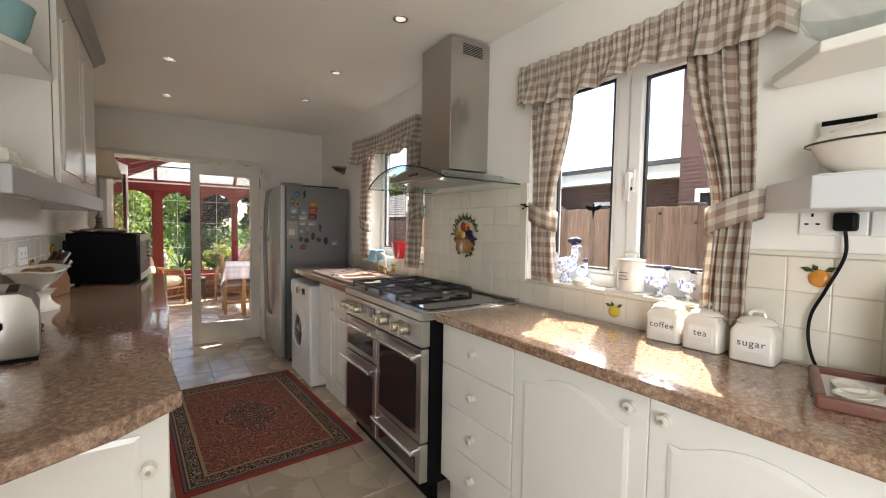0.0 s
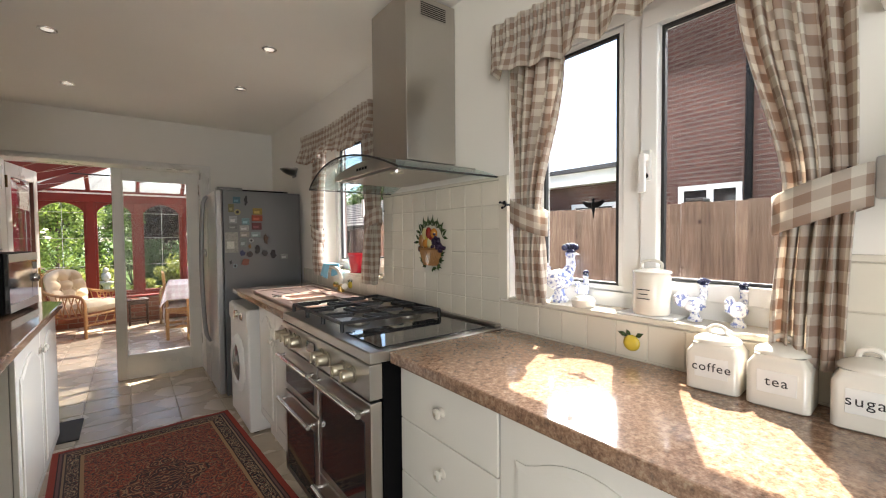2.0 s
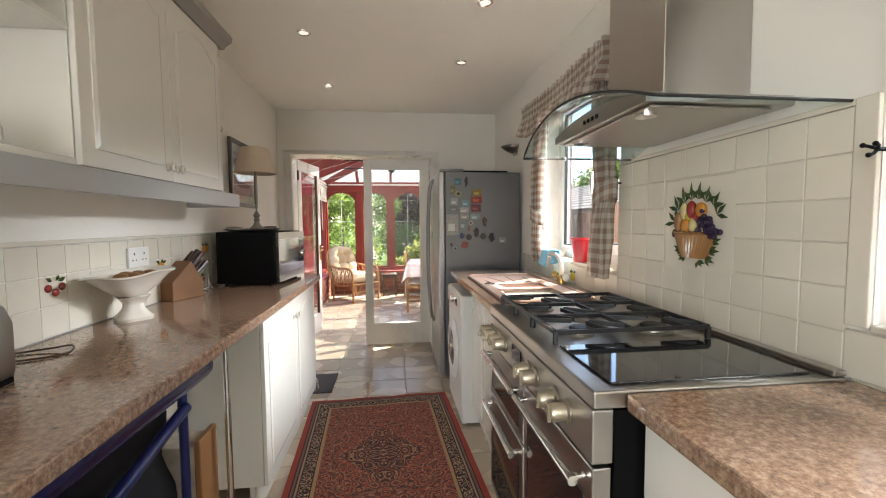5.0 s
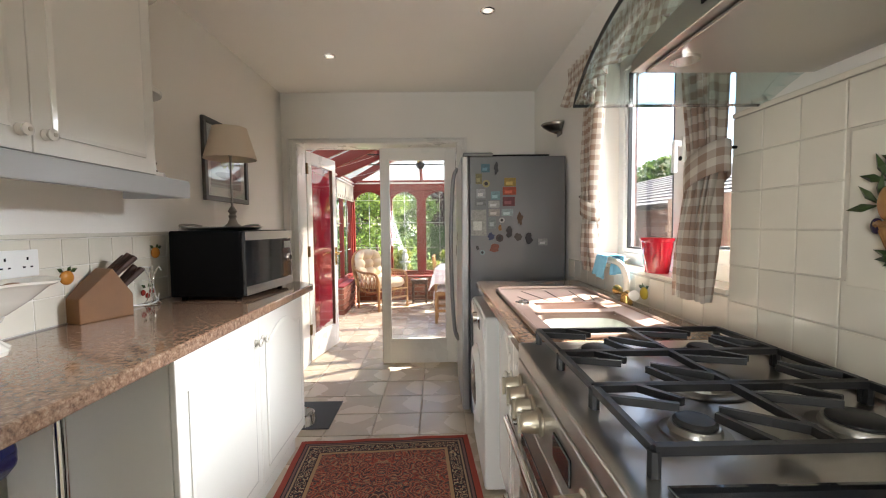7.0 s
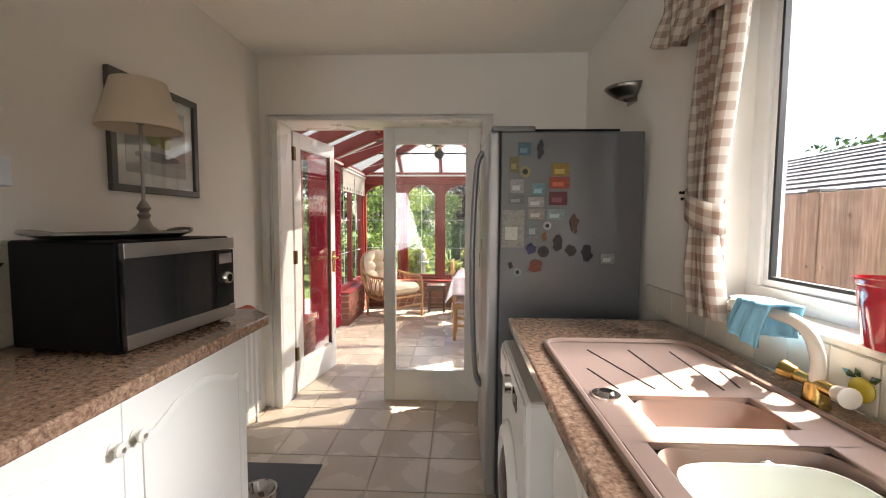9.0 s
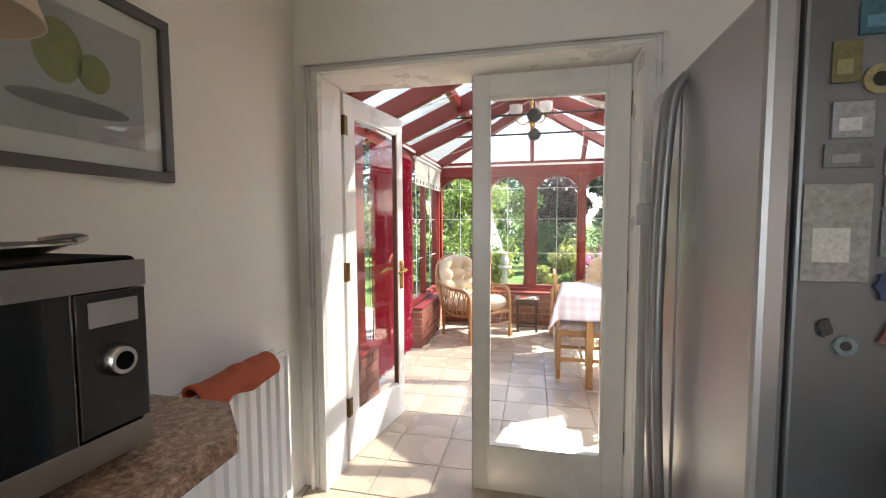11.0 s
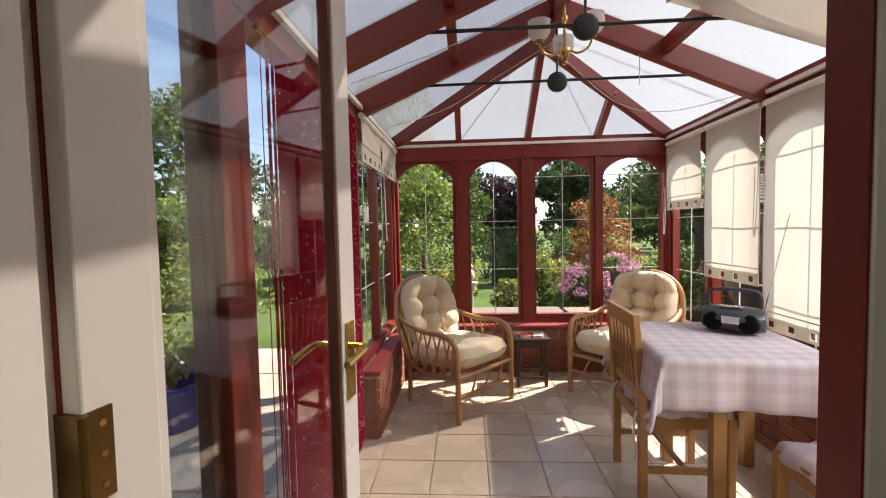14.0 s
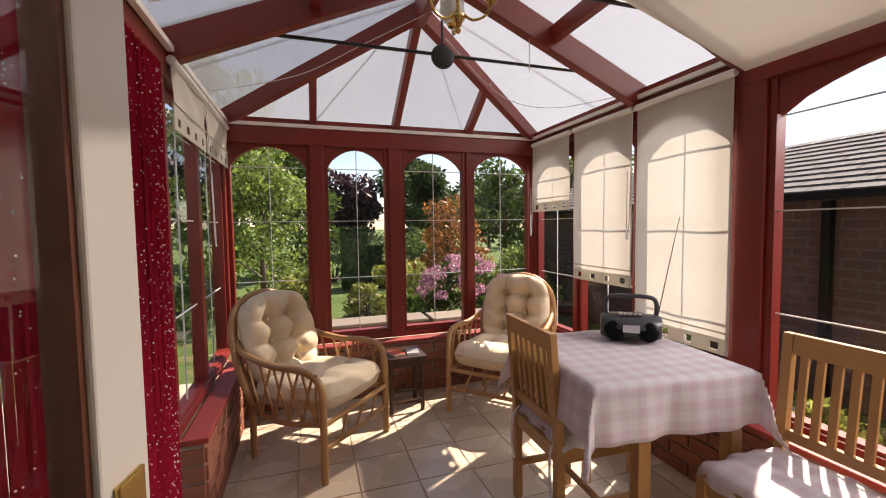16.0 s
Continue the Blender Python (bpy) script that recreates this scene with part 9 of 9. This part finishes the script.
sd = thing("outbuilding", (5.2, 9.4, GZ), "dark brick outbuilding with a slate roof", "shed")
part("wall", boxes(((-1.1, -3.6, 0), (1.4, 3.4, 1.60))), M_SHED, sd)
part("gutter", boxes(((-1.30, -3.7, 1.57), (-1.22, 3.5, 1.63))), M_BLACK, sd, "dark gutter")
bm = bmesh.new()
for r_ in range(11):
    for c_ in range(30):
        u0 = r_ / 11
        y0 = -3.75 + c_ * 0.24 + (0.12 if r_ % 2 else 0)
        x0, z0 = -1.28 + u0 * 1.45, 1.63 + u0 * 0.62
        x1, z1 = x0 + 1.45 / 11 + 0.03, z0 + 0.62 / 11 + 0.006
        vs = [bm.verts.new(p) for p in ((x0, y0, z0 + 0.012), (x0, y0 + 0.232, z0 + 0.012), (x1, y0 + 0.232, z1), (x1, y0, z1), (x0, y0, z0), (x0, y0 + 0.232, z0))]
        bm.faces.new(vs[:4])
        bm.faces.new((vs[4], vs[5], vs[1], vs[0]))
o = part("slates", bm, M_SLATE, sd, "grey roof slates")
tagged(o, kind="stuff")
bm = bmesh.new()
prism(bm, [(-1.25, 1.61), (1.5, 1.61), (0.17, 2.22)], 7.2, Matrix(((1, 0, 0, 0), (0, 0, 1, -3.72), (0, 1, 0, 0), (0, 0, 0, 1))))
part("roof", bm, M_SLATE, sd)
part("downpipe", boxes(((-1.17, -1.0, 0), (-1.11, -0.94, 1.56))), M_BLACK, sd)

hs = thing("neighbour_house", (7.6, 0.6, GZ), "red brick house next door with white windows", "house")
part("wall", boxes(((-1.1, -7.0, 0), (5.0, 3.3, 5.6))), M_HOUSE, hs)
part("wall", boxes(((-0.8, 3.31, 0), (4.0, 6.2, 2.25))), M_HOUSE, hs, "lower brick extension wall")
part("fascia", boxes(((-1.0, 3.31, 2.25), (4.2, 6.4, 2.45))), M_TRIM, hs, "white fascia of the flat roof")
part("flat_roof", boxes(((-1.05, 3.31, 2.45), (4.25, 6.45, 2.52))), M_SLATE, hs)
bm = bmesh.new()
prism(bm, [(-1.5, 5.6), (5.4, 5.6), (1.95, 8.4)], 10.7, Matrix(((1, 0, 0, 0), (0, 0, 1, -7.2), (0, 1, 0, 0), (0, 0, 0, 1))))
part("roof", bm, M_SLATE, hs)
part("gutter", boxes(((-1.55, -7.2, 5.5), (-1.42, 3.5, 5.6))), M_BLACK, hs)
bm = bmesh.new()
rod(bm, (-1.16, 2.30, 0), (-1.16, 2.30, 5.5), 0.04, n=12)
part("downpipe", bm, M_BLACK, hs, "black downpipe")
for x, y0, y1, z0, z1 in ((-1.1, 2.37, 3.07, 1.45, 2.05), (-0.8, 4.1, 4.9, 1.35, 1.95), (-1.1, -1.5, -0.3, 3.4, 4.6)):
    wd = part("window", boxes(((x - 0.03, y0, z0), (x - 0.001, y1, z0 + 0.06)), ((x - 0.03, y0, z1 - 0.06), (x - 0.001, y1, z1)), ((x - 0.03, y0, z0 + 0.06), (x - 0.001, y0 + 0.06, z1 - 0.06)), ((x - 0.03, y1 - 0.06, z0 + 0.06), (x - 0.001, y1, z1 - 0.06))), M_PVC, hs, "white window frame")
    part("pane", boxes(((x - 0.012, y0 + 0.06, z0 + 0.06), (x - 0.002, y1 - 0.06, z1 - 0.06))), M_BGLASS, wd, "dark window glass")
    part("mullion", boxes(((x - 0.03, (y0 + y1) / 2 - 0.05, z0 + 0.06), (x - 0.013, (y0 + y1) / 2 + 0.02, z1 - 0.06))), M_PVC, wd)

# ---- decorative fruit on the tiles ----
M_FRUIT = {k: surface("glazed_" + k, c, 0.2, vary=0.15, coarse=30, fine=120, relief=0.03) for k, c in
           (("orange", (0.62, 0.25, 0.04)), ("yellow", (0.66, 0.50, 0.06)), ("cream", (0.66, 0.55, 0.25)), ("purple", (0.035, 0.02, 0.05)), ("leaf", (0.055, 0.085, 0.03)), ("basket", (0.36, 0.18, 0.065)), ("cherry", (0.30, 0.03, 0.02)))}


def leaf_blade(bm, p, q, wide, out):
    p, q = Vector(p), Vector(q)
    d = q - p
    side = d.cross(Vector(out)).normalized() * wide
    o_ = Vector(out) * 0.004
    a, b, c, e = [bm.verts.new(x) for x in (p, p + d * 0.5 + side + o_ * 0.5, q, p + d * 0.5 - side + o_ * 0.5)]
    m_ = bm.verts.new(p + d * 0.5 + o_ * 2)
    for f in ((a, b, m_), (b, c, m_), (c, e, m_), (e, a, m_)):
        bm.faces.new(f)


fp = thing("tile_picture", (XR - 0.012, 2.996, 1.296), "relief tile panel of a basket of fruit", "tile panel")
part("panel_tile", boxes(((0.001, -0.165, -0.160), (0.0115, 0.165, 0.160))), M_TILE, fp, bevel=0.002)
bm = bmesh.new()
n = 72
rings = []
for k, (z, r) in enumerate(((-0.118, 0.052), (-0.100, 0.068), (-0.075, 0.083), (-0.05, 0.094), (-0.034, 0.100))):
    rings.append([bm.verts.new((-0.026 * math.sin(math.pi * i / n) ** 0.6 * (1 + 0.14 * math.cos(i * math.pi * 0.5 + k * 0.4)), r * math.cos(math.pi * i / n), z)) for i in range(n + 1)])
for u, v in zip(rings, rings[1:]):
    for i in range(n):
        bm.faces.new((u[i], u[i + 1], v[i + 1], v[i]))
bk = part("basket", bm, M_FRUIT["basket"], fp, "woven basket in relief")
bm = bmesh.new()
sweep(bm, [(-0.026 * math.sin(math.pi * i / 24) ** 0.6 - 0.001, 0.101 * math.cos(math.pi * i / 24), -0.031 + 0.002 * math.cos(i * math.pi)) for i in range(25)], 0.0055, 6)
part("basket_rim", bm, M_FRUIT["basket"], bk, "plaited basket rim", smooth=True)
for c, y, z, r, sq in (("orange", 0.038, -0.008, 0.024, (0.6, 0.9, 1.1)), ("cream", 0.0, -0.004, 0.024, (0.6, 0.8, 1.3)), ("orange", -0.034, 0.048, 0.026, (0.6, 0.9, 1)), ("cream", 0.048, 0.045, 0.021, (0.6, 0.85, 1.5)), ("cherry", 0.012, 0.05, 0.024, (0.6, 0.8, 1.3)), ("basket", 0.078, 0.008, 0.023, (0.6, 0.8, 1.5)), ("purple", 0.098, -0.035, 0.013, (0.6, 0.8, 1.2)), ("cherry", -0.008, 0.022, 0.016, (0.6, 1, 1)), ("yellow", 0.025, 0.028, 0.015, (0.6, 1, 1))):
    bm = bmesh.new()
    ball(bm, (-0.010, y, z), r, 14, sq)
    part("fruit", bm, M_FRUIT[c], fp, "glazed relief fruit", smooth=True)
gr = random.Random(3)
bm = bmesh.new()
for k in range(34):
    u = gr.random()
    ball(bm, (-0.016 + gr.uniform(-0.008, 0.003), -0.035 - 0.065 * u + gr.gauss(0, 0.008), 0.014 - 0.05 * u * u + gr.gauss(0, 0.013)), 0.0105, 8)
tagged(part("grapes", bm, M_FRUIT["purple"], fp, "bunch of dark grapes in relief", smooth=True), kind="stuff")
bm = bmesh.new()
for y, z, lean in ((0.085, 0.05, 0.5), (0.055, 0.075, 0.25), (0.02, 0.085, 0.1), (-0.012, 0.085, -0.1), (-0.045, 0.075, -0.3), (-0.08, 0.06, -0.5), (0.098, 0.005, 0.9), (-0.095, 0.03, -0.8)):
    for a in (-0.95, -0.1, 0.8):
        an = lean + a
        ln = gr.uniform(0.05, 0.068)
        leaf_blade(bm, (-0.004, y, z), (-0.007, y + ln * math.sin(an), z + ln * math.cos(an)), 0.0085, (-1, 0, 0))
for y, z, lean in ((0.06, -0.095, 1.7), (0.045, -0.115, 2.2), (-0.05, -0.115, -2.1), (-0.065, -0.09, -1.6), (-0.02, -0.125, -2.7), (-0.075, -0.06, -1.2)):
    for a in (-0.6, 0.05, 0.65):
        an = lean + a
        ln = gr.uniform(0.035, 0.055)
        leaf_blade(bm, (-0.004, y, z), (-0.006, y + ln * math.sin(an), z + ln * math.cos(an) * 0.6), 0.0075, (-1, 0, 0))
part("leaves", bm, M_FRUIT["leaf"], fp, "green leaves in relief")


def fruit_tile(at, side, c, label, n=1):
    t_ = thing("fruit_relief", at, label, "tile relief", "fruit tiles")
    for k in range(n):
        bm = bmesh.new()
        ball(bm, (side * 0.004, 0.022 * (k - (n - 1) / 2) * 1.3, -0.012 * (k % 2) * 1.4), 0.027 if n == 1 else 0.014, 14, (0.45, 1, 0.95))
        part("fruit", bm, M_FRUIT[c], t_, smooth=True)
    bm = bmesh.new()
    for a in (20, 70, 140):
        r_ = radians(a)
        leaf_blade(bm, (side * 0.002, 0.012 * math.cos(r_), 0.02), (side * 0.004, 0.05 * math.cos(r_), 0.024 + 0.018 * math.sin(r_)), 0.008, (side, 0, 0))
    part("leaves", bm, M_FRUIT["leaf"], t_)


fruit_tile((XR - 0.011, 1.255, 1.205), -1, "orange", "relief orange with leaves on a wall tile")
fruit_tile((XR - 0.011, 1.918, 0.988), -1, "yellow", "relief lemon with leaves on a wall tile")
fruit_tile((XR - 0.011, 3.99, 0.985), -1, "yellow", "relief lemon beside the tap")
fruit_tile((XL + 0.011, 3.17, 1.10), 1, "cherry", "relief cherries on a wall tile", 3)
fruit_tile((XL + 0.011, 3.80, 1.10), 1, "orange", "relief apple on a wall tile")
fruit_tile((XL + 0.011, 4.205, 0.985), 1, "cherry", "relief berries on a low wall tile", 3)
fruit_tile((XL + 0.011, 4.27, 1.16), 1, "orange", "relief orange on a wall tile")

# ---- tiles, bricks and slabs, piece by piece ----
PY, PZ = 0.1112, 0.108
tile_me = mesh_of("tile", boxes(((0.0, -PY / 2 + 0.0015, -PZ / 2 + 0.0015), (0.010, PY / 2 - 0.0015, PZ / 2 - 0.0015))), M_TILE, 0.002)
rt = random.Random(4)


def tile_field(wall_name, side, x, y0, y1, z0, z1, skip=None, grout=M_GROUT):
    """Rows of glazed tiles on one wall; side -1 hangs on the right-hand wall."""
    w = bpy.data.objects[wall_name]
    nz = max(1, round((z1 - z0) / PZ))
    ny = max(1, round((y1 - y0) / PY))
    py, pz = (y1 - y0) / ny, (z1 - z0) / nz
    for i in range(ny):
        for k in range(nz):
            y, z = y0 + (i + 0.5) * py, z0 + (k + 0.5) * pz
            if skip and skip[0] < y < skip[1] and skip[2] < z < skip[3]:
                continue
            o = new("tile", tile_me)
            o.parent = w
            o.matrix_basis = Matrix.Translation((x - (0.0105 if side < 0 else -0.0005), y, z)) @ pose(0, 0, 0, rt.uniform(-0.3, 0.3), 0, rt.uniform(-0.4, 0.4)) @ Matrix.Diagonal((1, py / PY, pz / PZ, 1))
    lo, hi = (x - 0.007, x - 0.0005) if side < 0 else (x + 0.0005, x + 0.0085)
    part("grout", boxes(((lo, y0, z0), (hi, y1, z1))), grout, w, "tile grout")


def trim_strip(wall_name, a, b):
    part("tile_edge", boxes((a, b)), M_TILE, bpy.data.objects[wall_name], "rounded cream edge tile", 0.003)


tile_field("wall_east", -1, XR, 2.506, 3.507, WT + 0.004, 1.566, (2.83, 3.163, 1.134, 1.458))
tile_field("wall_east", -1, XR, 1.443, 2.506, WT + 0.004, 1.052)
tile_field("wall_east", -1, XR, 3.507, 4.98, WT + 0.004, 1.052)
tile_field("wall_east", -1, XR, 0.36, 1.443, WT + 0.004, 1.266)
trim_strip("wall_east", (XR - 0.014, 2.506, 1.567), (XR - 0.0005, 3.507, 1.582))
trim_strip("wall_east", (XR - 0.014, 2.456, 1.062), (XR - 0.0005, 2.505, 1.582))
trim_strip("wall_east", (XR - 0.014, 0.36, 1.267), (XR - 0.0005, 1.441, 1.283))
trim_strip("wall_east", (XR - 0.014, 4.59, 1.062), (XR - 0.0005, 4.645, 1.29))
tile_field("wall_west", 1, XL, 1.98, 4.81, WT + 0.004, 1.24, grout=M_GROUT_PALE)
trim_strip("wall_west", (XL + 0.0005, 1.98, 1.241), (XL + 0.014, 4.81, 1.257))

fl = bpy.data.objects["floor"]
FP = 0.2945
ft_me = mesh_of("floor_tile", boxes(((-FP / 2 + 0.003, -FP / 2 + 0.003, -0.0075), (FP / 2 - 0.003, FP / 2 - 0.003, 0.0))), M_FTILE, 0.0025)
x0, y0 = 0.19, 5.075
for i in range(-2, 8):
    for j in range(-14, 16):
        x, y = x0 + (i + 0.5) * FP, y0 + (j + 0.5) * FP
        if x < -0.5 or x > 2.35 or y < 1.0 or y > 9.55:
            continue
        o = new("floor_tile", ft_me)
        o.parent = fl
        o.matrix_basis = pose(x, y, rt.uniform(-0.0008, 0.0), rt.uniform(-0.1, 0.1), rt.uniform(-0.1, 0.1), rt.choice((0, 90, 180, 270)) + rt.uniform(-0.15, 0.15))

BL, BH, BD = 0.215, 0.065, 0.05
brick_me = mesh_of("brick", boxes(((-BL / 2, -0.012, 0), (BL / 2, BD, BH))), M_BRICK, 0.004)


def brick_face(wall_name, start, along, out, length, rows=5):
    """A face of stretcher bricks: along and out are unit vectors in plan."""
    w = bpy.data.objects[wall_name]
    ang = math.degrees(math.atan2(along[1], along[0]))
    for r in range(rows):
        s = 0.0 if r % 2 == 0 else -0.112
        while s < length - 0.02:
            a, b = max(s, 0.0), min(s + BL, length)
            if b - a > 0.04:
                c = (a + b) / 2
                o = new("brick", brick_me)
                o.parent = w
                # the brick's -y side looks outwards
                flip = 1 if (along[0] * out[1] - along[1] * out[0]) < 0 else -1
                o.matrix_basis = pose(start[0] + along[0] * c, start[1] + along[1] * c, 0.004 + r * 0.0765, 0, 0, ang if flip > 0 else ang + 180) @ Matrix.Diagonal(((b - a) / BL, 1, 1, 1))
            s += BL + 0.011


brick_face("dwarf_wall_west", (CXL + 0.105 + 0.0, 8.25), (0, 1), (1, 0), 1.18)
brick_face("dwarf_wall_west", (CXL - 0.09, 8.25), (1, 0), (0, -1), 0.195)
brick_face("dwarf_wall_house", (CXL + 0.105, 6.23), (0, 1), (1, 0), 0.80)
brick_face("dwarf_wall_house", (CXL - 0.09, 7.03), (1, 0), (0, 1), 0.195)
brick_face("dwarf_wall_end", (-0.16, CY1 - 0.085), (1, 0), (0, -1), 2.22)
brick_face("dwarf_wall_east", (CXR - 0.085, 6.3), (0, 1), (-1, 0), 3.1)

pv = bpy.data.objects["pavement"]
slab_me = mesh_of("paving_slab", boxes(((-0.295, -0.295, 0.0), (0.295, 0.295, 0.03))), M_PAVE, 0.006)
for i in range(8):
    for j in range(12):
        o = new("paving_slab", slab_me)
        o.parent = pv
        o.matrix_basis = pose(-0.75 - i * 0.6, 3.35 + j * 0.6, GZ + 0.001 + rt.uniform(-0.004, 0.004), 0, 0, rt.uniform(-0.5, 0.5))
for i in range(5):
    o = new("paving_slab", slab_me)
    o.parent = pv
    o.matrix_basis = pose(0.0 + i * 0.6, 10.1, GZ + 0.001, 0, 0, rt.uniform(-0.5, 0.5))
